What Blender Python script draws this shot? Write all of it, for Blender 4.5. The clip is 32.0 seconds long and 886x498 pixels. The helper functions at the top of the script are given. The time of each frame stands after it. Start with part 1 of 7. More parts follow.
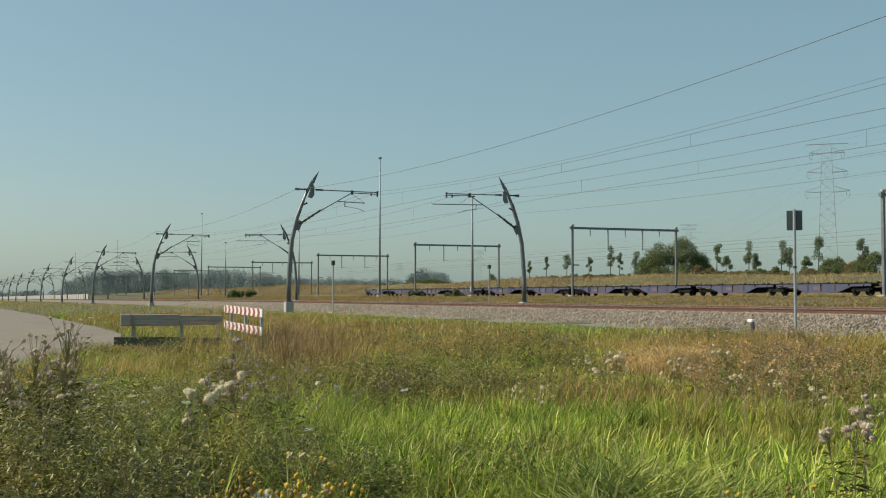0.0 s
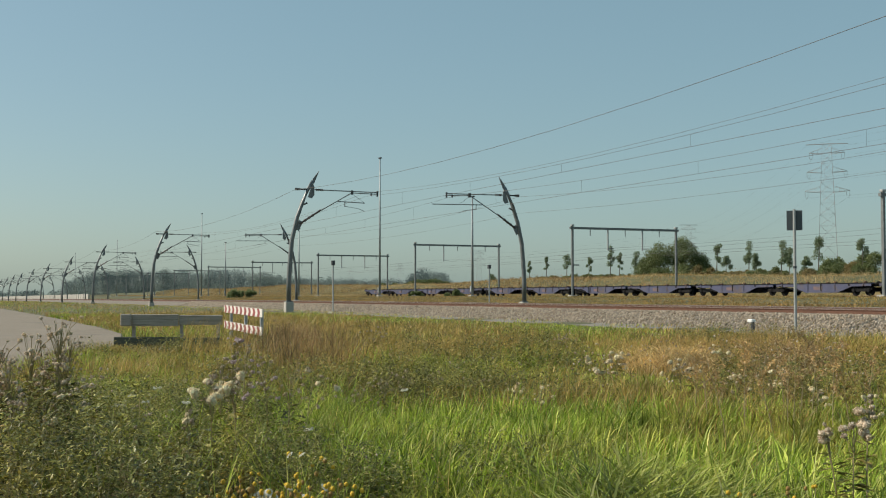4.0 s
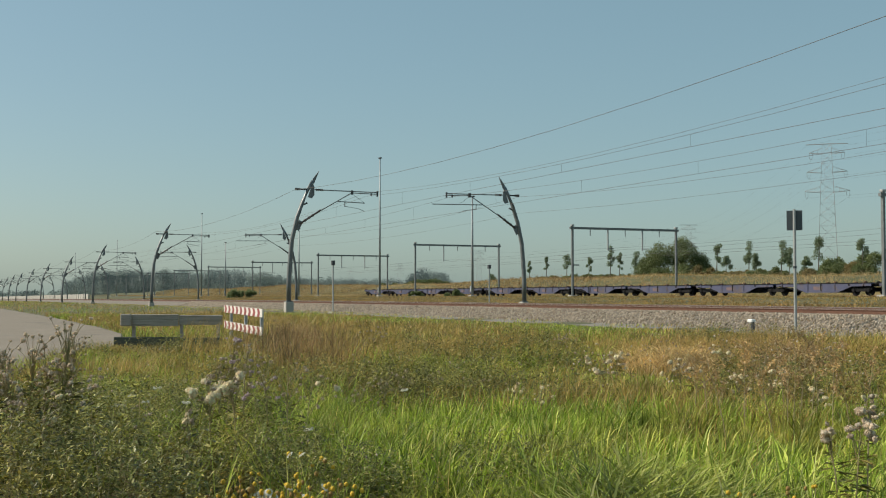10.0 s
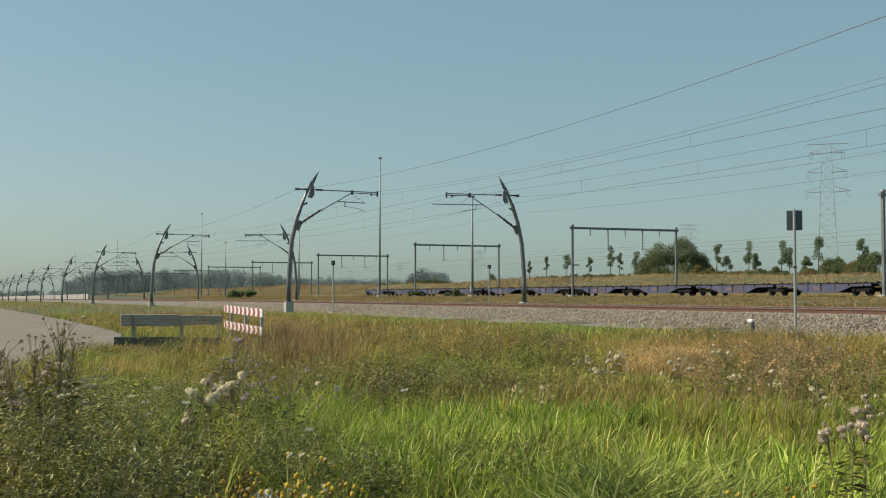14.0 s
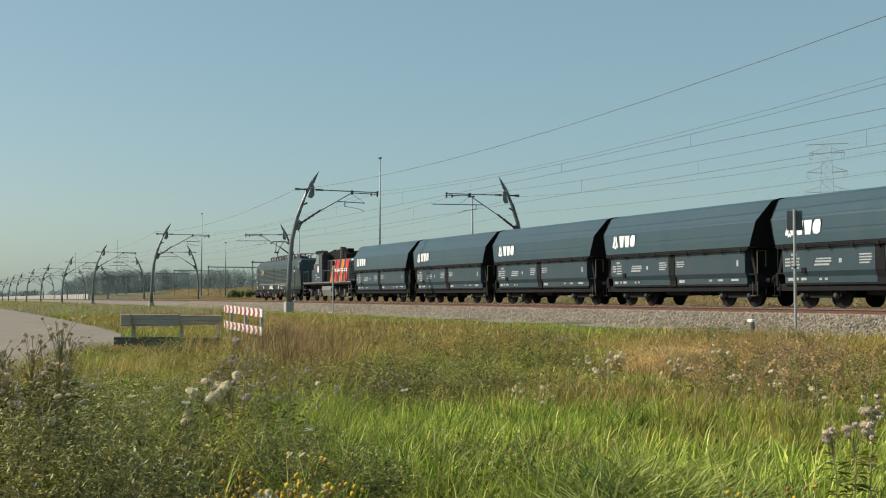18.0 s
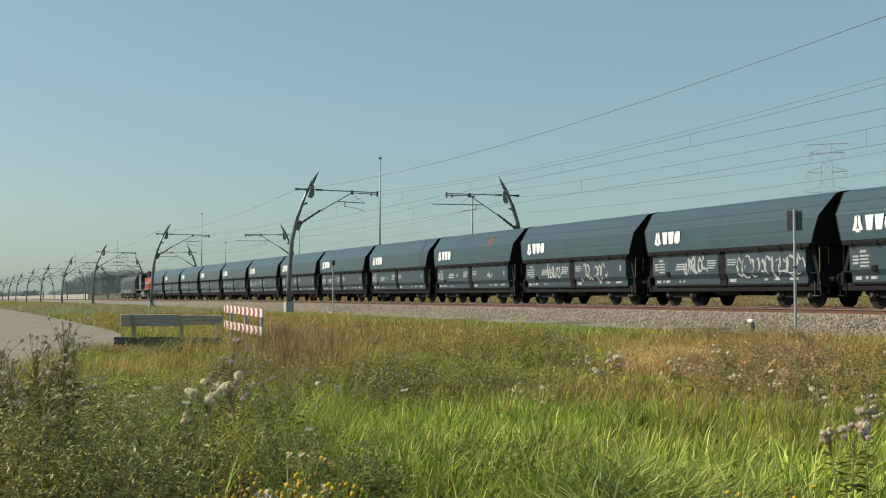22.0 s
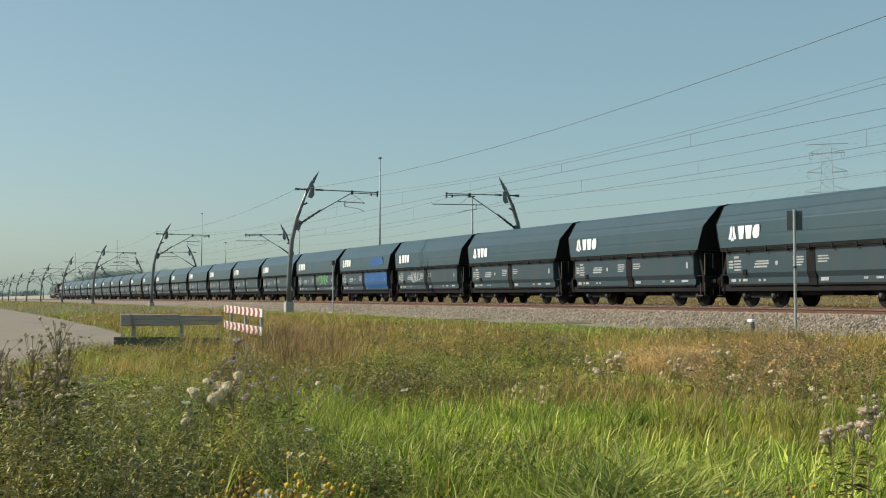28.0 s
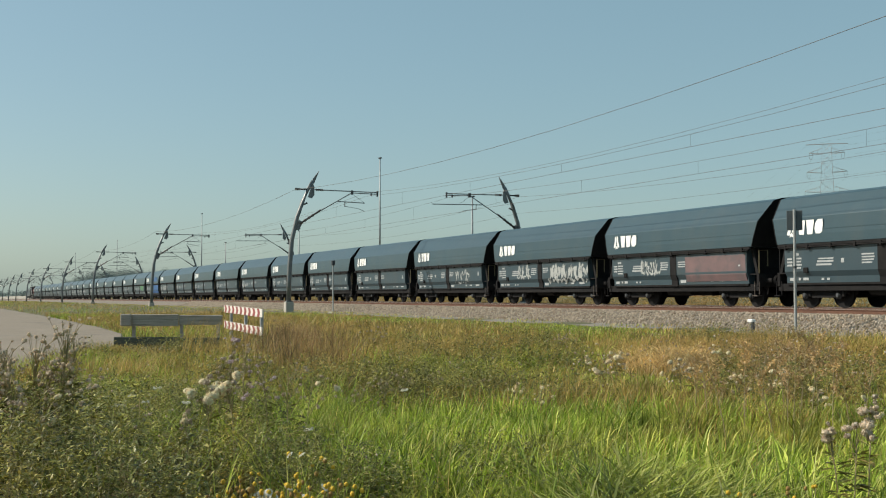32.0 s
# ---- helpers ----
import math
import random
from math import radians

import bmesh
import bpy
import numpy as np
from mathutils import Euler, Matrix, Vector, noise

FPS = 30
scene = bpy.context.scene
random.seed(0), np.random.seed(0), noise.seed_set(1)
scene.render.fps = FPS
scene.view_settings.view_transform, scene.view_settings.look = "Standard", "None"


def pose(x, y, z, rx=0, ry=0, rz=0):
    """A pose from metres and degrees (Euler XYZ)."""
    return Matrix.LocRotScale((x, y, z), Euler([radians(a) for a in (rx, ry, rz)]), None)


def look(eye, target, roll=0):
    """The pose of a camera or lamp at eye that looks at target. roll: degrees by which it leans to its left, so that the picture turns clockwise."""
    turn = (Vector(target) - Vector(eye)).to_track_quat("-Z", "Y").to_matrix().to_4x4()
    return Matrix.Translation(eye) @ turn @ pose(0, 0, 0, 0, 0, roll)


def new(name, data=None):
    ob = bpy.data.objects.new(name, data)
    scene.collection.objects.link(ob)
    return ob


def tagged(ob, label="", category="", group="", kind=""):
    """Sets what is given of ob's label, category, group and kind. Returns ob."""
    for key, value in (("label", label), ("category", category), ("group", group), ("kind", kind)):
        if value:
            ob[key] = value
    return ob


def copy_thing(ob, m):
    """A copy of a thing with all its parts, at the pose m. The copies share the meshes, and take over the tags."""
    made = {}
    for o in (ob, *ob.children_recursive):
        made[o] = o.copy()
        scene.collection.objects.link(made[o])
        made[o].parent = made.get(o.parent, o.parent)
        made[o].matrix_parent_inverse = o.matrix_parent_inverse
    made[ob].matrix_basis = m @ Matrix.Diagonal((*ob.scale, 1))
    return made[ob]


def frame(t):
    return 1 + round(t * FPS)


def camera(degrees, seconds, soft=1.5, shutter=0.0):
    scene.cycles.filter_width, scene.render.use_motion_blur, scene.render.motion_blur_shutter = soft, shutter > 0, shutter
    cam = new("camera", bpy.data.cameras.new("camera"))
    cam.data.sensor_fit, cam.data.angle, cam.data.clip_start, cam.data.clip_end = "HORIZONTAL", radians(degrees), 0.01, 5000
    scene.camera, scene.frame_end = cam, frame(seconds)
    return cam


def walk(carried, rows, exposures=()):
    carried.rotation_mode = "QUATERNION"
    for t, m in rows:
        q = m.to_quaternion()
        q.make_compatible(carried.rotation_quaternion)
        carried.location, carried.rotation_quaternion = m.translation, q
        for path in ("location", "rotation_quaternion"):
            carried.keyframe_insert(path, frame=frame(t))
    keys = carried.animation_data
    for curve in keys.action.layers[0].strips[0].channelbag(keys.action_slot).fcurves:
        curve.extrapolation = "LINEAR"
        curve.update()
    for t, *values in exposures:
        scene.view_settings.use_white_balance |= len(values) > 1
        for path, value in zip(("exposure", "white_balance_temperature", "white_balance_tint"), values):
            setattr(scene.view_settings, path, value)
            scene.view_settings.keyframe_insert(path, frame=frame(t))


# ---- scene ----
# The camera stands still on the verge beside the railway.
EYE = (0.0, 0.0, 1.35)
VIEW_TURN, VIEW_TILT = 66.70, 2.297
cam = camera(41.49, 32.0, soft=1.1)
POSE = pose(*EYE, 90 + VIEW_TILT, 0, VIEW_TURN)
walk(cam, [(0.0, POSE), (32.0, POSE)], exposures=[(0.0, 0.02, 6500, 10), (14.2, 0.0, 6500, 10), (16.6, 0.09, 6500, 10), (32.0, 0.12, 6500, 10)])

# ---- light: hazy summer day, sun to the left ----
SUN_AZ, SUN_EL = 211.0, 38.0      # degrees: azimuth from +Y clockwise, elevation
world = bpy.data.worlds.new("hazy_sky")
scene.world = world
world.use_nodes = True
wn = world.node_tree.nodes
sky = wn.new("ShaderNodeTexSky")
sky.sky_type = 'NISHITA'
sky.sun_disc = False
sky.sun_elevation = radians(SUN_EL)
sky.sun_rotation = radians(SUN_AZ)
sky.altitude = 0
sky.air_density, sky.dust_density, sky.ozone_density = 1.0, 1.3, 1.0
haze = wn.new("ShaderNodeMix")        # thin even haze over the clear sky
haze.data_type = 'RGBA'
haze.inputs[0].default_value = 0.48
haze.inputs[7].default_value = (2.00, 3.58, 3.66, 1)
world.node_tree.links.new(sky.outputs[0], haze.inputs[6])
wn["Background"].inputs[1].default_value = 0.1135
world.node_tree.links.new(haze.outputs[2], wn["Background"].inputs[0])
sun_data = bpy.data.lights.new("sun", 'SUN')
sun_data.energy, sun_data.angle, sun_data.color = 5.0, radians(0.8), (1.0, 0.92, 0.78)
sun = new("sun", sun_data)
_a, _e = radians(SUN_AZ), radians(SUN_EL)
sun.matrix_world = look((0, 0, 60), (-math.sin(_a) * math.cos(_e), -math.cos(_a) * math.cos(_e), 60 - math.sin(_e)))

# ---- materials ----
def ramp(nt, src, stops):
    r = nt.nodes.new("ShaderNodeValToRGB")
    while len(r.color_ramp.elements) < len(stops):
        r.color_ramp.elements.new(0.5)
    for el, (p, c) in zip(r.color_ramp.elements, stops):
        el.position, el.color = p, (*c, 1)
    nt.links.new(src, r.inputs[0])
    return r.outputs[0]


def noise_of(nt, scale, detail=4, stretch=None, world_space=False, rough=0.6):
    n = nt.nodes.new("ShaderNodeTexNoise")
    n.inputs["Scale"].default_value, n.inputs["Detail"].default_value, n.inputs["Roughness"].default_value = scale, detail, rough
    if world_space:
        src = nt.nodes.new("ShaderNodeNewGeometry").outputs["Position"]
    else:
        src = nt.nodes.new("ShaderNodeTexCoord").outputs["Object"]
    if stretch:
        mp = nt.nodes.new("ShaderNodeMapping")
        mp.inputs["Scale"].default_value = stretch
        nt.links.new(src, mp.inputs[0])
        src = mp.outputs[0]
    nt.links.new(src, n.inputs["Vector"])
    return n.outputs["Fac"]


def mix(nt, fac, a, b, kind="MIX"):
    m = nt.nodes.new("ShaderNodeMix")
    m.data_type, m.blend_type = 'RGBA', kind
    for sock, v in ((m.inputs[0], fac), (m.inputs[6], a), (m.inputs[7], b)):
        if isinstance(v, (int, float)):
            sock.default_value = v
        elif isinstance(v, tuple):
            sock.default_value = (*v, 1)
        else:
            nt.links.new(v, sock)
    return m.outputs[2]


def surface(name, c1, c2, scale=3.0, rough=0.6, metal=0.0, bump=0.15, fine=40.0, dirt=None, dirt_at=(0.55, 0.7),
            dirt_scale=1.3, stretch=None, world_space=False, spec=0.5, coat=0.0):
    """Two tones mixed by a coarse noise, a fine grain, optional stains, and relief."""
    m = bpy.data.materials.new(name)
    m.use_nodes = True
    nt = m.node_tree
    b = nt.nodes["Principled BSDF"]
    col = ramp(nt, noise_of(nt, scale, 5, stretch, world_space), [(0.3, c1), (0.7, c2)])
    grain = noise_of(nt, fine, 3, None, world_space)
    col = mix(nt, 0.35, col, ramp(nt, grain, [(0.25, (0.45,) * 3), (0.75, (0.62,) * 3)]), "OVERLAY")
    if dirt:
        mask = ramp(nt, noise_of(nt, dirt_scale, 6, stretch, world_space, 0.7), [(dirt_at[0], (0,) * 3), (dirt_at[1], (1,) * 3)])
        col = mix(nt, mask, col, dirt)
    nt.links.new(col, b.inputs["Base Color"])
    rr = nt.nodes.new("ShaderNodeMapRange")
    rr.inputs["To Min"].default_value, rr.inputs["To Max"].default_value = max(0.02, rough - 0.1), min(1, rough + 0.12)
    nt.links.new(grain, rr.inputs[0])
    nt.links.new(rr.outputs[0], b.inputs["Roughness"])
    b.inputs["Metallic"].default_value = metal
    b.inputs["Specular IOR Level"].default_value = spec
    b.inputs["Coat Weight"].default_value = coat
    if bump:
        bp = nt.nodes.new("ShaderNodeBump")
        bp.inputs["Strength"].default_value, bp.inputs["Distance"].default_value = bump, 0.02
        nt.links.new(grain, bp.inputs["Height"])
        nt.links.new(bp.outputs[0], b.inputs["Normal"])
    return m


def blades(name, tones, patch=None, patch_scale=0.35, patch_at=(0.45, 0.62), through_light=0.35, rough=0.55, spec=0.25, tuft=0.0):
    """Leaf material: each blade has its own tone; patches of another tone lie over the meadow."""
    m = bpy.data.materials.new(name)
    m.use_nodes = True
    nt = m.node_tree
    b = nt.nodes["Principled BSDF"]
    g = nt.nodes.new("ShaderNodeNewGeometry")
    n = len(tones)
    col = ramp(nt, g.outputs["Random Per Island"], [(i / max(1, n - 1), c) for i, c in enumerate(tones)])
    if patch:
        mask = ramp(nt, noise_of(nt, patch_scale, 3, None, True), [(patch_at[0], (0,) * 3), (patch_at[1], (1,) * 3)])
        col = mix(nt, mask, col, ramp(nt, g.outputs["Random Per Island"], [(i / max(1, len(patch) - 1), c) for i, c in enumerate(patch)]))
    # Noise multiply: random tone plus lit and shaded tufts put into the colour.
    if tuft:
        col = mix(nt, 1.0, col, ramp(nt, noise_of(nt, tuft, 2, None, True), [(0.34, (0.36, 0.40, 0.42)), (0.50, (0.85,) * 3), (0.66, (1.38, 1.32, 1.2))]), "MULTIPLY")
    nt.links.new(col, b.inputs["Base Color"])
    b.inputs["Roughness"].default_value = rough
    b.inputs["Specular IOR Level"].default_value = spec
    tr = nt.nodes.new("ShaderNodeBsdfTranslucent")
    nt.links.new(col, tr.inputs[0])
    mx = nt.nodes.new("ShaderNodeMixShader")
    mx.inputs[0].default_value = through_light
    nt.links.new(b.outputs[0], mx.inputs[1])
    nt.links.new(tr.outputs[0], mx.inputs[2])
    nt.links.new(mx.outputs[0], nt.nodes["Material Output"].inputs[0])
    return m


M = {}
M["soil"] = surface("meadow_soil", (0.05, 0.06, 0.02), (0.11, 0.10, 0.04), 0.4, 0.95, bump=0.6, fine=9, dirt=(0.16, 0.12, 0.05), world_space=True, dirt_scale=0.15)
M["ballast"] = surface("ballast_stone", (0.115, 0.097, 0.076), (0.192, 0.163, 0.132), 2.0, 0.9, bump=1.0, fine=14, world_space=True)
M["gravel"] = surface("fine_gravel", (0.152, 0.140, 0.116), (0.230, 0.211, 0.176), 1.0, 0.95, bump=0.5, fine=60, world_space=True)
M["rail"] = surface("rusty_rail", (0.090, 0.041, 0.025), (0.148, 0.070, 0.043), 5.0, 0.75, 0.2, 0.2, 60, world_space=True)
M["railtop"] = surface("polished_rail_head", (0.50, 0.46, 0.43), (0.62, 0.58, 0.55), 3.0, 0.3, 0.9, 0.05, 60, world_space=True)
M["sleeper"] = surface("concrete_sleeper", (0.20, 0.16, 0.13), (0.32, 0.27, 0.23), 3.0, 0.9, bump=0.3, fine=30, world_space=True)
M["asphalt"] = surface("worn_asphalt", (0.178, 0.146, 0.110), (0.230, 0.190, 0.147), 0.5, 0.9, bump=0.4, fine=40, world_space=True, dirt=(0.117, 0.101, 0.083), dirt_scale=0.4)
M["steel"] = surface("galvanised_mast_steel", (0.13, 0.14, 0.142), (0.21, 0.22, 0.22), 2.0, 0.5, 0.55, 0.08, 25)
M["darksteel"] = surface("dark_grey_steel", (0.05, 0.055, 0.06), (0.09, 0.095, 0.10), 2.0, 0.55, 0.4, 0.08, 25)
M["insul"] = surface("brown_insulator", (0.05, 0.04, 0.035), (0.09, 0.07, 0.06), 6.0, 0.35, 0.0, 0.1, 30)
M["concrete"] = surface("pale_concrete", (0.344, 0.320, 0.287), (0.459, 0.435, 0.394), 2.0, 0.9, bump=0.3, fine=20, dirt=(0.205, 0.180, 0.148), dirt_scale=2.0)
M["wire"] = surface("weathered_wire", (0.10, 0.09, 0.085), (0.14, 0.13, 0.12), 2.0, 0.6, 0.5, 0.0, 30)
M["hood"] = surface("petrol_blue_paint", (0.025, 0.055, 0.071), (0.033, 0.066, 0.081), 0.7, 0.34, 0.0, 0.05, 18, dirt=(0.051, 0.070, 0.075), dirt_at=(0.48, 0.85), dirt_scale=0.6, stretch=(1, 1, 0.35), spec=0.5)
M["body"] = surface("grey_blue_paint", (0.025, 0.048, 0.062), (0.035, 0.061, 0.075), 0.9, 0.42, 0.0, 0.06, 20, dirt=(0.047, 0.050, 0.048), dirt_at=(0.5, 0.85), dirt_scale=0.9, stretch=(1, 1, 0.3))
M["under"] = surface("black_underframe", (0.010, 0.010, 0.011), (0.019, 0.018, 0.018), 2.0, 0.85, 0.0, 0.2, 20, spec=0.15, dirt=(0.022, 0.018, 0.014), dirt_at=(0.62, 0.85), dirt_scale=3.0)
# Black standing in for shade on wagon ends and below vehicles; also the fly.
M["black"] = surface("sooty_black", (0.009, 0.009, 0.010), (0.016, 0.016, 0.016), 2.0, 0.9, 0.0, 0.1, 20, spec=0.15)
M["white"] = surface("white_lettering", (0.74, 0.75, 0.74), (0.82, 0.82, 0.80), 3.0, 0.5, 0.0, 0.02, 20)
M["greymark"] = surface("faded_marking", (0.26, 0.28, 0.29), (0.42, 0.43, 0.43), 5.0, 0.6, 0.0, 0.02, 20)
M["blue"] = surface("fresh_blue_paint", (0.010, 0.075, 0.23), (0.016, 0.10, 0.29), 0.8, 0.35, 0.0, 0.05, 20)
M["pink"] = surface("washed_out_red_spray", (0.11, 0.078, 0.082), (0.17, 0.105, 0.105), 1.2, 0.55, 0.0, 0.04, 20, dirt=(0.09, 0.08, 0.085), dirt_at=(0.5, 0.7), dirt_scale=1.0)
M["spray"] = surface("pale_spray_paint", (0.297, 0.313, 0.304), (0.396, 0.408, 0.393), 5.0, 0.55, 0.0, 0.02, 20)
M["green"] = surface("green_spray_paint", (0.10, 0.30, 0.12), (0.18, 0.42, 0.18), 5.0, 0.55, 0.0, 0.02, 20)
M["loco"] = surface("grey_green_loco_paint", (0.018, 0.028, 0.024), (0.027, 0.040, 0.035), 0.8, 0.38, 0.0, 0.06, 18, dirt=(0.038, 0.046, 0.038), dirt_at=(0.5, 0.8), dirt_scale=0.8, stretch=(1, 1, 0.3))
M["navy"] = surface("navy_blue_loco_paint", (0.030, 0.042, 0.060), (0.042, 0.058, 0.078), 0.8, 0.36, 0.0, 0.05, 18)
M["orange"] = surface("orange_paint", (0.80, 0.17, 0.02), (0.88, 0.22, 0.03), 1.0, 0.4, 0.0, 0.03, 20)
M["red"] = surface("red_paint", (0.62, 0.035, 0.025), (0.72, 0.05, 0.035), 1.0, 0.4, 0.0, 0.03, 20)
M["greytank"] = surface("grey_tank_paint", (0.13, 0.13, 0.12), (0.19, 0.185, 0.17), 1.0, 0.5, 0.0, 0.05, 20, dirt=(0.12, 0.11, 0.10))
M["brass"] = surface("faded_yellow_handrail_paint", (0.10, 0.085, 0.045), (0.15, 0.125, 0.06), 3.0, 0.6, 0.0, 0.1, 25)
M["glass"] = surface("dark_cab_glass", (0.02, 0.025, 0.03), (0.03, 0.035, 0.04), 1.0, 0.08, 0.0, 0.0, 20)
# cab glass with the reflected sky put into a pale base colour
M["skyglass"] = surface("pale_cab_glass", (0.13, 0.15, 0.155), (0.18, 0.20, 0.205), 1.0, 0.12, 0.0, 0.0, 20)
M["yellow"] = surface("yellow_paint", (0.75, 0.48, 0.04), (0.8, 0.52, 0.05), 1.0, 0.45, 0.0, 0.02, 20)
M["violet"] = surface("faded_violet_blue_paint", (0.043, 0.048, 0.092), (0.071, 0.075, 0.136), 0.5, 0.6, 0.0, 0.08, 10, dirt=(0.094, 0.069, 0.066), dirt_at=(0.52, 0.66), dirt_scale=0.8)
M["plank"] = surface("weathered_grey_timber", (0.250, 0.226, 0.196), (0.388, 0.348, 0.299), 2.0, 0.85, bump=0.4, fine=30, stretch=(0.5, 8, 8), dirt=(0.150, 0.134, 0.103), dirt_scale=3.0)
# shade on the lower barrier beam put into a darker grey-green timber colour
M["shade_plank"] = surface("damp_mossy_timber", (0.06, 0.068, 0.055), (0.11, 0.115, 0.095), 3.0, 0.9, bump=0.4, fine=30, stretch=(0.5, 8, 8), dirt=(0.15, 0.14, 0.11), dirt_scale=3.0)
M["signred"] = surface("retroreflective_red", (0.19, 0.030, 0.028), (0.27, 0.045, 0.04), 2.0, 0.5, 0.0, 0.02, 20)
M["signwhite"] = surface("retroreflective_white", (0.60, 0.57, 0.53), (0.72, 0.69, 0.64), 2.0, 0.5, 0.0, 0.02, 20, dirt=(0.5, 0.47, 0.42), dirt_scale=4)
M["post"] = surface("light_grey_post", (0.302, 0.317, 0.317), (0.396, 0.403, 0.396), 3.0, 0.5, 0.3, 0.05, 25)
M["mastgrey"] = surface("weathered_grey_pole", (0.22, 0.235, 0.24), (0.30, 0.315, 0.32), 3.0, 0.55, 0.3, 0.05, 25)
M["plate"] = surface("dark_grey_sign_back", (0.066, 0.081, 0.091), (0.096, 0.115, 0.126), 3.0, 0.6, 0.3, 0.05, 25)
M["bark"] = surface("grey_bark", (0.10, 0.085, 0.065), (0.17, 0.145, 0.115), 4.0, 0.95, bump=0.6, fine=20)
M["stone"] = blades("crushed_stone", [(0.130, 0.104, 0.076), (0.270, 0.230, 0.179), (0.380, 0.327, 0.256), (0.220, 0.163, 0.111), (0.460, 0.401, 0.325)], through_light=0.0, rough=.9)
# galvanised steel, made paler by haze put into the colour
M["pylon"] = surface("pale_galvanised_lattice", (0.29, 0.295, 0.30), (0.37, 0.375, 0.375), 2.0, 0.6, 0.3, 0.0, 25)

# ---- mesh helpers ----
def finish(name, bm, material, smooth=False):
    me = bpy.data.meshes.new(name)
    bmesh.ops.recalc_face_normals(bm, faces=bm.faces)
    if smooth:
        for f in bm.faces:
            f.smooth = True
    bm.to_mesh(me)
    bm.free()
    me.materials.append(material)
    return me


def thing(name, label, category, group="", at=None, kind=""):
    ob = new(name)
    ob.empty_display_size = 0.3
    if at is not None:
        ob.matrix_basis = at
    return tagged(ob, label, category, group, kind)


def part(name, bm, material, parent, label="", smooth=False):
    ob = new(name, finish(name, bm, material, smooth))
    ob.parent = parent
    return tagged(ob, label)


def again(ob, m, parent=None):
    """Another piece on the same mesh."""
    o = new(ob.name.split(".")[0], ob.data)
    o.parent = parent if parent else ob.parent
    o.matrix_basis = m
    if "label" in ob:
        o["label"] = ob["label"]
    return o


def box(x0, x1, y0, y1, z0, z1, bevel=0.0, bm=None):
    own = bm is None
    bm = bm or bmesh.new()
    v = [bm.verts.new((x, y, z)) for x in (x0, x1) for y in (y0, y1) for z in (z0, z1)]
    fs = [bm.faces.new([v[i] for i in q]) for q in ((0, 1, 3, 2), (4, 6, 7, 5), (0, 4, 5, 1), (2, 3, 7, 6), (0, 2, 6, 4), (1, 5, 7, 3))]
    if bevel and own:
        bmesh.ops.bevel(bm, geom=list(bm.edges), offset=bevel, segments=1, affect='EDGES')
    return bm


def tube(points, radii, n=8, bm=None, caps=True):
    """A round bar along a line of points."""
    bm = bm or bmesh.new()
    pts = [Vector(p) for p in points]
    if not isinstance(radii, (list, tuple)):
        radii = [radii] * len(pts)
    rings = []
    for i, p in enumerate(pts):
        d = (pts[min(i + 1, len(pts) - 1)] - pts[max(i - 1, 0)]).normalized()
        ref = Vector((0, 0, 1)) if abs(d.z) < 0.9 else Vector((1, 0, 0))
        a = d.cross(ref).normalized()
        b = d.cross(a)
        rings.append([bm.verts.new(p + (a * math.cos(2 * math.pi * k / n) + b * math.sin(2 * math.pi * k / n)) * radii[i]) for k in range(n)])
    for r0, r1 in zip(rings, rings[1:]):
        for k in range(n):
            bm.faces.new((r0[k], r0[(k + 1) % n], r1[(k + 1) % n], r1[k]))
    if caps:
        bm.faces.new(rings[0][::-1])
        bm.faces.new(rings[-1])
    return bm


def prism(profile, a0, a1, axis='x', bm=None):
    """A closed outline swept from a0 to a1. The outline lies in the other two axes, in order."""
    bm = bm or bmesh.new()
    put = {'x': lambda a, p: (a, p[0], p[1]), 'y': lambda a, p: (p[0], a, p[1]), 'z': lambda a, p: (p[0], p[1], a)}[axis]
    r0 = [bm.verts.new(put(a0, p)) for p in profile]
    r1 = [bm.verts.new(put(a1, p)) for p in profile]
    n = len(profile)
    for k in range(n):
        bm.faces.new((r0[k], r0[(k + 1) % n], r1[(k + 1) % n], r1[k]))
    bm.faces.new(r0[::-1])
    bm.faces.new(r1)
    return bm


def sweep(profile, xs, drop, bm=None):
    """An outline in y, z carried along stations xs; drop(x) is the height of the line there."""
    bm = bm or bmesh.new()
    rings = [[bm.verts.new((x, y, z + drop(x))) for y, z in profile] for x in xs]
    n = len(profile)
    for a, b in zip(rings, rings[1:]):
        for k in range(n):
            bm.faces.new((a[k], a[(k + 1) % n], b[(k + 1) % n], b[k]))
    bm.faces.new(rings[0][::-1])
    bm.faces.new(rings[-1])
    return bm


def solid(name, verts, faces, material):
    me = bpy.data.meshes.new(name)
    me.from_pydata(verts, [], faces)
    me.materials.append(material)
    return me


def fast_mesh(name, verts, tris, material):
    """A large mesh from arrays of corners and triangles."""
    me = bpy.data.meshes.new(name)
    me.vertices.add(len(verts))
    me.vertices.foreach_set("co", np.asarray(verts, np.float32).ravel())
    tris = np.asarray(tris, np.int32)
    me.loops.add(tris.size)
    me.loops.foreach_set("vertex_index", tris.ravel())
    me.polygons.add(len(tris))
    me.polygons.foreach_set("loop_start", np.arange(0, tris.size, 3, dtype=np.int32))
    me.update(calc_edges=True)
    me.materials.append(material)
    return me

# ---- the land ----
RAIL_Z = 0.92
NEAR_TRACK, FAR_TRACK, YARD_TRACK = 27.2, 31.4, 76.0
GAUGE = 1.505


def fall(x):
    """The line falls gently away beyond the first masts."""
    d = np.maximum(0, -85 - np.asarray(x, float))
    return -0.0021 * d * d / (d + 60) 


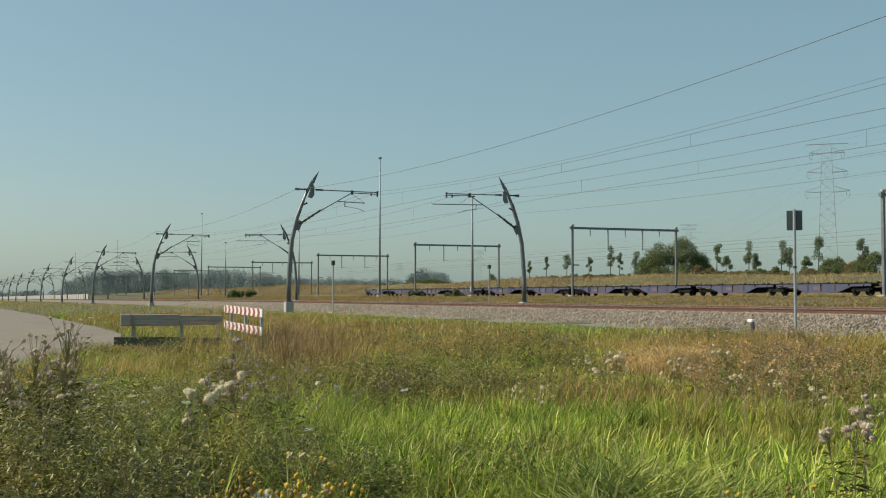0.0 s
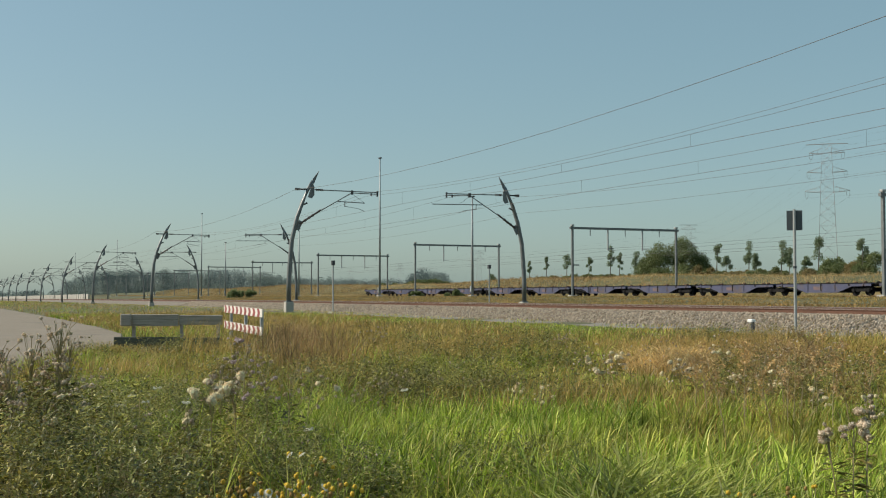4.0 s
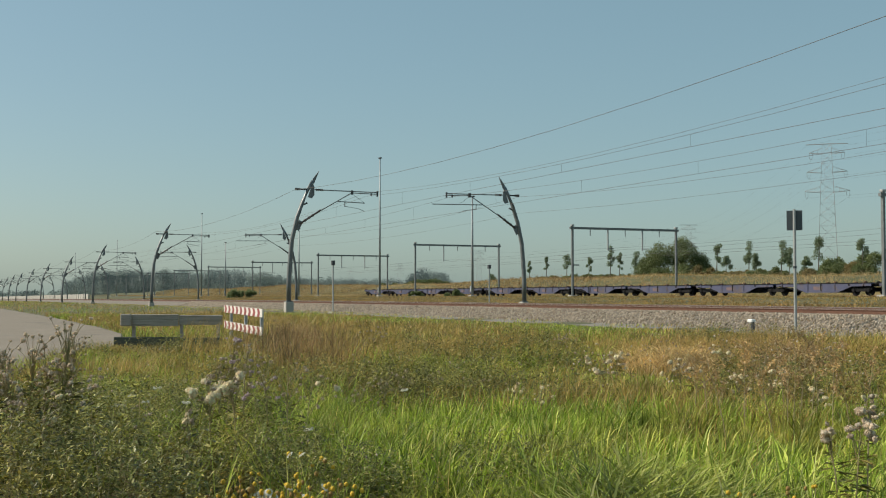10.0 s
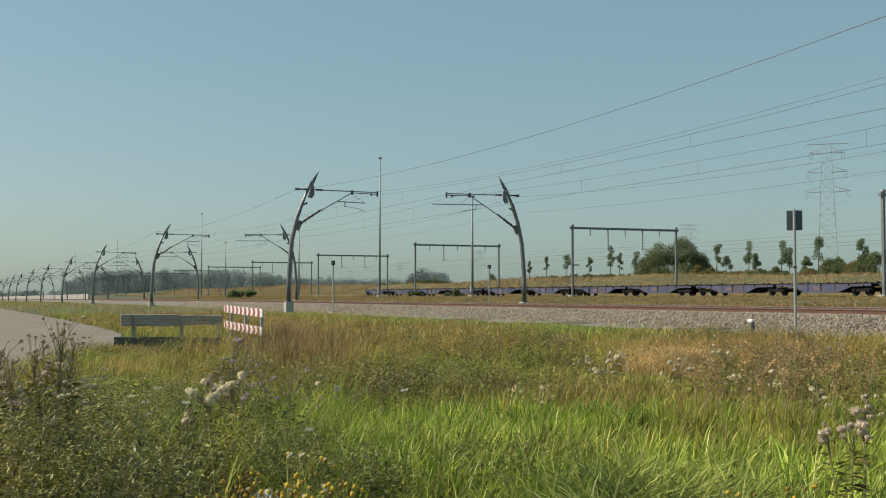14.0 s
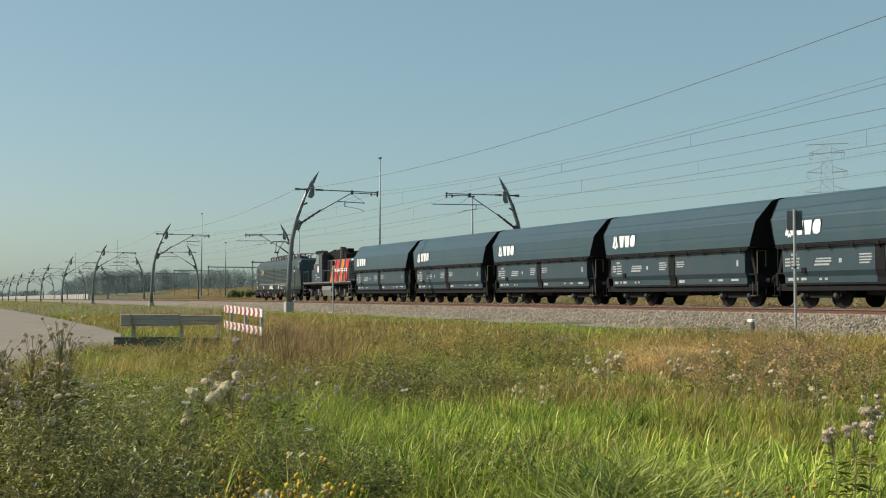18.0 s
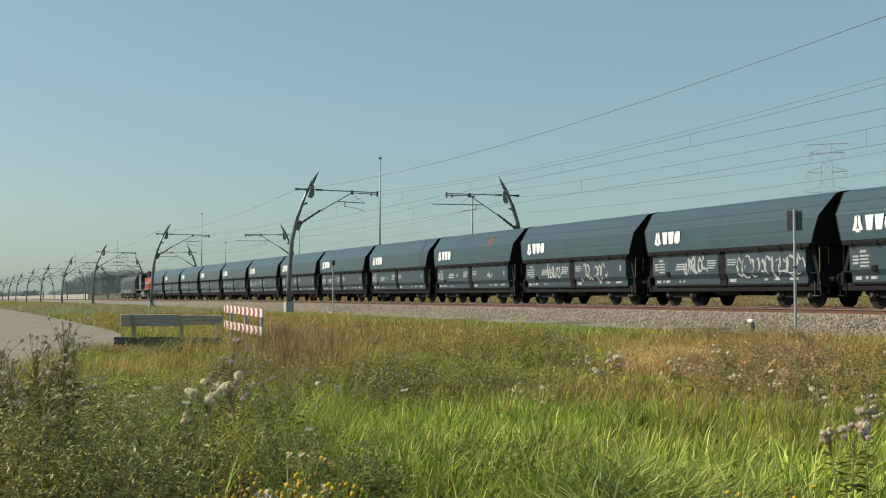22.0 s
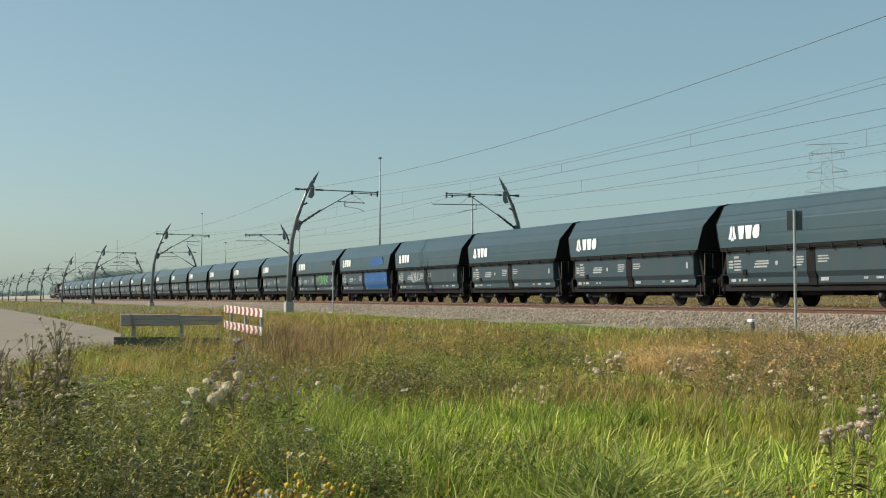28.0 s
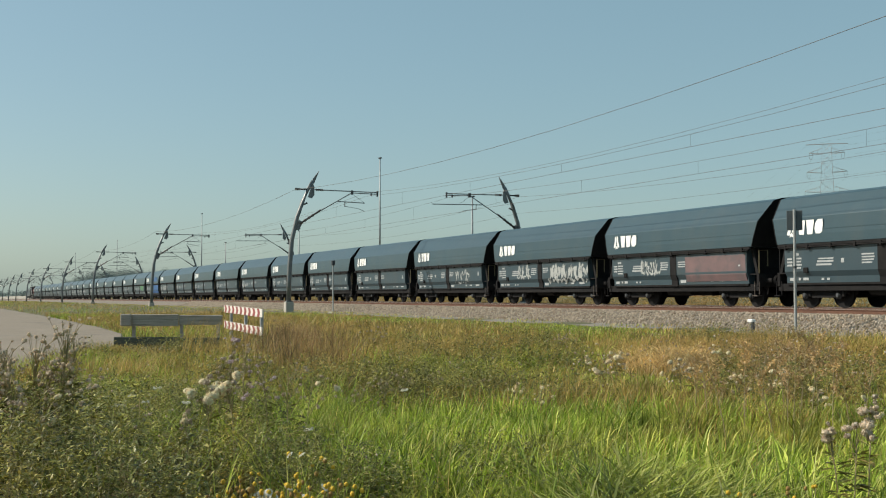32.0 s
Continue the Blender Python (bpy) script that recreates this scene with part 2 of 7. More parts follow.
STATIONS = [-1500, -1100, -800, -600, -480, -400, -340, -290, -250, -215, -185, -160, -140, -120, -105, -95, -85, -60, 0, 200, 900]


def ease(a, b, v):
    t = np.clip((v - a) / (b - a), 0, 1)
    return t * t * (3 - 2 * t)


def land(x, y):
    """Height of the ground."""
    x, y = np.asarray(x, float), np.asarray(y, float)
    d = np.hypot(x, y)
    z = -0.10 + 0.22 * ease(9, 30, d) + 0.12 * ease(12, 21, y)
    z = z + 0.62 * ease(33.0, 37.0, y) + 0.38 * ease(40, 70, y) + fall(x) * (1 - ease(45, 72, y))
    hill = ease(93, 108, y) * (1 - 0.75 * ease(180, 420, y)) * (1 - 0.6 * ease(500, 900, -x))
    z = z + 3.0 * hill + 0.35 * hill * np.sin(x * 0.031 + 1.0) + 0.2 * hill * np.sin(x * 0.11)
    z = z - 1.6 * ease(200, 600, y)
    z = z + 0.04 * np.sin(x * 0.7 + 1.3 * np.sin(y * 0.5)) * np.sin(y * 0.6) * (d < 60)
    return z


def build_ground():
    def lines(lo, hi, dense):
        out = set(np.round(np.concatenate([np.arange(a, b, s) for a, b, s in dense]), 3))
        for v in np.geomspace(1, 6, 14):
            out |= {round(float(hi + (v - 1) * 1000), 2), round(float(lo - (v - 1) * 1000), 2)}
        return np.array(sorted(out))
    xs = lines(-900, 400, [(-900, -100, 10), (-100, 20, 1.5), (20, 400, 20)])
    ys = lines(-60, 640, [(-60, -6, 6), (-6, 40, 0.8), (40, 120, 2.5), (120, 640, 20)])
    gx, gy = np.meshgrid(xs, ys, indexing="ij")
    gz = land(gx, gy)
    v = np.stack([gx, gy, gz], -1).reshape(-1, 3)
    n, m = len(xs), len(ys)
    i, j = np.meshgrid(np.arange(n - 1), np.arange(m - 1), indexing="ij")
    a = (i * m + j).ravel()
    t = np.concatenate([np.stack([a, a + m, a + m + 1], -1), np.stack([a, a + m + 1, a + 1], -1)])
    me = fast_mesh("ground", v, t, M["soil"])
    me.polygons.foreach_set("use_smooth", np.ones(len(t), bool))
    tagged(new("ground", me), "flat grassy verge and low embankment beside the railway", "ground", kind="structure")


def build_trackbed():
    x0, x1 = -1500.0, 900.0
    prof = [(24.05, 0.10), (24.15, 0.24), (25.35, 0.74), (33.3, 0.74), (34.6, 0.3), (34.7, 0.1)]
    tagged(new("ballast_bed", finish("ballast_bed", sweep(prof, STATIONS, fall), M["ballast"])), "light grey crushed stone ballast under two tracks", "ballast", kind="structure")
    prof = [(22.1, 0.05), (22.3, 0.255), (24.3, 0.265), (24.4, 0.05)]
    tagged(new("gravel_path", finish("gravel_path", sweep(prof, STATIONS, fall), M["gravel"])), "narrow fine gravel path along the ballast", "path", kind="structure")
    prof = [(73.6, 1.0), (74.5, 1.24), (77.5, 1.24), (78.4, 1.0)]
    tagged(new("ballast_bed", finish("ballast_bed", prism(prof, -900, 300, 'x'), M["ballast"])), "brownish ballast of the yard siding", "ballast", kind="structure")
    for yc, z, a, b in ((NEAR_TRACK, RAIL_Z, x0, x1), (FAR_TRACK, RAIL_Z, x0, x1), (YARD_TRACK, 1.38, -900, 300)):
        tr = thing("railway_track", "rusty steel rails on concrete sleepers in ballast", "track", kind="structure")
        tr.location = (0, yc, z)
        for s in (-1, 1):
            c = s * GAUGE / 2
            web = [(c - .07, -.172), (c + .07, -.172), (c + .07, -.16), (c + .012, -.135), (c + .012, -.04), (c + .034, -.03), (c + .036, -.006), (c - .036, -.006), (c - .034, -.03), (c - .012, -.04), (c - .012, -.135), (c - .07, -.16)]
            r = part("rail", sweep(web, STATIONS if z < 1 else (a, b), fall if z < 1 else (lambda x: 0)), M["rail"], tr)
            part("rail_head", sweep([(c - .033, -.0055), (c + .033, -.0055), (c + .033, .001), (c - .033, .001)], STATIONS if z < 1 else (a, b), fall if z < 1 else (lambda x: 0)), M["railtop"], r, "polished running surface")
        sl = bmesh.new()
        prism([(-1.26, -.30), (1.26, -.30), (1.26, -.18), (1.0, -.175), (-1.0, -.175), (-1.26, -.18)], -.12, .12, 'x', sl)
        base = part("sleeper", sl, M["sleeper"], tr)
        near = (-104, -14) if z < 1 else (-180, -90)
        lvl = fall if z < 1 else (lambda x: 0)
        base.location = (near[0], 0, float(lvl(near[0])))
        n = int((near[1] - near[0]) / 0.6)
        for i in range(1, n):
            again(base, Matrix.Translation((near[0] + i * 0.6, 0, float(lvl(near[0] + i * 0.6)))))
        rest = bmesh.new()
        for i in range(int((near[0] + 420) / 0.6)):
            sx = near[0] - .6 * (i + 1)
            dz = float(lvl(sx))
            prism([(-1.26, -.30 + dz), (1.26, -.30 + dz), (1.26, -.18 + dz), (1.0, -.175 + dz), (-1.0, -.175 + dz), (-1.26, -.18 + dz)], sx - .12, sx + .12, 'x', rest)
        tagged(part("far_sleepers", rest, M["sleeper"], tr), kind="stuff")


def build_road():
    far = [(-900, 5.6), (-120, 5.5), (-66, 5.8), (-45, 5.6), (-38, 5.3), (-33, 4.6), (-28, 3.6), (-22, 1.6), (-12, -2.2), (0, -6.5), (40, -20)]
    near = [(-900, -0.4), (-120, -0.5), (-66, -0.2), (-45, -0.5), (-36, -0.9), (-30, -1.8), (-25, -3.0), (-19, -4.8), (-10, -8.0), (0, -12), (40, -26)]
    fx, nx = np.array(far), np.array(near)
    s = np.linspace(0, len(far) - 1, 160)
    a = np.stack([np.interp(s, range(len(far)), fx[:, k]) for k in (0, 1)], -1)
    b = np.stack([np.interp(s, range(len(far)), nx[:, k]) for k in (0, 1)], -1)
    verts, faces = [], []
    for i in range(len(s)):
        for k in range(6):
            p = a[i] + (b[i] - a[i]) * k / 5
            verts.append((p[0], p[1], float(land(p[0], p[1])) + 0.03 + 0.03 * math.sin(math.pi * k / 5)))
    for i in range(len(s) - 1):
        for k in range(5):
            q = i * 6 + k
            faces.append((q, q + 1, q + 7, q + 6))
    me = solid("road", verts, faces, M["asphalt"])
    tagged(new("road", me), "worn pale grey asphalt service road without markings", "road", kind="structure")


def build_stones():
    """Loose crushed stones over the ballast shoulder and between the rails."""
    rs = np.random.RandomState(8)
    n = 60000
    x = -12 - 118 * rs.uniform(0, 1, n) ** 1.25
    y = np.where(rs.uniform(0, 1, n) < .72, rs.uniform(24.0, 26.4, n), rs.uniform(26.4, 30.6, n))
    z = np.interp(y, [24.0, 24.15, 25.35, 33.3], [.22, .25, .745, .745]) + fall(x)
    r = rs.uniform(.028, .062, n) * (1 + .35 * np.clip((-x - 40) / 60, 0, 1))
    base = np.array([(1, 0, 0), (-1, 0, 0), (0, 1, 0), (0, -1, 0), (0, 0, 1), (0, 0, -1)], float)
    q = rs.normal(size=(n, 3, 3))
    u, _, vt = np.linalg.svd(q)
    rot = u @ vt
    pts = np.einsum('nij,kj->nki', rot, base) * rs.uniform(.55, 1.25, (n, 6, 1)) * r[:, None, None]
    v = (pts + np.stack([x, y, z], -1)[:, None, :]).reshape(-1, 3)
    tri = np.array([(0, 2, 4), (2, 1, 4), (1, 3, 4), (3, 0, 4), (2, 0, 5), (1, 2, 5), (3, 1, 5), (0, 3, 5)])
    f = (np.arange(n)[:, None, None] * 6 + tri[None]).reshape(-1, 3)
    tagged(new("ballast_stones", fast_mesh("ballast_stones", v, f, M["stone"])), "loose pale grey and brownish ballast stones", "stones", kind="stuff")


build_ground()
build_stones()
build_trackbed()
build_road()

# ---- overhead line: curved masts, wires, yard portals ----
def mast_path():
    return [(0, 0.0), (0.0, 1.2), (0.04, 2.2), (0.19, 4.08), (0.54, 5.6), (0.95, 6.75), (1.34, 7.6), (1.62, 8.1)]


def build_mast(hs=1.0, ws=1.0):
    """A curved mast that leans over the track towards +y, base at the origin."""
    t = thing("catenary_mast", "curved grey steel overhead line mast with bracket arm", "mast", "curved masts along the line")
    fnd = part("foundation", box(-.27, .27, -.27, .27, -.75, .13, 0.03), M["concrete"], t, "pale concrete foundation block")
    part("base_plate", box(-.21, .21, -.21, .21, .13, .20, 0.01), M["steel"], t)
    path = mast_path()
    part("pole", tube([(0, y, z + .2) for y, z in path], [.165, .163, .16, .152, .142, .132, .122, .112], 14), M["steel"], t, smooth=True)
    # pointed horn at the top
    horn = prism([(1.50, 8.15), (1.70, 8.12), (1.92, 8.62), (2.06, 9.0), (1.90, 8.80), (1.66, 8.5)], -.05, .05, 'x')
    part("horn", horn, M["steel"], t, "pointed steel horn at the mast head")
    part("head_plate", prism([(1.28, 7.20), (1.56, 7.12), (1.74, 7.35), (1.74, 7.9), (1.62, 8.2), (1.50, 7.8)], -.03, .03, 'x'), M["steel"], t, "grey triangular gusset plate")
    part("gusset", prism([(.46, 5.0), (.66, 4.9), (.88, 5.38), (.74, 5.66), (.56, 5.5)], -.03, .03, 'x'), M["steel"], t, "grey triangular gusset plate")
    part("stub", tube([(0, .88, 6.65), (0, 1.25, 6.80)], .06, 8), M["darksteel"], t)
    z = 7.72
    part("outer_arm", tube([(0, .40, z), (0, 1.35, z)], .055, 8), M["darksteel"], t)
    for k in range(3):
        part("ball", tube([(0, .42 + .12 * k, z), (0, .48 + .12 * k, z)], .09, 8), M["insul"], t)
    part("insulator", tube([(0, 1.84 + .07 * k, z) for k in range(8)], [.05, .085] * 4, 10), M["insul"], t, "dark ribbed insulator")
    part("top_tube", tube([(0, 1.5, z), (0, 6.35, z - .04)], .036, 8), M["steel"], t)
    part("lower_tube", tube([(0, 4.45, z - .13), (0, 6.35, z - .16)], .03, 8), M["steel"], t)
    part("clamp", box(-.05, .05, 6.22, 6.32, z - .32, z + .05), M["darksteel"], t)
    part("clamp", box(-.05, .05, 5.78, 5.86, z - .30, z - .1), M["darksteel"], t)
    part("clamp", box(-.05, .05, 4.36, 4.52, z - .25, z + .05), M["darksteel"], t)
    part("strut_insulator", tube([(0, .72 + .13 * k, 5.38 + .085 * k) for k in range(9)], [.06, .10] * 4 + [.05], 10), M["insul"], t, "dark ribbed insulator")
    part("strut", tube([(0, 1.75, 6.05), (0, 4.42, z - .12)], .034, 8), M["steel"], t)
    part("insulator_cap", tube([(0, 1.78, 6.07), (0, 2.2, 6.35)], .065, 8), M["insul"], t)
    part("registration_tube", tube([(0, 3.35, 6.98), (0, 5.35 if hs == 1 else 7.4, 6.92)], .032, 8), M["steel"], t)
    part("stay_wire", tube([(0, 4.4, 7.56), (0, 5.30, 6.95)], .012, 6), M["wire"], t)
    part("drop_bracket", tube([(0, 3.92, 6.96), (0, 3.92, 6.62)], .03, 6), M["darksteel"], t)
    part("steady_arm", tube([(0, 3.95, 6.66), (0, 4.9, 6.52), (0, 5.32, 6.36)], .016, 6), M["steel"], t)
    for o in t.children:
        if o.name.split(".")[0] not in ("foundation", "base_plate"):
            o.data.transform(Matrix.Diagonal((1, ws, hs, 1)))
    return t


NEAR_MASTS = [-21.0, -76.0, -131.0, -184.6, -233.0, -283.6, -331.0, -378.2, -419.0, -461.0, -505.0, -550.0, -600.0]
FAR_MASTS = [-16.0, -71.0, -126.3, -179.9, -231.8, -284.8, -331.4, -380.0, -425.0, -470.0]
mast = build_mast()
for i, x in enumerate(NEAR_MASTS):
    m = pose(x, 21.5, 0.82 + float(fall(x)) - float(np.interp(-x, (76, 131, 185, 233, 330), (0, .3, .35, .5, .6))))
    if i == 0:
        mast.matrix_basis = m
    else:
        copy_thing(mast, m)
far_mast = build_mast(0.955, 0.92)
for i, x in enumerate(FAR_MASTS):
    m = pose(x, 36.6, 0.80 + float(fall(x)), 0, 0, 180)
    if i == 0:
        far_mast.matrix_basis = m
    else:
        copy_thing(far_mast, m)


def wire_line(name, label, supports, y, z, sag, r, n=9, lower=None, level=lambda x: float(fall(x))):
    """A wire hung from support to support; lower: height of a second wire on droppers."""
    t = thing(name, label, "overhead wire", "overhead wires")
    pts = []
    sup = sorted(supports)
    for a, b in zip(sup, sup[1:]):
        for k in range(n):
            u = k / n
            pts.append((a + (b - a) * u, y(a + (b - a) * u), z - 4 * sag * u * (1 - u) + level(a + (b - a) * u)))
    pts.append((sup[-1], y(sup[-1]), z + level(sup[-1])))
    part("cable", tube(pts, r, 5), M["wire"], t)
    if lower is not None:
        pl = [(p[0], y(p[0]), lower + level(p[0])) for p in pts]
        part("contact_wire", tube(pl, r * 1.15, 5), M["wire"], t)
        for a, b in zip(sup, sup[1:]):
            for k in range(1, 6):
                u = (k - .35) / 5.3
                x = a + (b - a) * u
                top = z - 4 * sag * u * (1 - u)
                part("dropper", tube([(x, y(x), lower + level(x)), (x, y(x), top + level(x))], r * .7, 4), M["wire"], t)
    return t


NS = [34.0] + NEAR_MASTS
FS = [39.0] + FAR_MASTS
wire_line("feeder_wire", "thin grey feeder wire above the masts", NS, lambda x: 21.9, 8.50, 0.76, .010)
wire_line("earth_wire", "thin grey tensioned wire above the near track", NS, lambda x: 26.9, 8.46, 0.74, .007)
wire_line("catenary_wire", "messenger and contact wire with droppers over the track", NS, lambda x: 27.0, 8.22, 0.62, .008, lower=7.20)
wire_line("catenary_wire", "messenger and contact wire with droppers over the track", FS, lambda x: 31.2, 7.93, 0.54, .008, lower=6.83)
wire_line("earth_wire", "thin grey wire on the far mast brackets", FS, lambda x: 36.23, 6.98, 0.46, .007)
wire_line("feeder_wire", "thin grey feeder wire behind the far masts", FS, lambda x: 36.23, 8.10, 0.76, .008)


def build_portal():
    """Yard portal across the sidings, near post at the origin, far post at +y."""
    t = thing("yard_portal", "grey steel overhead line portal over yard sidings", "portal", "yard portals")
    w, h = 15.5, 8.65
    for y in (0, w):
        part("post", prism([(-.14, y - .11), (.14, y - .11), (.14, y + .11), (-.14, y + .11)], 0, h + .25, 'z'), M["steel"], t)
        part("cap", box(-.2, .2, y - .2, y + .2, h + .2, h + .42, .03), M["post"], t)
        part("footing", box(-.45, .45, y - .45, y + .45, -.6, .18, .03), M["concrete"], t)
    part("beam", box(-.16, .16, -.35, w + .35, h - .16, h + .12), M["steel"], t)
    for k in range(1, 6):
        y = w * k / 6
        if k in (2, 4):
            part("hanger", tube([(0, y, h - .1), (0, y, h - 2.75)], .11, 8), M["post"], t, "pale hanging tube")
            part("hanger_arm", tube([(0, y, h - 2.55), (0, y + .9, h - 2.5)], .04, 6), M["steel"], t)
        else:
            part("stub", tube([(0, y, h - .1), (0, y, h - .95)], .06, 6), M["steel"], t)
    part("clamp", box(-.1, .1, .1, .9, 3.9, 4.05), M["steel"], t)
    return t


PORTALS = [-75.7, -128.4, -181.2, -235.7, -291.6, -344.4, -399.0, -454.0, -508.0, -563.0, -620.0]
portal = build_portal()
for i, x in enumerate(PORTALS):
    m = pose(x, 73.0, 1.26)
    if i == 0:
        portal.matrix_basis = m
    else:
        copy_thing(portal, m)
for k in range(4):
    y = 73.0 + 15.5 * (2 * (k % 2) + 1.0 + k // 2 * 1.05) / 6
    wire_line("yard_wire", "thin overhead wire of the yard sidings", PORTALS, lambda x, yy=y: yy, 7.3 - .9 * (k // 2), .25 * (1 - k // 2), .010, level=lambda x: 0)


def build_light_mast(h):
    t = thing("light_mast", "tall slim grey lighting mast with lamp heads", "light mast", "yard light masts")
    part("pole", tube([(0, 0, 0), (0, 0, h * .5), (0, 0, h)], [.20, .15, .09], 12), M["mastgrey"], t, smooth=True)
    part("crossbar", tube([(-.55, 0, h), (.55, 0, h)], .05, 6), M["darksteel"], t)
    for s in (-1, 1):
        part("lamp_head", prism([(s * .2 - .22, h + .05), (s * .2 + .22, h - .02), (s * .2 + .28, h - .2), (s * .2 - .28, h - .14)], -.2, .2, 'y'), M["darksteel"], t)
    part("footing", box(-.45, .45, -.45, .45, -.6, .2, .04), M["concrete"], t)
    part("cabinet", box(-.2, .2, -.32, -.16, .7, 1.5, .02), M["post"], t)
    return t


big = build_light_mast(24.1)
big.matrix_basis = pose(-190.2, 70, 1.26)
for x in (-340.0, -516.0, -684.0):
    copy_thing(big, pose(x, 70, 1.26))
slim = build_light_mast(14.4)
slim.matrix_basis = pose(-151.9, 70, 1.26)
for x in (-239.8, -309.0, -420.0):
    copy_thing(slim, pose(x, 70, 1.26))


# ---- signals and small posts beside the track ----
def build_sign():
    t = thing("trackside_sign", "two dark sign plates seen from behind on a grey post", "sign", at=pose(-27.6, 23.2, 0.26, 0, 0, 48))
    part("post", tube([(0, 0, -.4), (0, 0, 3.65)], .045, 10), M["post"], t)
    for s in (-1, 1):
        p = part("sign_plate", box(-.10 + s * .125, .10 + s * .125, .05, .075, 3.03, 3.62, .008), M["plate"], t, "dark grey back of a sign plate")
        for z in (3.15, 3.45):
            part("bracket", box(-.09 + s * .135, .09 + s * .135, .075, .09, z - .02, z + .02), M["post"], p)
    part("collar", tube([(0, 0, 1.9), (0, 0, 1.97)], .06, 10), M["darksteel"], t)


def build_marker():
    t = thing("marker_post", "short dark marker post with a white cap", "post", at=pose(-29.2, 22.9, 0.2))
    part("stem", tube([(0, 0, -.2), (0, 0, .36)], .06, 8), M["darksteel"], t)
    part("cap", box(-.17, .06, -.08, .08, .34, .44, .02), M["white"], t, "white cap")


def build_balise_post(x, y, h, z):
    t = thing("signal_post", "thin grey trackside post with a small box", "post", "thin trackside posts", at=pose(x, y, z))
    part("pole", tube([(0, 0, -.3), (0, 0, h)], .05, 8), M["post"], t)
    part("head_box", box(-.13, .13, -.1, .1, h - .05, h + .25, .02), M["darksteel"], t)
    part("foot_plate", box(-.5, .5, -.15, .15, -.05, .06, .01), M["concrete"], t)


build_sign()
build_marker()
build_balise_post(-71.7, 23.2, 3.1, 0.27)
build_balise_post(-78.6, 37.6, 2.6, 0.82)


def along(x, y, dist):
    """A point of the ground at that distance, in the direction of the view's column x."""
    d = Vector(((x - 784) / 2070.0, 1.0))
    r = radians(VIEW_TURN)
    return (-math.sin(r) * d.y + math.cos(r) * d.x) * dist, (math.cos(r) * d.y + math.sin(r) * d.x) * dist


# ---- barrier at the road end ----
def build_barrier():
    a, b = Vector((-29.45, 4.22)), Vector((-28.6, 6.42))
    d = (b - a).normalized()
    t = thing("timber_barrier", "weathered grey timber barrier with two beams", "barrier", at=pose(a.x, a.y, 0.06, 0, 0, math.degrees(math.atan2(d.y, d.x))))
    L = (b - a).length
    for k, u in enumerate((.2, 1.36, 2.25)):
        part("post", prism([(u - .035, -.06), (u + .035, -.06), (u + .035, .03), (u - .035, .03)], -.4, .84 - .02 * k, 'z'), M["plank"], t, "weathered timber post")
    part("end_block", box(-.08, .17, -.24, -.143, .56, .85, .015), M["plank"], t, "weathered end block of the upper beam")
    for z0, z1, x0 in ((.55, .84, -.06), (.02, .29, -.26)):
        for p, q in ((x0, 1.3), (1.31, L)):
            part("beam", box(p, q, -.14 + .05 * (p > 1 and z0 > .3), -.062 + .05 * (p > 1 and z0 > .3), z0 + .03 * (p > 1), z1 - .02 * (p > 1), .012), M["plank" if z0 > .3 else "shade_plank"], t, "grey weathered plank" if z0 > .3 else "dark grey-green plank with its shade in the colour")


def build_striped_boards():
    """A long double board that runs obliquely towards the road."""
    (ax, ay), (bx, by) = along(398, 0, 33.0), along(465, 0, 28.0)
    L = math.hypot(bx - ax, by - ay)
    tilt = math.degrees(math.atan2(.055, L))
    t = thing("striped_barrier", "red and white striped warning boards on grey posts", "barrier", at=pose(ax, ay, 0.10, 0, tilt, math.degrees(math.atan2(by - ay, bx - ax))))
    for u in (.8, L * .55, L - .35):
        part("post", tube([(u, .05, -.4), (u, .05, .95)], .045, 8), M["post"], t)
    for z0, z1 in ((.79, .99), (.35, .55)):
        bd = part("board", box(0, L, -.012, .02, z0, z1, .004), M["signwhite"], t, "white reflective board")
        n = 9
        for k in range(n):
            u0 = .05 + (L - .1) * k / n
            w = (L - .1) / n * .46
            sl = w * .45
            zm = (z0 + z1) / 2
            part("stripe", prism([(u0, z0 + .002), (u0 + w, z0 + .002), (u0 + w + sl, zm), (u0 + w, z1 - .002), (u0, z1 - .002), (u0 + sl, zm)], -.015, -.0125, 'y'), M["signred"], bd, "red reflective chevron")


build_barrier()
build_striped_boards()


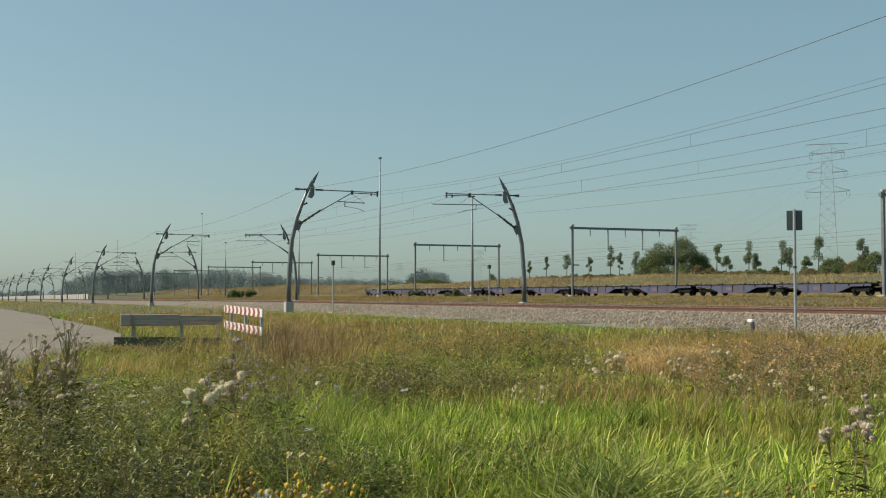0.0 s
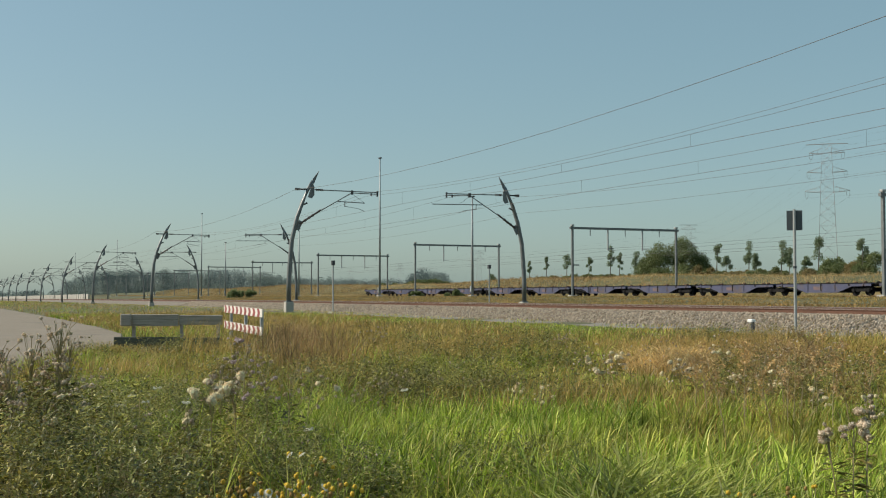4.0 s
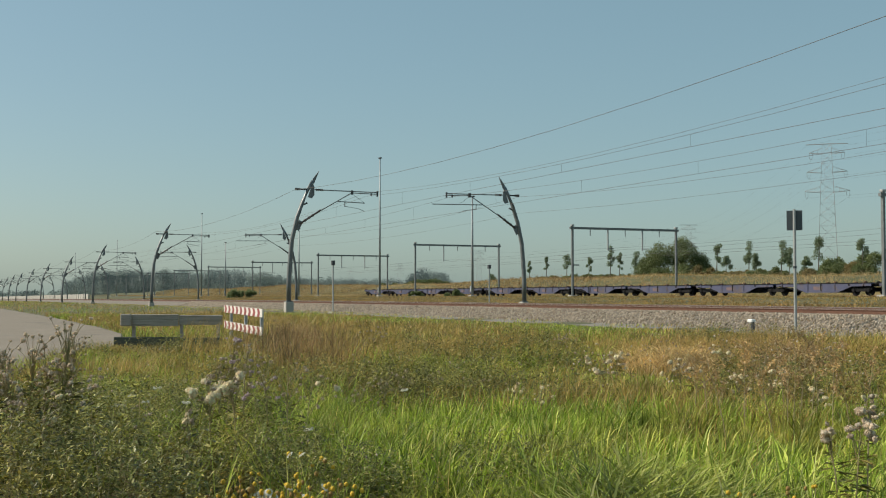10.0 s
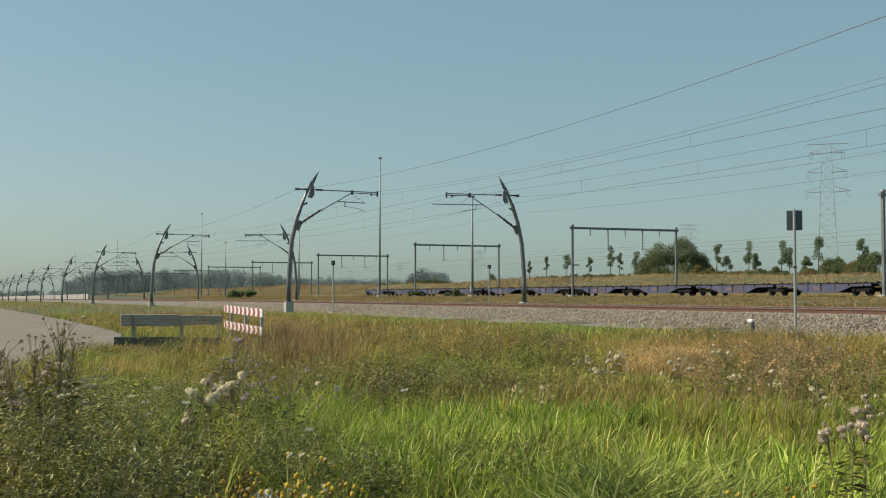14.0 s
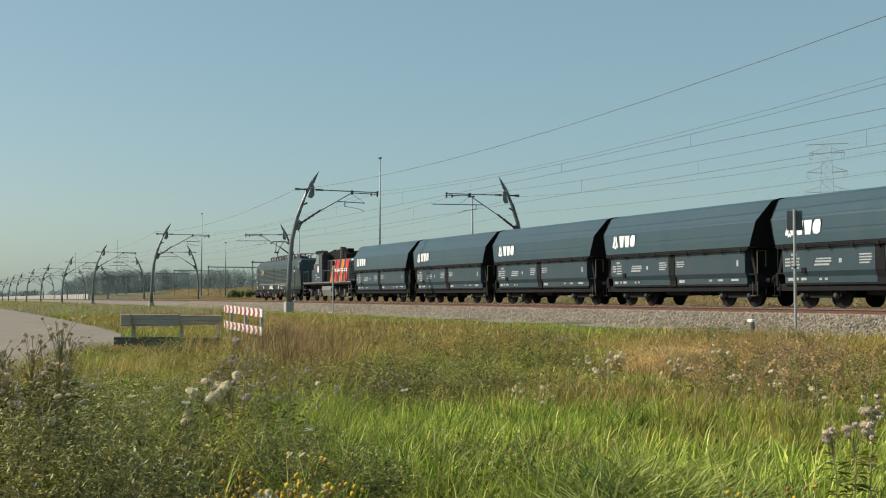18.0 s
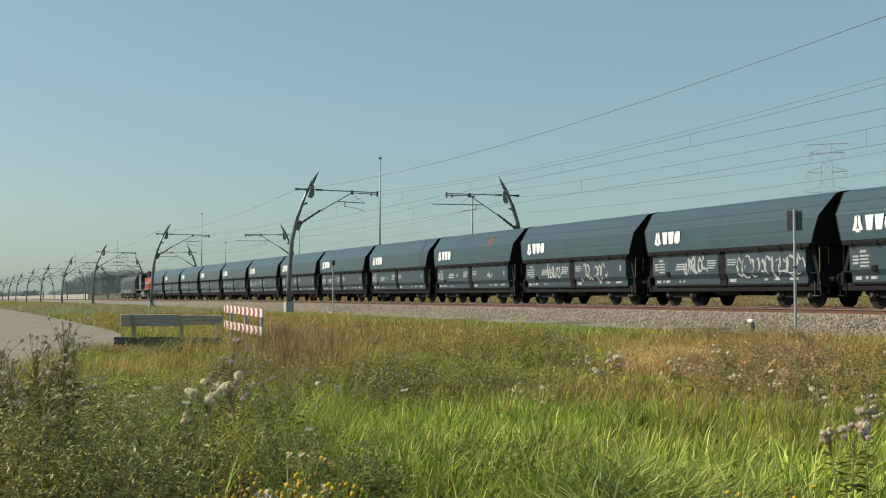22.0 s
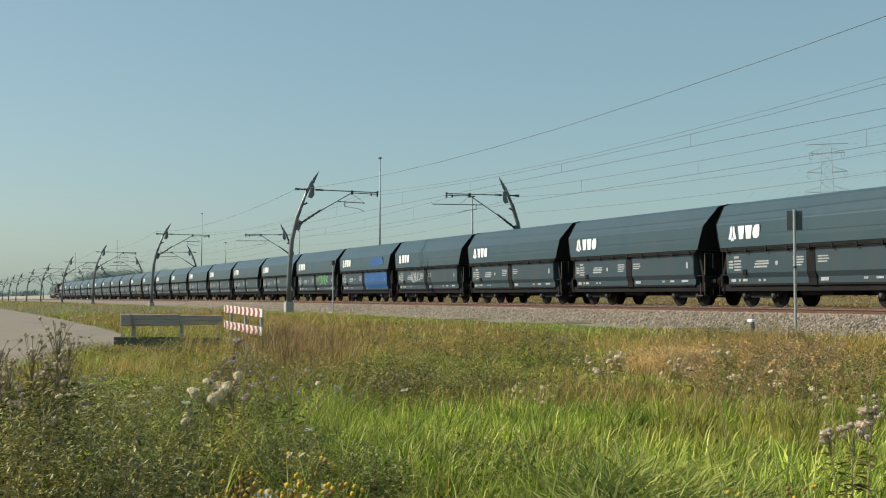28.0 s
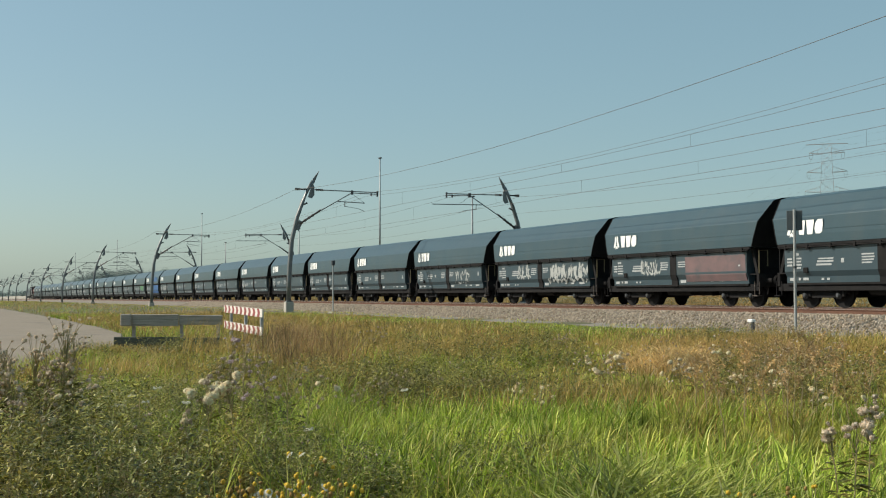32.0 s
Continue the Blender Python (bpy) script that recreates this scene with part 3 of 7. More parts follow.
# ---- pylons ----
def build_pylon():
    t = thing("electricity_pylon", "tall grey lattice high-voltage pylon with three crossarms", "pylon", "high-voltage pylons")
    H = 57.0

    def half(z):
        return 5.0 - 2.0 * min(1, z / 38) - 1.1 * max(0, (z - 38) / 18)
    for sx in (-1, 1):
        for sy in (-1, 1):
            part("leg", tube([(sx * half(z), sy * half(z), z) for z in (0, 15, 38, H - 2)], [.10, .09, .075, .05], 5), M["pylon"], t)
    zs = [0, 8, 15, 21, 26, 30, 34, 38, 41.5, 45, 48.5, 52, 55]
    for z0, z1 in zip(zs, zs[1:]):
        bm = bmesh.new()
        a, b = half(z0), half(z1)
        for s in (-1, 1):
            for p, q in (((-a, s * a, z0), (b, s * b, z1)), ((a, s * a, z0), (-b, s * b, z1)), ((s * a, -a, z0), (s * b, b, z1)), ((s * a, a, z0), (s * b, -b, z1)),
                         ((-b, s * b, z1), (b, s * b, z1)), ((s * b, -b, z1), (s * b, b, z1))):
                tube([p, q], .028, 4, bm)
        tagged(part("lattice", bm, M["pylon"], t), kind="stuff")
    for z, w in ((38, 10.1), (45, 9.1), (51.8, 8.0)):
        bm = bmesh.new()
        for s in (-1, 1):
            for e in (-1, 1):
                tube([(s * half(z), e * half(z), z), (s * w, 0, z + .3)], .075, 4, bm)
                tube([(s * half(z), e * half(z), z + 2.0), (s * w, 0, z + .4)], .05, 4, bm)
            for u in (.35, .65):
                x = s * (half(z) + (w - half(z)) * u)
                tube([(x, 0, z), (x, 0, z + 2 * (1 - u))], .06, 4, bm)
        tagged(part("crossarm", bm, M["pylon"], t), kind="stuff")
        for s in (-1, 1):
            part("insulator_string", tube([(s * (w - .1), 0, z + .2), (s * (w - .2), 0, z - 1.3), (s * (w - .55), 0, z - 2.0), (s * (w - 1.1), 0, z - 2.0), (s * (w - 1.5), 0, z - 1.3), (s * (w - 1.6), 0, z + .3)], .06, 5), M["greytank"], t)
    part("earth_wire_arm", tube([(-9.4, 0, 55.2), (0, 0, 55.3), (9.4, 0, 55.2)], .16, 5), M["pylon"], t)
    for o in t.children:
        o.data.transform(Matrix.Diagonal((.80, .80, 1.05, 1)))
    return t


py = build_pylon()
PYL = [(1466, 438), (1219, 940), (848, 1480), (707, 2050), (620, 2560)]
PXY = [along(c, 0, d) for c, d in PYL]
for i, (x, y) in enumerate(PXY):
    m = pose(x, y, 0.4, 0, 0, math.degrees(math.atan2(PXY[1][1] - PXY[0][1], PXY[1][0] - PXY[0][0])) + 90 if i < 1 else VIEW_TURN + 8)
    if i == 0:
        m = pose(x, y, 0.4, 0, 0, VIEW_TURN - 18)
        py.matrix_basis = m
    else:
        copy_thing(py, m)
lines = thing("high_voltage_lines", "thin high-voltage conductors between the pylons", "power line")
for z, w in ((38, 7.3), (45.3, 6.5), (52.4, 5.7), (58, 7.4)):
    for s in (-1, 1):
        pts = []
        r = radians(VIEW_TURN)
        ends = [(PXY[0][0] + 600, PXY[0][1] - 180)] + PXY
        for (ax, ay), (bx, by) in zip(ends, ends[1:]):
            for k in range(10):
                u = k / 10
                pts.append((ax + (bx - ax) * u + s * w * math.cos(r), ay + (by - ay) * u + s * w * math.sin(r), z - 36 * u * (1 - u)))
        part("conductor", tube(pts, .015, 4), M["wire"], lines)

# ---- the coal train ----
SPEED, LOGO0, PITCH = 24.261, 350.21, 12.584
WAGONS = 35


def wheelset(parent, x, r=.46, halfgauge=.75, name="wheelset"):
    bm = tube([(x, -.95, r), (x, .95, r)], .08, 8)
    for s in (-1, 1):
        y = s * halfgauge
        tube([(x, y - .065, r), (x, y - .03, r), (x, y - .03, r), (x, y + .065, r)] if s < 0 else [(x, y - .065, r), (x, y + .03, r), (x, y + .03, r), (x, y + .065, r)],
             [r, r, r + .02, r + .02] if s > 0 else [r + .02, r + .02, r, r], 20, bm)
        tube([(x, y + s * .065, r), (x, y + s * .10, r)], [r * .72, .14], 16, bm)
    return part(name, bm, M["under"], parent, "dark steel wheels on an axle")


def bogie(parent, xc, wb=1.8, r=.46, wy=1.0, sprung=True, mat="under"):
    b = part("bogie", prism([(xc - wb / 2 - .42, .52), (xc - wb / 2 - .42, .66), (xc - wb / 2 - .2, .78), (xc - .55, .78), (xc - .35, .62), (xc + .35, .62), (xc + .55, .78), (xc + wb / 2 + .2, .78),
                             (xc + wb / 2 + .42, .66), (xc + wb / 2 + .42, .52), (xc + .5, .36), (xc - .5, .36)], -wy - .05, -wy + .05, 'y'), M[mat], parent, "dirty black cast bogie")
    part("side_frame", prism([(xc - wb / 2 - .42, .52), (xc - wb / 2 - .42, .66), (xc - wb / 2 - .2, .78), (xc - .55, .78), (xc - .35, .62), (xc + .35, .62), (xc + .55, .78), (xc + wb / 2 + .2, .78),
                              (xc + wb / 2 + .42, .66), (xc + wb / 2 + .42, .52), (xc + .5, .36), (xc - .5, .36)], wy - .05, wy + .05, 'y'), M[mat], b)
    part("bolster", box(xc - .25, xc + .25, -wy, wy, .45, .75), M[mat], b)
    for s in (-1, 1):
        x = xc + s * wb / 2
        wheelset(b, x, r)
        for e in (-1, 1):
            part("axle_box", box(x - .15, x + .15, e * (wy + .02) - .1, e * (wy + .02) + .1, r - .15, r + .17, .03), M[mat], b)
            part("spring", tube([(x + .24, e * (wy + .05), r - .05), (x + .24, e * (wy + .05), r + .26)], .07, 8), M[mat], b)
    return b


def buffers(parent, x, s, z=1.05):
    for e in (-1, 1):
        bm = tube([(x, e * .875, z), (x + s * .42, e * .875, z)], .10, 10)
        tube([(x + s * .42, e * .875, z), (x + s * .50, e * .875, z)], [.16, .22], 12, bm)
        part("buffer", bm, M["under"], parent)
    part("coupling_hook", box(min(x, x + s * .55), max(x, x + s * .55), -.06, .06, z - .1, z + .06), M["under"], parent)


HOOD = [(1.36, 2.38), (1.475, 2.42), (1.47, 2.75), (1.415, 3.40), (1.405, 3.42), (.83, 4.20), (.78, 4.245), (.40, 4.35), (0, 4.385)]
HALF = 5.46


def marks(parent, rows, mat="white"):
    """Unreadable small writing as plain bars: x, z, width, height, y."""
    bm = bmesh.new()
    for x, z, w, h, yy in rows:
        box(x, x + w, yy - .006, yy - .001, z, z + h, bm=bm)
    tagged(part("small_markings", bm, M[mat], parent, "rows of small faded white markings"), kind="stuff")


def lower_y(z):
    return -float(np.interp(z, (.92, 1.16, 1.36, 2.30), (1.31, 1.32, 1.425, 1.44)))


def build_wagon():
    w = thing("hopper_wagon", "dark petrol blue covered hopper wagon with white markings", "freight wagon", "hopper wagons of the coal train")
    prof = HOOD + [(-y, z) for y, z in HOOD[-2::-1]]
    def end_x(z, inset=0.0):
        """The lid grows longer from the waist to the ridge."""
        return float(np.interp(z, (2.38, 3.41, 4.22), (5.49, 5.83, 6.08))) - inset

    def loft(outline, a, b):
        bm = bmesh.new()
        r0 = [bm.verts.new((a(z), y, z)) for y, z in outline]
        r1 = [bm.verts.new((b(z), y, z)) for y, z in outline]
        for k in range(len(outline)):
            m = (k + 1) % len(outline)
            bm.faces.new((r0[k], r0[m], r1[m], r1[k]))
        bm.faces.new(r0[::-1])
        bm.faces.new(r1)
        return bm
    hood = part("hood", loft(prof, lambda z: -end_x(z), lambda z: end_x(z)), M["hood"], w, "petrol blue curved lid")
    for s in (-1, 1):
        # black cap over the blue lid end, its shade put into the colour
        big = [(y * 1.008, z + .012) for y, z in prof]
        end_cap = loft(big, lambda z: s * end_x(z, .012), lambda z: s * (end_x(z) + .02))
        part("lid_rim", end_cap, M["black"], hood)
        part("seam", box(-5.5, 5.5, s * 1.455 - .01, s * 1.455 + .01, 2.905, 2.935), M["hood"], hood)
    # hopper ends; the shade of these faces is put into black
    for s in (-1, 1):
        part("end_wall", prism([(-1.3, .98), (1.3, .98), (1.36, 2.3), (1.42, 2.4), (1.38, 3.3), (.90, 3.98), (0, 4.30), (-.90, 3.98), (-1.38, 3.3), (-1.42, 2.4), (-1.36, 2.3)], s * (HALF - .45) - .04, s * (HALF - .45) + .04), M["black"], w, "end wall with its shade painted black")
    # waist rail with lid hinges
    for s in (-1, 1):
        rail = part("waist_rail", box(-HALF + .02, HALF - .02, s * 1.47 - .06, s * 1.47 + .06, 2.30, 2.40, .01), M["under"], w, "black waist rail")
        part("operating_rod", tube([(-HALF + .1, s * 1.53, 2.27), (HALF - .1, s * 1.53, 2.27)], .028, 6), M["under"], rail)
        for k in range(9 if s < 0 else 0):
            x = -HALF + .5 + k * (2 * HALF - 1) / 8
            part("hinge", box(x - .05, x + .05, s * 1.52 - .05, s * 1.52 + .05, 2.20, 2.36), M["under"], rail)
    # discharge doors, two a side, folded near the bottom
    for s in (-1, 1):
        for x0, x1 in ((-HALF + .33, -.22), (.22, HALF - .33)):
            o = [(s * 1.44, 2.30), (s * 1.425, 1.36), (s * 1.32, 1.16), (s * 1.31, .92), (s * 1.0, .92), (s * 1.0, 2.30)]
            d = part("discharge_door", prism(o, x0, x1), M["body"], w, "grey blue discharge door")
            part("door_edge", box(x0 + .02, x1 - .02, s * 1.30 - .03, s * 1.30 + .03, .85, .925), M["under"], d)
    part("centre_post", prism([(-1.46, 2.3), (-1.45, 1.36), (-1.36, 1.1), (-1.36, .85), (1.36, .85), (1.36, 1.1), (1.45, 1.36), (1.46, 2.3)], -.24, .215), M["under"], w, "black centre post")
    part("hopper_core", prism([(-1.0, 2.45), (-.95, .95), (.95, .95), (1.0, 2.45)], -HALF + .15, HALF - .15), M["under"], w)
    # underframe
    for s in (-1, 1):
        part("sole_bar", box(-5.72, 5.72, s * 1.2 - .06, s * 1.2 + .06, .62, .90, .01), M["under"], w)
        part("head_stock", box(s * 5.66 - .08, s * 5.66 + .08, -1.3, 1.3, .80, 1.28, .02), M["under"], w)
        part("platform", box(s * 5.2, s * 5.72, -1.3, 1.3, 1.28, 1.33) if s > 0 else box(-5.72, -5.2, -1.3, 1.3, 1.28, 1.33), M["under"], w)
        buffers(w, s * 5.74, s)
        lad = tube([(s * 5.66, -1.22, 1.3), (s * 5.66, -1.22, 2.26), (s * 5.66, -.80, 2.26), (s * 5.66, -.80, 1.62)], .026, 6)
        part("handrail", lad, M["under"] if s < 0 else M["brass"], w, "" if s < 0 else "dull yellow handrail")
        st = box(s * 5.62 - .16, s * 5.62 + .16, -1.42, -1.2, .42, .46)
        tube([(s * 5.62 - .15, -1.3, .44), (s * 5.62 - .15, -1.3, 1.0)], .02, 5, st)
        tube([(s * 5.62 + .15, -1.3, .44), (s * 5.62 + .15, -1.3, 1.0)], .02, 5, st)
        part("step", st, M["under" if s < 0 else "insul"], w, "dark footstep")
        for k in range(5):
            part("rung", tube([(s * 5.45, -.3, 1.55 + k * .4), (s * 5.45, .3, 1.55 + k * .4)], .02, 5), M["under"], w)
        strut = prism([(s * 5.15, 2.45), (s * 5.30, 2.45), (s * 5.66, 1.3), (s * 5.5, 1.3)], -1.25, -1.15, 'y')
        part("end_strut", strut, M["under"], w)
    part("brake_gear", box(-1.6, 1.6, -.5, .5, .45, .8, .03), M["under"], w)
    part("air_tank", tube([(-1.2, -.8, .62), (.6, -.8, .62)], .17, 12), M["under"], w)
    for s in (-1, 1):
        b = bogie(w, s * 3.78 + .30)
        for e in (-.9, .9):
            x = s * 3.78 + .30 + e
            # added black plate behind the wheels, for the shade under the wagon
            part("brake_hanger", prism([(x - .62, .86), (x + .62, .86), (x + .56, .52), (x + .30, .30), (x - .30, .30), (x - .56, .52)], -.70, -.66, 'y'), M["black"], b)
            part("bearing_cap", tube([(x, -1.13, .46), (x, -1.17, .46)], [.10, .07], 10), M["darksteel"], b, "worn grey bearing cap")
    # plain white emblem: a small figure and three slanted blocks
    for s in (-1,):
        y = -1.478
        x0, z0, u = -4.93, 2.70, 1.3
        for out in ([(0, .02), (.11, 0), (.17, .12), (.19, .30), (.17, .44), (.09, .38), (.08, .24)], [(.23, .12), (.29, 0), (.40, .02), (.32, .24), (.31, .38), (.23, .44), (.21, .30)], [(.13, -.06), (.20, -.02), (.27, -.06), (.26, .03), (.20, .08), (.14, .03)]):
            em = prism([(x0 + p * u, z0 + .04 + q * u) for p, q in out], y, y + .012, 'y')
            part("emblem", em, M["white"], hood, "plain white emblem shape")
        for out in ([(.48, .58), (.80, .58), (.74, .04), (.54, .04)], [(.84, .58), (1.18, .58), (1.10, .04), (.88, .04)], [(1.22, .44), (1.32, .58), (1.52, .58), (1.54, .42), (1.50, .12), (1.40, .04), (1.24, .06), (1.19, .22)]):
            em = prism([(x0 + p * u, z0 + q) for p, q in out], y, y + .012, 'y')
            part("emblem", em, M["white"], hood, "plain white emblem block")
    rows = []
    for xx, zz, ww, hh in ((-4.98, 1.72, .28, .07), (-4.98, 1.84, .30, .07), (-4.98, 1.96, .28, .07), (-4.62, 1.62, .42, .06), (-4.62, 1.74, .46, .06), (-4.62, 1.86, .42, .06), (-4.62, 1.98, .45, .06), (-4.62, 2.12, .30, .09),
                           (-3.35, 1.72, .8, .07), (-3.3, 1.84, .85, .07), (-3.25, 1.95, .8, .05), (-2.05, 1.8, .14, .16),
                           (-1.02, 2.05, .6, .05), (-1.02, 1.95, .62, .05), (-1.02, 1.85, .58, .05), (-1.02, 1.75, .5, .05), (.36, 2.05, .55, .05), (.36, 1.95, .6, .05), (.36, 1.85, .5, .05), (4.6, 1.8, .12, .26),
                           (-4.95, 1.06, .3, .12), (-4.45, 1.08, .12, .1), (-4.2, 1.08, .3, .1), (-3.2, 1.08, .14, .08), (-2.9, 1.08, .14, .08), (.4, 1.06, .42, .13), (2.6, 1.1, .2, .08), (3.2, 1.1, .35, .08), (4.1, 1.1, .5, .09)):
        zz = zz - .16 if zz > 1.5 else zz - .06
        rows.append((xx, zz, ww, hh, lower_y(zz) - .012 * (zz < 1.3)))
    marks(w, rows, mat="greymark")
    part("door_lever", box(-4.05, -3.8, -1.47, -1.40, 1.30, 1.50, .01), M["under"], w)
    return w


def scrawl(parent, rng, x0, x1, z0, z1, n, mat, wide=.035):
    """Loops and strokes of spray paint; no letters."""
    for k in range(n):
        cx = x0 + (x1 - x0) * (k + .5) / n
        pts, a0 = [], rng.uniform(0, 6)
        rx, rz = (x1 - x0) / n * rng.uniform(.45, .8), (z1 - z0) * rng.uniform(.3, .5)
        turn = rng.uniform(3.0, 7.5)
        for i in range(12):
            a = a0 + turn * i / 11
            z = (z0 + z1) / 2 + rz * math.sin(a) * (1 - .03 * i) + rng.uniform(-.13, .13)
            pts.append((cx + rx * math.cos(a) + .02 * i, z))
        bm = bmesh.new()
        vs = []
        for i, (x, z) in enumerate(pts):
            wv = wide * (.6 + .6 * math.sin(3.1 * i / 11))
            vs.append((bm.verts.new((x - wv, lower_y(z) - .01, z - wv)), bm.verts.new((x + wv, lower_y(z) - .01, z + wv))))
        for p, q in zip(vs, vs[1:]):
            bm.faces.new((p[0], p[1], q[1], q[0]))
        part("spray_stroke", bm, M[mat], parent, "pale spray paint stroke")


def levels(t, old, now):
    """Shift the heights of all parts of a vehicle by a piecewise rule."""
    for me in {o.data for o in t.children_recursive}:
        for v in me.vertices:
            v.co.z = float(np.interp(v.co.z, old, now))


def build_electric():
    t = thing("electric_locomotive", "dark grey green electric locomotive with raised pantograph", "locomotive")
    H = 8.55
    side = [(1.46, 1.0), (1.50, 1.25), (1.50, 3.0), (1.40, 3.35), (1.05, 3.72), (-1.05, 3.72), (-1.40, 3.35), (-1.50, 3.0), (-1.50, 1.25), (-1.46, 1.0)]
    body = bmesh.new()
    rings = []
    for x, sy, top, _ in [(-H - .0, .90, -.75, 0), (-H + .22, .95, -.42, 0), (-H + .6, .985, -.12, 0), (-H + 1.1, 1, 0, 0), (H - 1.1, 1, 0, 0), (H - .6, .985, -.12, 0), (H - .22, .95, -.42, 0), (H, .90, -.75, 0)]:
        ring = []
        for y, z in side:
            zz = z if z < 2.2 else 2.2 + (z - 2.2) * (1 + top / 1.52)
            xx = x - math.copysign(.58 * min(1, max(0, (z - 1.7) / 2)) * min(1, max(0, (abs(x) - H + 1.1) / 1.1)), x)
            ring.append(body.verts.new((xx, y * sy, zz)))
        rings.append(ring)
    n = len(side)
    for a, b in zip(rings, rings[1:]):
        for k in range(n):
            body.faces.new((a[k], a[(k + 1) % n], b[(k + 1) % n], b[k]))
    body.faces.new(rings[0][::-1])
    body.faces.new(rings[-1])
    bd = part("body", body, M["loco"], t, "grey green ribbed steel body")
    for k in range(13):
        part("rib", prism([(-1.50, 1.34 + k * .125), (-1.56, 1.36 + k * .125), (-1.50, 1.44 + k * .125)], -6.3, 5.6), M["loco"], bd)
    part("light_band", box(-6.3, 5.6, -1.565, -1.50, 1.44, 1.56), M["greytank"], bd, "pale band low on the body")
    part("panel_edge", box(-.55, -.42, -1.545, -1.50, 1.1, 3.05), M["loco"], bd)
    for x in (-7.2, 6.2):
        dr = part("door", box(x, x + .62, -1.53, -1.47, 1.25, 3.05, .01), M["loco"], bd)
        part("door_window", box(x + .1, x + .52, -1.536, -1.52, 2.35, 2.85), M["glass"], dr)
        for e in (-.08, .70):
            part("grab_rail", tube([(x + e, -1.57, 1.2), (x + e, -1.57, 2.6)], .022, 6), M["post"], dr)
    part("side_window", box(-7.78, -7.38, -1.515, -1.40, 2.50, 3.02), M["skyglass"], bd, "cab side window with sky reflection in its colour")
    part("side_window", box(7.2, 7.7, -1.51, -1.40, 2.4, 2.95), M["glass"], bd)
    part("emblem", box(-5.45, -4.55, -1.542, -1.53, 2.35, 2.95), M["greytank"], bd, "pale panel")
    part("emblem", box(-4.75, -4.45, -1.546, -1.53, 2.52, 2.80), M["yellow"], bd, "small yellow sign")
    for x, z, w, h in ((-7.72, 2.16, .22, .2), (-6.9, 1.12, .2, .24), (-4.5, 1.12, .2, .24), (-2.2, 1.1, 1.6, .06), (-2.0, 1.2, 1.1, .06), (-1.7, 1.3, .8, .1), (1.3, 1.1, .2, .3), (1.8, 1.35, .5, .06), (2.6, 1.35, .5, .06), (3.3, 1.35, .4, .06), (2.2, 1.1, .7, .06), (4.6, 1.1, .2, .3), (6.9, 2.5, .2, .2), (-7.4, 1.35, .16, .12), (-6.95, 1.7, .12, .12), (5.9, 1.8, .1, .12), (6.05, 1.5, .12, .08)):
        part("marking", box(x, x + w, -1.548, -1.54, z, z + h), M["white"], bd)
    part("wind_screen", prism([(-1.15, 2.45), (1.15, 2.45), (1.0, 3.1), (-1.0, 3.1)], -H + .36, -H + .75), M["glass"], bd, "dark windscreen")
    for e in (-1, 1):
        part("head_lamp", tube([(-H - .04, e * .95, 1.75), (-H + .06, e * .95, 1.75)], .11, 12), M["white"], bd, "white head lamp")
    part("skirt", box(-H + .25, H - .25, -1.42, 1.42, .62, 1.02), M["under"], t)
    # added black box that stands for the shade between the bogies
    part("underframe_core", box(-7.6, 7.6, -.85, .85, .36, 1.02), M["black"], t, "black backing box for the shade under the body")
    part("plough", prism([(-1.3, .25), (1.3, .25), (1.3, .95), (-1.3, .95)], -H - .15, -H + .1), M["under"], t)
    for s in (-1, 1):
        buffers(t, s * (H + .1), s)
        bogie(t, s * 4.95, 2.9, .60, 1.12, mat="under")
        bg = s * 4.95
        for x in (bg - 1.45, bg + 1.45):
            part("suspension", box(x - .35, x + .35, -1.36, -1.2, .55, .95, .04), M["greytank"], t, "grey spring housing")
            part("damper", tube([(x + .5, -1.36, .4), (x + .75, -1.36, .98)], .06, 8), M["greytank"], t)
        for k in range(5):
            part("sand_box", box(bg - 2.4 + k * 1.0, bg - 2.15 + k * 1.0, -1.4, -1.25, .5, 1.0, .02), M["under"], t)
    rng = random.Random(9)
    for k in range(26):
        x = -8.0 + k * .62 + rng.uniform(-.15, .15)
        z0, hh, ww = rng.uniform(.25, .75), rng.uniform(.15, .4), rng.uniform(.12, .4)
        part("running_gear", box(x, x + ww, -1.47, -1.38, z0, min(1.0, z0 + hh), .015), M[("under", "insul", "rail", "greytank", "under")[k % 5]], t)
    for k in range(9):
        x = -7.4 + k * 1.75
        part("pipe", tube([(x, -1.45, .95), (x + .12, -1.45, .5), (x + .5, -1.45, .42)], .03, 5), M["insul"], t)
    # roof gear
    part("roof_deck", box(-5.6, 6.6, -.95, .95, 3.70, 3.80), M["darksteel"], t)
    rng = random.Random(4)
    for k in range(24):
        x = -5.2 + k * .48
        y = -.55 + .9 * (k % 2)
        part("roof_insulator", tube([(x, y, 3.8 + .06 * i) for i in range(7)], [.05, .09] * 3 + [.05], 8), M["insul"], t)
    for k in range(5):
        x = -5.3 + 2.4 * k
        part("busbar", tube([(x, -.5, 4.18), (x + 1.2, -.5, 4.22), (x + 2.3, -.1, 4.18)], .03, 6), M["insul"], t)
    for x in (-1.8, .3, 2.6, 4.4):
        part("roof_box", box(x, x + .9, -.6, .3, 3.8, 4.02, .03), M["darksteel"], t)
    # lowered pantographs
    for x in (-2.0, 1.6, 4.2):
        fr = tube([(x, -.6, 4.05), (x + 1.7, -.6, 4.25), (x + 1.9, .6, 4.25), (x, .6, 4.05)], .035, 6)
        part("lowered_pantograph", fr, M["darksteel"], t)
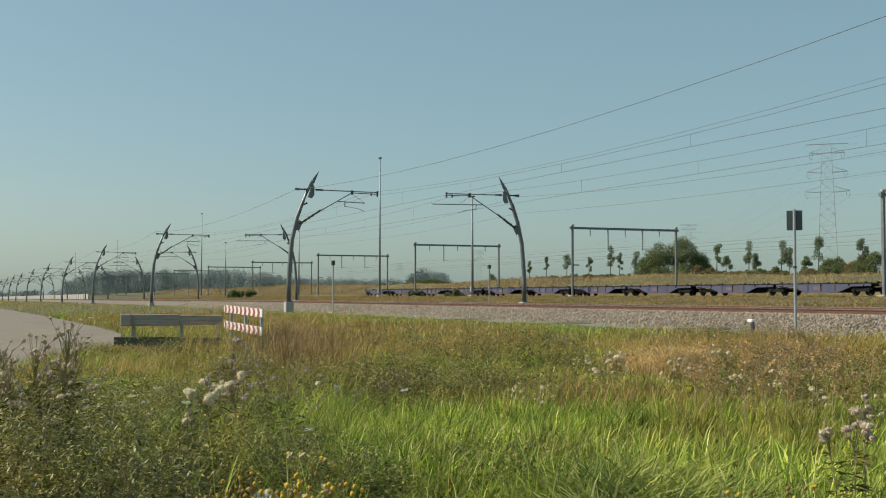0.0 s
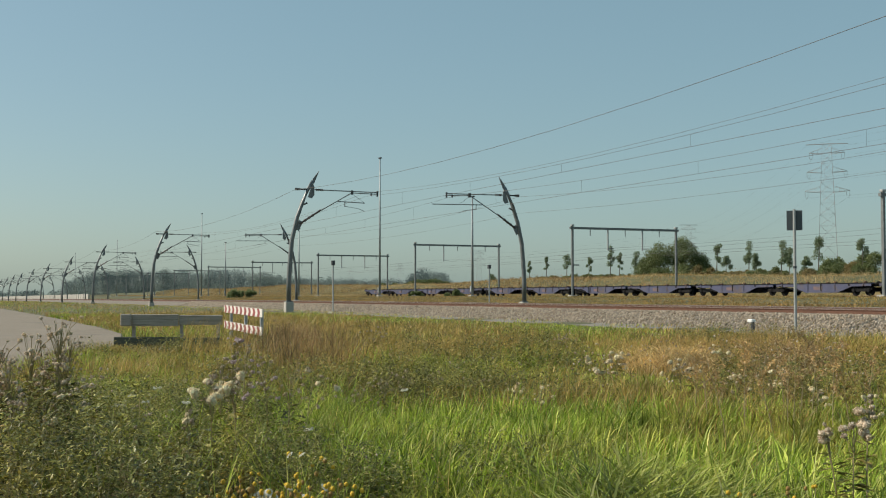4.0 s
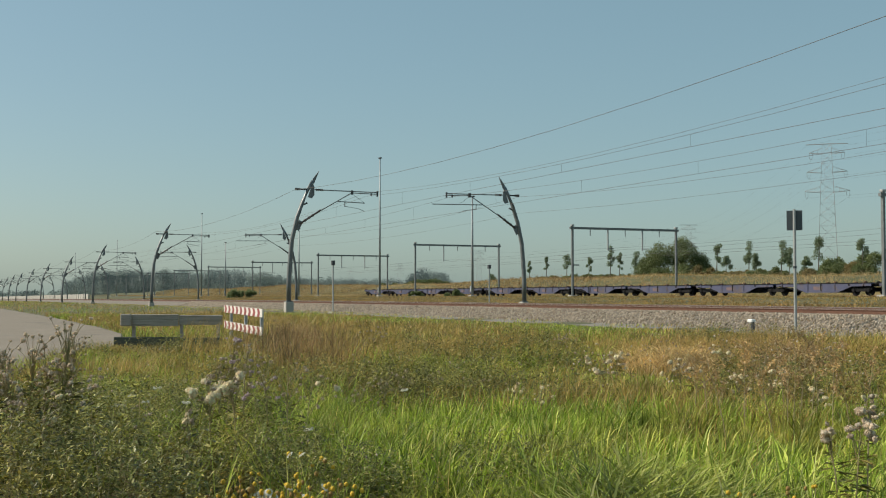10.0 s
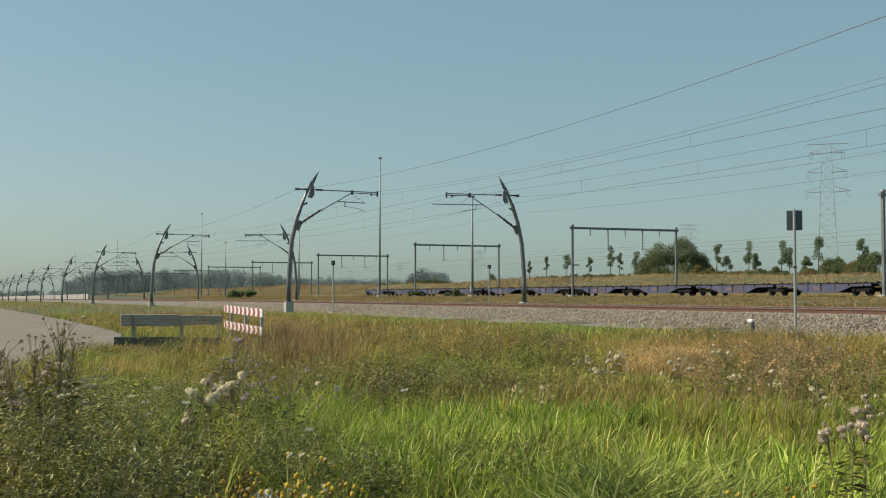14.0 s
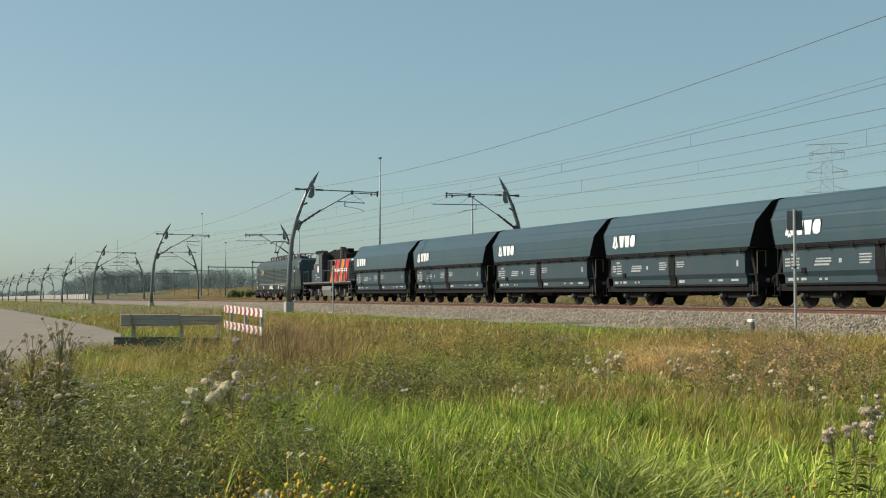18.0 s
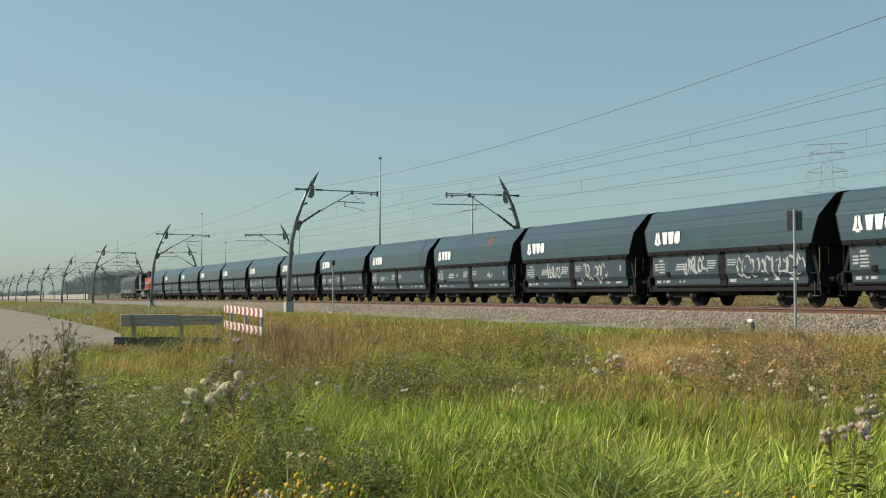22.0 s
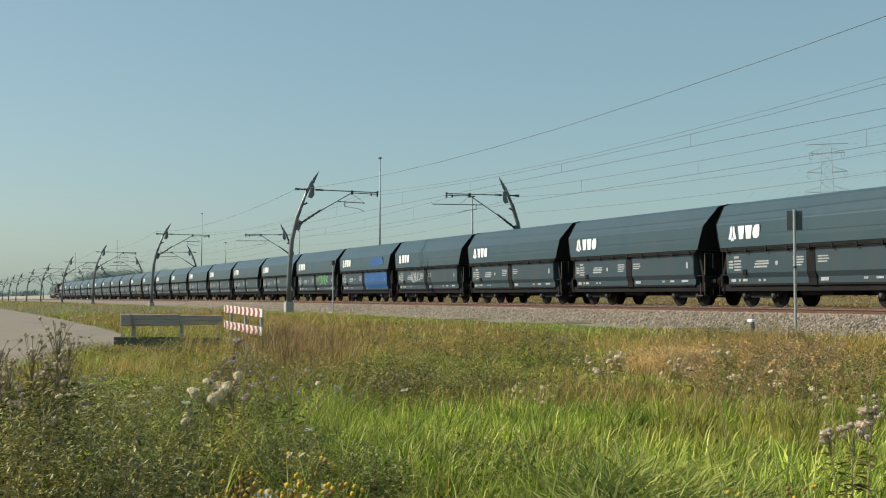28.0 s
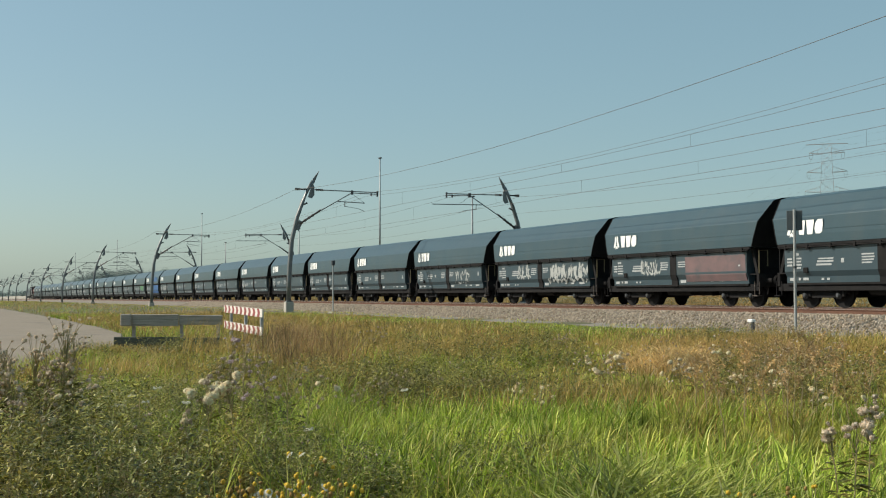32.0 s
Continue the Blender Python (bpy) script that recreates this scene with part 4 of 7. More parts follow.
    # raised pantograph
    pg = part("pantograph", tube([(-4.1, 0, 3.9), (-5.25, 0, 4.78)], .05, 8), M["darksteel"], t, "raised single-arm pantograph")
    part("upper_arm", tube([(-5.25, -.1, 4.78), (-4.0, -.35, 5.85)], .035, 8), M["darksteel"], pg)
    part("upper_arm", tube([(-5.25, .1, 4.78), (-4.0, .35, 5.85)], .035, 8), M["darksteel"], pg)
    part("control_rod", tube([(-4.5, 0, 3.95), (-5.0, 0, 4.9)], .02, 6), M["darksteel"], pg)
    part("knuckle", tube([(-5.25, -.25, 4.78), (-5.25, .25, 4.78)], .07, 8), M["darksteel"], pg)
    for dx in (-.25, .25):
        part("collector_strip", tube([(-4.0 + dx, -.95, 5.62), (-4.0 + dx, -.7, 5.88), (-4.0 + dx, .7, 5.88), (-4.0 + dx, .95, 5.62)], .04, 8), M["darksteel"], pg)
    part("pantograph_base", box(-5.0, -3.3, -.55, .55, 3.8, 3.92), M["darksteel"], pg)
    for k in range(14):
        x = -4.8 + k * .8
        part("roof_rod", tube([(x, -.7 + .2 * (k % 3), 4.02), (x + .8, -.7 + .2 * ((k + 1) % 3), 4.22 + .05 * (k % 2))], .035, 5), M["insul"], t)
    for o in t.children_recursive:
        o.data.transform(Matrix.Diagonal((.97, 1, 1, 1)))
    levels(t, (0, 1, 3.72, 4.3, 6), (0, 1.05, 3.86, 4.42, 6))
    return t


def build_diesel():
    t = thing("diesel_locomotive", "navy blue diesel locomotive with orange and red stripes", "locomotive")
    E = 6.55
    fr = part("frame", box(-E, E, -1.45, 1.45, 1.24, 1.42, .02), M["under"], t, "dark running board")
    part("edge_strip", box(-E, E, -1.47, -1.45, 1.36, 1.44), M["greytank"], fr, "pale edge strip")
    # short hood ahead of the cab
    sh = part("short_hood", box(-4.5, -3.05, -1.15, 1.15, 1.42, 3.05, .08), M["navy"], t, "short hood")
    low = part("front_hood", box(-6.2, -4.5, -.8, .8, 1.42, 2.55, .06), M["navy"], t)
    for x0, mt in ((-4.15, "red"), (-3.75, "orange")):
        part("stripe", prism([(x0, 3.04), (x0 + .3, 3.04), (x0 + .75, 1.44), (x0 + .35, 1.44)] if mt == "red" else [(x0, 3.04), (x0 + .42, 3.04), (x0 + .40, 2.2), (x0 + .25, 1.9)], -1.166, -1.15, 'y'), M[mt], sh, "slanted " + mt + " stripe")
    # cab
    cab = part("cab", prism([(-3.5, 1.42), (-1.4, 1.42), (-1.4, 3.92), (-2.95, 3.92), (-3.36, 3.05), (-3.5, 3.05)], -1.45, 1.45, 'y'), M["navy"], t, "navy blue cab")
    part("cab_roof", prism([(-3.3, 3.88), (-1.2, 3.88), (-1.25, 4.08), (-1.6, 4.18), (-2.7, 4.18), (-3.2, 4.04)], -1.42, 1.42, 'y'), M["darksteel"], cab)
    part("cab_window", prism([(-3.26, 3.10), (-2.30, 3.10), (-2.10, 3.80), (-2.92, 3.80)], -1.468, -1.44, 'y'), M["skyglass"], cab, "cab window with the sky's reflection painted pale")
    part("window_frame", tube([(-3.30, -1.46, 3.06), (-2.27, -1.46, 3.06), (-2.06, -1.46, 3.84), (-2.95, -1.46, 3.84), (-3.30, -1.46, 3.06)], .03, 6), M["post"], cab, "pale window frame")
    part("cab_window", box(-1.98, -1.42, -1.468, -1.44, 2.6, 3.82), M["glass"], cab)
    part("cab_windscreen", prism([(-1.2, 3.1), (1.2, 3.1), (1.05, 3.8), (-1.05, 3.8)], -3.40, -3.15), M["glass"], cab)
    em = bmesh.new()
    bmesh.ops.create_circle(em, cap_ends=True, segments=20, radius=.26)
    bmesh.ops.transform(em, matrix=Matrix.Translation((-2.55, -1.458, 2.55)) @ Matrix.Rotation(radians(90), 4, 'X') @ Matrix.Diagonal((.8, 1.25, 1, 1)), verts=em.verts)
    part("emblem", em, M["white"], cab, "plain white oval emblem")
    for x, z, w, h in ((-3.3, 2.02, .5, .08), (-3.0, 1.8, .9, .07), (-3.3, 1.68, .3, .05)):
        part("marking", box(x, x + w, -1.462, -1.45, z, z + h), M["greymark"], cab)
    for o in (cab, *cab.children):
        o.data.transform(Matrix.Translation((.42, 0, 0)))
    # long hood
    hood = part("engine_hood", box(-1.4, 6.3, -1.0, 1.0, 1.42, 3.32, .08), M["navy"], t, "navy blue engine hood")
    xs = [.25, 1.36, 2.62, 3.80]
    for i, x0 in enumerate(xs):
        mt = "orange" if i % 2 == 0 else "red"
        part("stripe", prism([(x0 - .4, 1.46), (x0 + .36, 1.46), (x0 + .62, 2.2), (x0 + 1.22, 3.27), (x0 + .48, 3.27), (x0 + .12, 2.5)], -1.02, -1.0, 'y'), M[mt], hood, "slanted " + mt + " stripe")
    # the recess is not cut in; its shade is a flat black panel
    part("door_recess", box(-1.0, -.12, -1.05, -1.0, 1.5, 3.2), M["black"], hood, "flat black panel for the shade of a door recess")
    # company name as plain bars
    for k in range(7):
        part("lettering_bar", box(1.2 + .47 * k, 1.2 + .47 * k + .32, -1.03, -1.02, 2.28, 2.52), M["white"], hood, "plain white bar of lettering")
    for k, x in enumerate((4.75, 5.52)):
        d = part("grille_door", box(x, x + .72, -1.02, -1.0, 1.6, 3.05), M["under"], hood, "dark grille door")
        part("door_frame", tube([(x + .08, -1.03, 2.0), (x + .62, -1.03, 2.0), (x + .62, -1.03, 2.75), (x + .08, -1.03, 2.75), (x + .08, -1.03, 2.0)], .018, 6), M["darksteel"], d)
    part("marking", box(5.5, 6.2, -1.03, -1.02, 3.14, 3.24), M["white"], hood)
    part("roof_fairing", prism([(-1.4, 3.25), (3.5, 3.25), (3.4, 3.8), (2.9, 4.15), (.6, 4.18), (-1.0, 4.18), (-1.4, 4.05)], -.75, .75, 'y'), M["under"], t, "black exhaust fairing")
    for k in range(6):
        part("roof_fan", tube([(-.6 + .42 * k, -.3, 4.12), (-.6 + .42 * k, -.3, 4.34)], .16, 8), M["under"], t)
    part("exhaust_stack", tube([(2.45, -.72, 3.2), (2.45, -.72, 4.48)], [.24, .26], 12), M["insul"], t, "brownish exhaust stack")
    part("horn", tube([(-2.7, -.9, 4.15), (-2.7, -.9, 4.4)], .05, 8), M["darksteel"], t)
    rng = random.Random(31)
    for k in range(13):
        x, w, h = -1.2 + .36 * k, rng.uniform(.14, .34), rng.uniform(.06, .2)
        part("roof_fitting", box(x, x + w, rng.uniform(-.7, -.45), -.1, 4.12, 4.18 + h, .015), M[("under", "insul", "darksteel")[k % 3]], t)
    part("cab_visor", prism([(-3.05, 4.06), (-.3, 4.06), (-.1, 4.14), (-.4, 4.26), (-2.5, 4.28), (-3.0, 4.16)], -1.46, -1.2, 'y'), M["under"], t, "black roof overhang above the cab")
    # added black box, shade below the running board
    part("underframe_core", box(-6.1, 6.1, -.9, .9, .42, 1.30), M["black"], t, "black backing box for the shade under the body")
    # tank, steps, rails
    part("fuel_tank", prism([(-1.32, 1.15), (-1.40, .9), (-1.25, .42), (1.25, .42), (1.40, .9), (1.32, 1.15)], -1.3, 1.35), M["greytank"], t, "grey fuel tank")
    for s in (-1, 1):
        buffers(t, s * (E + .0), s)
        part("head_stock", box(s * E - .12, s * E + .12, -1.45, 1.45, .55, 1.42, .02), M["under"], t)
        b = bogie(t, s * 3.45 + .0, 2.3, .50, 1.1, mat="under")
        for x in (s * 3.45 - 1.15, s * 3.45 + 1.15):
            part("spring_pack", tube([(x, -1.22, .45), (x, -1.22, .95)], .14, 10), M["greytank"], b, "dull grey coil spring")
        step = bmesh.new()
        xs0 = s * 6.3
        tube([(xs0 - .4, -1.42, 1.15), (xs0 - .4, -1.42, .3), (xs0 + .4, -1.42, .3), (xs0 + .4, -1.42, 1.15)], .03, 6, step)
        for z in (.35, .65, .95):
            box(xs0 - .4, xs0 + .4, -1.42, -1.15, z - .02, z + .02, bm=step)
        part("steps", step, M["greytank"], t, "grey steel steps")
        for e in (-1.4,):
            hr = bmesh.new()
            tube([(s * 6.7, e, 1.42), (s * 6.7, e, 2.4), (s * 5.0, e, 2.4)], .022, 6, hr)
            for k in range(4):
                tube([(s * (5.1 + .5 * k), e, 1.42), (s * (5.1 + .5 * k), e, 2.4)], .018, 5, hr)
            part("handrail", hr, M["darksteel"], t, "dark grey handrail")
    rng = random.Random(19)
    for k in range(22):
        x = -5.6 + k * .52 + rng.uniform(-.12, .12)
        if -1.5 < x < 1.3:
            continue
        z0, hh, ww = rng.uniform(.25, .8), rng.uniform(.12, .35), rng.uniform(.1, .35)
        part("running_gear", box(x, x + ww, -1.34, -1.24, z0, min(1.15, z0 + hh), .015), M[("under", "greytank", "insul", "under", "rail")[k % 5]], t)
    hr = bmesh.new()
    tube([(-2.0, -1.42, 2.4), (6.6, -1.42, 2.4)], .02, 5, hr)
    for k in range(8):
        tube([(-1.8 + 1.15 * k, -1.42, 1.42), (-1.8 + 1.15 * k, -1.42, 2.4)], .018, 5, hr)
    part("handrail", hr, M["darksteel"], t)
    levels(t, (0, .9, 1.42, 3.32, 4.2, 4.5), (0, .96, 1.60, 3.48, 4.22, 4.5))
    return t


def dress(w, k):
    """What sets single wagons apart: spray paint, a blue door, a faded red wash."""
    rng = random.Random(500 + k)
    if k in (10, 11, 28, 29):
        scrawl(w, rng, .9, 4.9 if k in (11, 29) else 3.2, 1.12, 2.1, {11: 9, 29: 16}.get(k, 6), "spray", .065 if k == 29 else .035)
    if k in (10, 11, 12, 13, 29, 30, 20):
        scrawl(w, rng, -2.7, -1.2, 1.3, 2.15, 6, "spray", .036)
    if k == 18:
        scrawl(w, rng, 1.0, 3.6, 1.4, 2.2, 6, "green", .05)
    if k == 9:
        part("rust_smear", prism([(-1.38, 3.46), (-1.04, 3.935), (-.74, 4.165), (-.70, 4.14), (-1.0, 3.9), (-1.34, 3.44)], 2.2, 2.75), M["rail"], w, "brown smear on the lid")
        scrawl(w, rng, 2.2, 2.9, 1.5, 1.9, 3, "spray", .03)
    if k in (5, 16, 24):
        scrawl(w, rng, -4.4, -3.4, 1.3, 1.9, 3, "spray", .03)
    if k == 19:
        part("door_panel", prism([(-1.452, 2.18), (-1.422, 1.32), (-1.322, 1.0), (-1.29, 1.0), (-1.40, 1.34), (-1.42, 2.18)], .3, HALF - .36), M["blue"], w, "bright blue repainted door panel")
        part("paint_patch", prism([(1.3, 2.75), (3.2, 2.62), (4.6, 2.8), (4.2, 3.3), (2.6, 3.36), (1.6, 3.1)], -1.486, -1.465, 'y'), M["blue"], w, "bright blue paint patch")
    if k in (30, 33):
        part("paint_wash", prism([(-1.45, 2.12), (-1.422, 1.32), (-1.335, 1.05), (-1.30, 1.05), (-1.40, 1.34), (-1.42, 2.12)], .9, HALF - .4), M["pink"], w, "faded reddish paint wash")


electric = build_electric()
diesel = build_diesel()
wagon = build_wagon()
TRAIN = [(electric, -24.0), (diesel, -8.1)]
for k in range(WAGONS):
    w = wagon if k == 0 else copy_thing(wagon, Matrix.Identity(4))
    TRAIN.append((w, 4.93 + PITCH * k))
for k in range(WAGONS):
    dress(TRAIN[k + 2][0], k)

# ---- yard: parked container wagons, wall, trees ----
def build_flat_wagon():
    t = thing("container_flat_wagon", "empty low container wagon in faded violet blue", "freight wagon", "parked container wagons")
    for s in (-1, 1):
        c = s * 6.55
        u = part("unit_frame", box(c - 6.3, c + 6.3, -1.25, 1.25, 1.02, 1.16, .01), M["violet"], t, "faded violet blue unit frame")
        for e in (-1, 1):
            part("side_beam", prism([(c - 6.3, 1.16), (c + 6.3, 1.16), (c + 6.3, .86), (c + 3.9, .82), (c + 2.1, .28), (c - 2.1, .28), (c - 3.9, .82), (c - 6.3, .86)], e * 1.22 - .05, e * 1.22 + .05, 'y'), M["violet"], u, "fish-belly side beam")
            for k in range(7):
                x = c - 5.4 + k * 1.8
                part("rib", box(x - .05, x + .05, e * 1.22 - .11, e * 1.22 + .11, .45 if abs(x - c) < 2.2 else .9, 1.14), M["under" if k % 2 else "violet"], u)
            for k in range(4):
                x = c - 5.6 + k * 3.73
                part("container_spigot", box(x - .12, x + .12, e * 1.2 - .12, e * 1.2 + .12, 1.16, 1.28, .02), M["rail"], u)
            # dark strip along the top edge of the side beam
            part("top_rail", box(c - 6.3, c + 6.3, e * 1.24 - .07, e * 1.24 + .07, 1.09, 1.163), M["under"], u, "dark strip along the top edge")
            part("brace", tube([(c - 5.9, e * 1.24, .9), (c - 2.6, e * 1.24, .4)], .06, 5), M["under"], u)
            part("marking", box(c - 1.0, c + .2, e * 1.285 - .003, e * 1.285 + .003, .55, .85), M["pink"], u, "washed-out pinkish patch")
    for x in (-11.4, 0, 11.4):
        bogie(t, x, 1.8, .46, 1.0)
    for s in (-1, 1):
        buffers(t, s * 12.80, s, 1.05)
    return t


flat = build_flat_wagon()
for i, x in enumerate((-65.2, -91.9, -118.6, -145.2, -171.8, -198.5)):
    m = pose(x, YARD_TRACK, 1.37)
    if i == 0:
        flat.matrix_basis = m
    else:
        copy_thing(flat, m)


def build_wall():
    t = thing("concrete_wall", "row of pale concrete wall blocks beside the line", "wall", kind="structure")
    first = part("wall_block", box(-2.7, 2.7, -.25, .25, 0, 1.6, .08), M["concrete"], t)
    first.location = (-382, 43, 0.85 + float(fall(-382)))
    for k in range(1, 90):
        again(first, Matrix.Translation((-382 - 7.0 * k, 43, 0.85 + float(fall(-382 - 7.0 * k)))))


build_wall()

M["leaf_tree"] = blades("tree_leaves", [(0.104, 0.147, 0.078), (0.174, 0.227, 0.117), (0.244, 0.284, 0.157)], through_light=.25)
M["leaf_bush"] = blades("bush_leaves", [(0.096, 0.128, 0.051), (0.155, 0.191, 0.071), (0.206, 0.223, 0.095)], through_light=.25)
# distance haze is put into these pale blue-green leaf colours
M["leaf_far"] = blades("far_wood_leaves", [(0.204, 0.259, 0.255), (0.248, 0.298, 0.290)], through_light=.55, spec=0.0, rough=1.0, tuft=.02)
M["leaf_pale"] = blades("pale_willow_leaves", [(0.15, 0.19, 0.075), (0.22, 0.26, 0.11), (0.28, 0.30, 0.15)], through_light=.3)
M["leaf_dry"] = blades("brownish_bush_leaves", [(0.208, 0.169, 0.072), (0.273, 0.202, 0.091), (0.169, 0.163, 0.058)], through_light=.25)


def leaf_cloud(blobs, count, size, rs):
    """Loose leaves around the surface of clumps (x, y, z, rx, ry, rz)."""
    bl = np.array(blobs, float)
    vol = bl[:, 3] * bl[:, 4] * bl[:, 5]
    k = rs.choice(len(bl), count, p=vol / vol.sum())
    d = rs.normal(size=(count, 3))
    d /= np.linalg.norm(d, axis=1)[:, None]
    r = rs.uniform(.25, 1, count) ** .45
    p = bl[k, :3] + d * bl[k, 3:] * r[:, None] * (1 + .18 * rs.normal(size=(count, 1)))
    a = rs.normal(size=(count, 3))
    a /= np.linalg.norm(a, axis=1)[:, None]
    b = np.cross(a, rs.normal(size=(count, 3)))
    b /= np.linalg.norm(b, axis=1)[:, None]
    s = size * rs.uniform(.6, 1.4, count)[:, None]
    v = np.stack([p - a * s, p + b * s * .45, p + a * s, p - b * s * .45], 1).reshape(-1, 3)
    i = np.arange(count)[:, None] * 4
    return v, np.concatenate([i + [0, 1, 2], i + [0, 2, 3]])


def build_tree(h, w, lean, seed, leaf="leaf_tree", size=.22, count=900, label="slim young tree with an uneven leafy crown", stem=.35):
    rs = np.random.RandomState(seed)
    t = thing("tree", label, "tree", "trees on the embankment")
    top = Vector((lean * h * .5, 0, h))
    bend = Vector((lean * h * .15, 0, h * .5))
    part("trunk", tube([(0, 0, -.4), (0, 0, .1), bend, top * .94], [h * .022, h * .018, h * .012, .012], 7), M["bark"], t)
    blobs = []
    n = max(5, int(h * 1.5))
    limbs = bmesh.new()
    for k in range(n):
        u = stem + (1 - stem) * (k + .5) / n
        c = bend * (1 - abs(2 * u - 1)) if u < .5 else bend + (top - bend) * (2 * u - 1)
        if u < .5:
            c = bend * (2 * u)
        a = rs.uniform(0, 6.28)
        rad = w * .5 * (1 - .75 * abs(u - .55) / .55) * rs.uniform(.25, .9)
        q = Vector((c.x + rad * math.cos(a), c.y + rad * math.sin(a), c.z + rs.uniform(-.1, .3)))
        tube([c, (c + q) / 2 + Vector((0, 0, .1)), q], [h * .006, h * .004, .006], 4, limbs)
        br = w * rs.uniform(.16, .34)
        blobs.append((q.x, q.y, q.z, br, br, br * rs.uniform(.7, 1.4)))
    part("limbs", limbs, M["bark"], t)
    v, f = leaf_cloud(blobs, count, size, rs)
    cr = new("crown", fast_mesh("crown", v, f, M[leaf]))
    cr.parent = t
    return t


def build_bush(w, h, d, seed, leaf="leaf_bush", size=.25, count=1800, label="broad dense green bush", name="bush"):
    rs = np.random.RandomState(seed)
    t = thing(name, label, "bush", "bushes on the embankment")
    blobs = []
    st = bmesh.new()
    for k in range(max(6, int(w * (2.6 if w < 12 else 6)))):
        x = rs.uniform(-.5, .5) * w
        env = math.sqrt(max(.05, 1 - (2 * x / w) ** 2))
        z = (rs.uniform(.15, .82) if w < 12 else .84 * rs.uniform(.02, 1) ** .6) * h * env
        br = min(h, 4) * rs.uniform(.18, .30)
        y = rs.uniform(-.5, .5) * d * env
        blobs.append((x, y, z, br * 1.2, br * 1.1, br))
        tube([(x * .3, y * .3, -.2), (x * .8, y * .8, z * .6), (x, y, z)], [.06, .04, .015], 4, st)
    part("stems", st, M["bark"], t)
    v, f = leaf_cloud(blobs, count, size, rs)
    cr = new("crown", fast_mesh("crown", v, f, M[leaf]))
    cr.parent = t
    return t


def ground_at(col, dist):
    x, y = along(col, 0, dist)
    return x, y, float(land(x, y))


def at_row(col, yline):
    """Ground point in a view column on the line Y = yline."""
    a = along(col, 0, 1.0)
    k = yline / a[1]
    return a[0] * k, yline, float(land(a[0] * k, yline) - .42 * ease(93, 108, yline)), k


# trees along the top of the embankment: column, row Y, top above ground in m, crown width, lean
for i, (c, yy, h, w, ln, st) in enumerate(((1003, 118, 5.6, 2.9, .03, .42), (937, 122, 5.2, 1.7, .0, .5), (967, 122, 5.9, 1.6, .03, .5), (1042, 118, 4.6, 2.0, .05, .45), (1080, 116, 6.2, 2.4, .03, .3), (1096, 118, 5.2, 2.0, .1, .4),
                                           (1124, 118, 5.2, 2.6, .05, .3), (1268, 116, 5.4, 2.3, .12, .3), (1285, 118, 3.6, 2.6, .05, .2), (1325, 116, 5.3, 2.4, .1, .4), (1338, 118, 3.4, 2.2, .1, .2),
                                           (1382, 114, 5.2, 2.7, .18, .35), (1397, 116, 4.2, 2.6, .1, .2), (1448, 112, 5.7, 2.3, .12, .3), (1427, 116, 3.4, 2.0, .0, .2), (1527, 110, 5.2, 2.0, .0, .25), (872, 126, 3.0, 3.4, .0, .12))):
    x, y, z, k = at_row(c, yy)
    t = build_tree(h, w * .72, ln, 40 + i, count=1700, stem=max(st, .45), size=.10)
    t.matrix_basis = pose(x, y, z, 0, 0, VIEW_TURN)
x, y, z, k = at_row(1194, 117)
build_bush(12.0, 7.8, 6, 7, count=42000, size=.11, label="large rounded dark green bush").matrix_basis = pose(x, y, z, 0, 0, VIEW_TURN)
for i, (c, yy, w, h, lf) in enumerate(((1492, 113, 6.5, 3.0, "leaf_bush"), (1552, 111, 6.0, 3.1, "leaf_bush"), (1470, 112, 3.0, 2.6, "leaf_bush"), (1520, 112, 4.0, 2.6, "leaf_dry"), (1240, 114, 4.0, 2.2, "leaf_dry"), (1150, 115, 5.0, 2.2, "leaf_bush"), (1440, 112, 4.0, 1.9, "leaf_dry"), (1360, 114, 5.0, 1.7, "leaf_bush"),
                                       (1310, 114, 5.0, 1.5, "leaf_dry"), (1050, 118, 5, 2.2, "leaf_bush"), (1010, 120, 5, 1.6, "leaf_bush"), (960, 121, 7, 1.8, "leaf_bush"), (915, 123, 5, 1.6, "leaf_bush"), (820, 130, 6, 1.8, "leaf_bush"), (760, 150, 16, 3.0, "leaf_bush"), (735, 140, 8, 2.2, "leaf_bush"),
                                       (690, 140, 9, 1.7, "leaf_bush"), (640, 145, 9, 1.6, "leaf_bush"), (580, 150, 12, 2.4, "leaf_bush"), (545, 152, 8, 2.0, "leaf_bush"), (510, 160, 10, 2.0, "leaf_dry"), (430, 60, 6, 2.0, "leaf_pale"), (1345, 115, 7, 1.3, "leaf_bush"), (1405, 114, 7, 1.4, "leaf_bush"), (1290, 116, 6, 1.2, "leaf_bush"), (1085, 118, 7, 1.5, "leaf_bush"), (1025, 119, 8, 1.3, "leaf_bush"), (985, 120, 7, 1.5, "leaf_bush"), (800, 72, 3.2, 1.3, "leaf_bush"), (735, 71, 2.2, 1.1, "leaf_bush"))):
    x, y, z, k = at_row(c, yy)
    build_bush(w, h, w * .6, 80 + i, lf, count=int(900 * w * h ** .5), size=.08 + .0003 * k, label={"leaf_bush": "low rounded green bush", "leaf_pale": "loose pale green bush", "leaf_dry": "low brownish dry bush"}[lf]).matrix_basis = pose(x, y, z, 0, 0, VIEW_TURN)


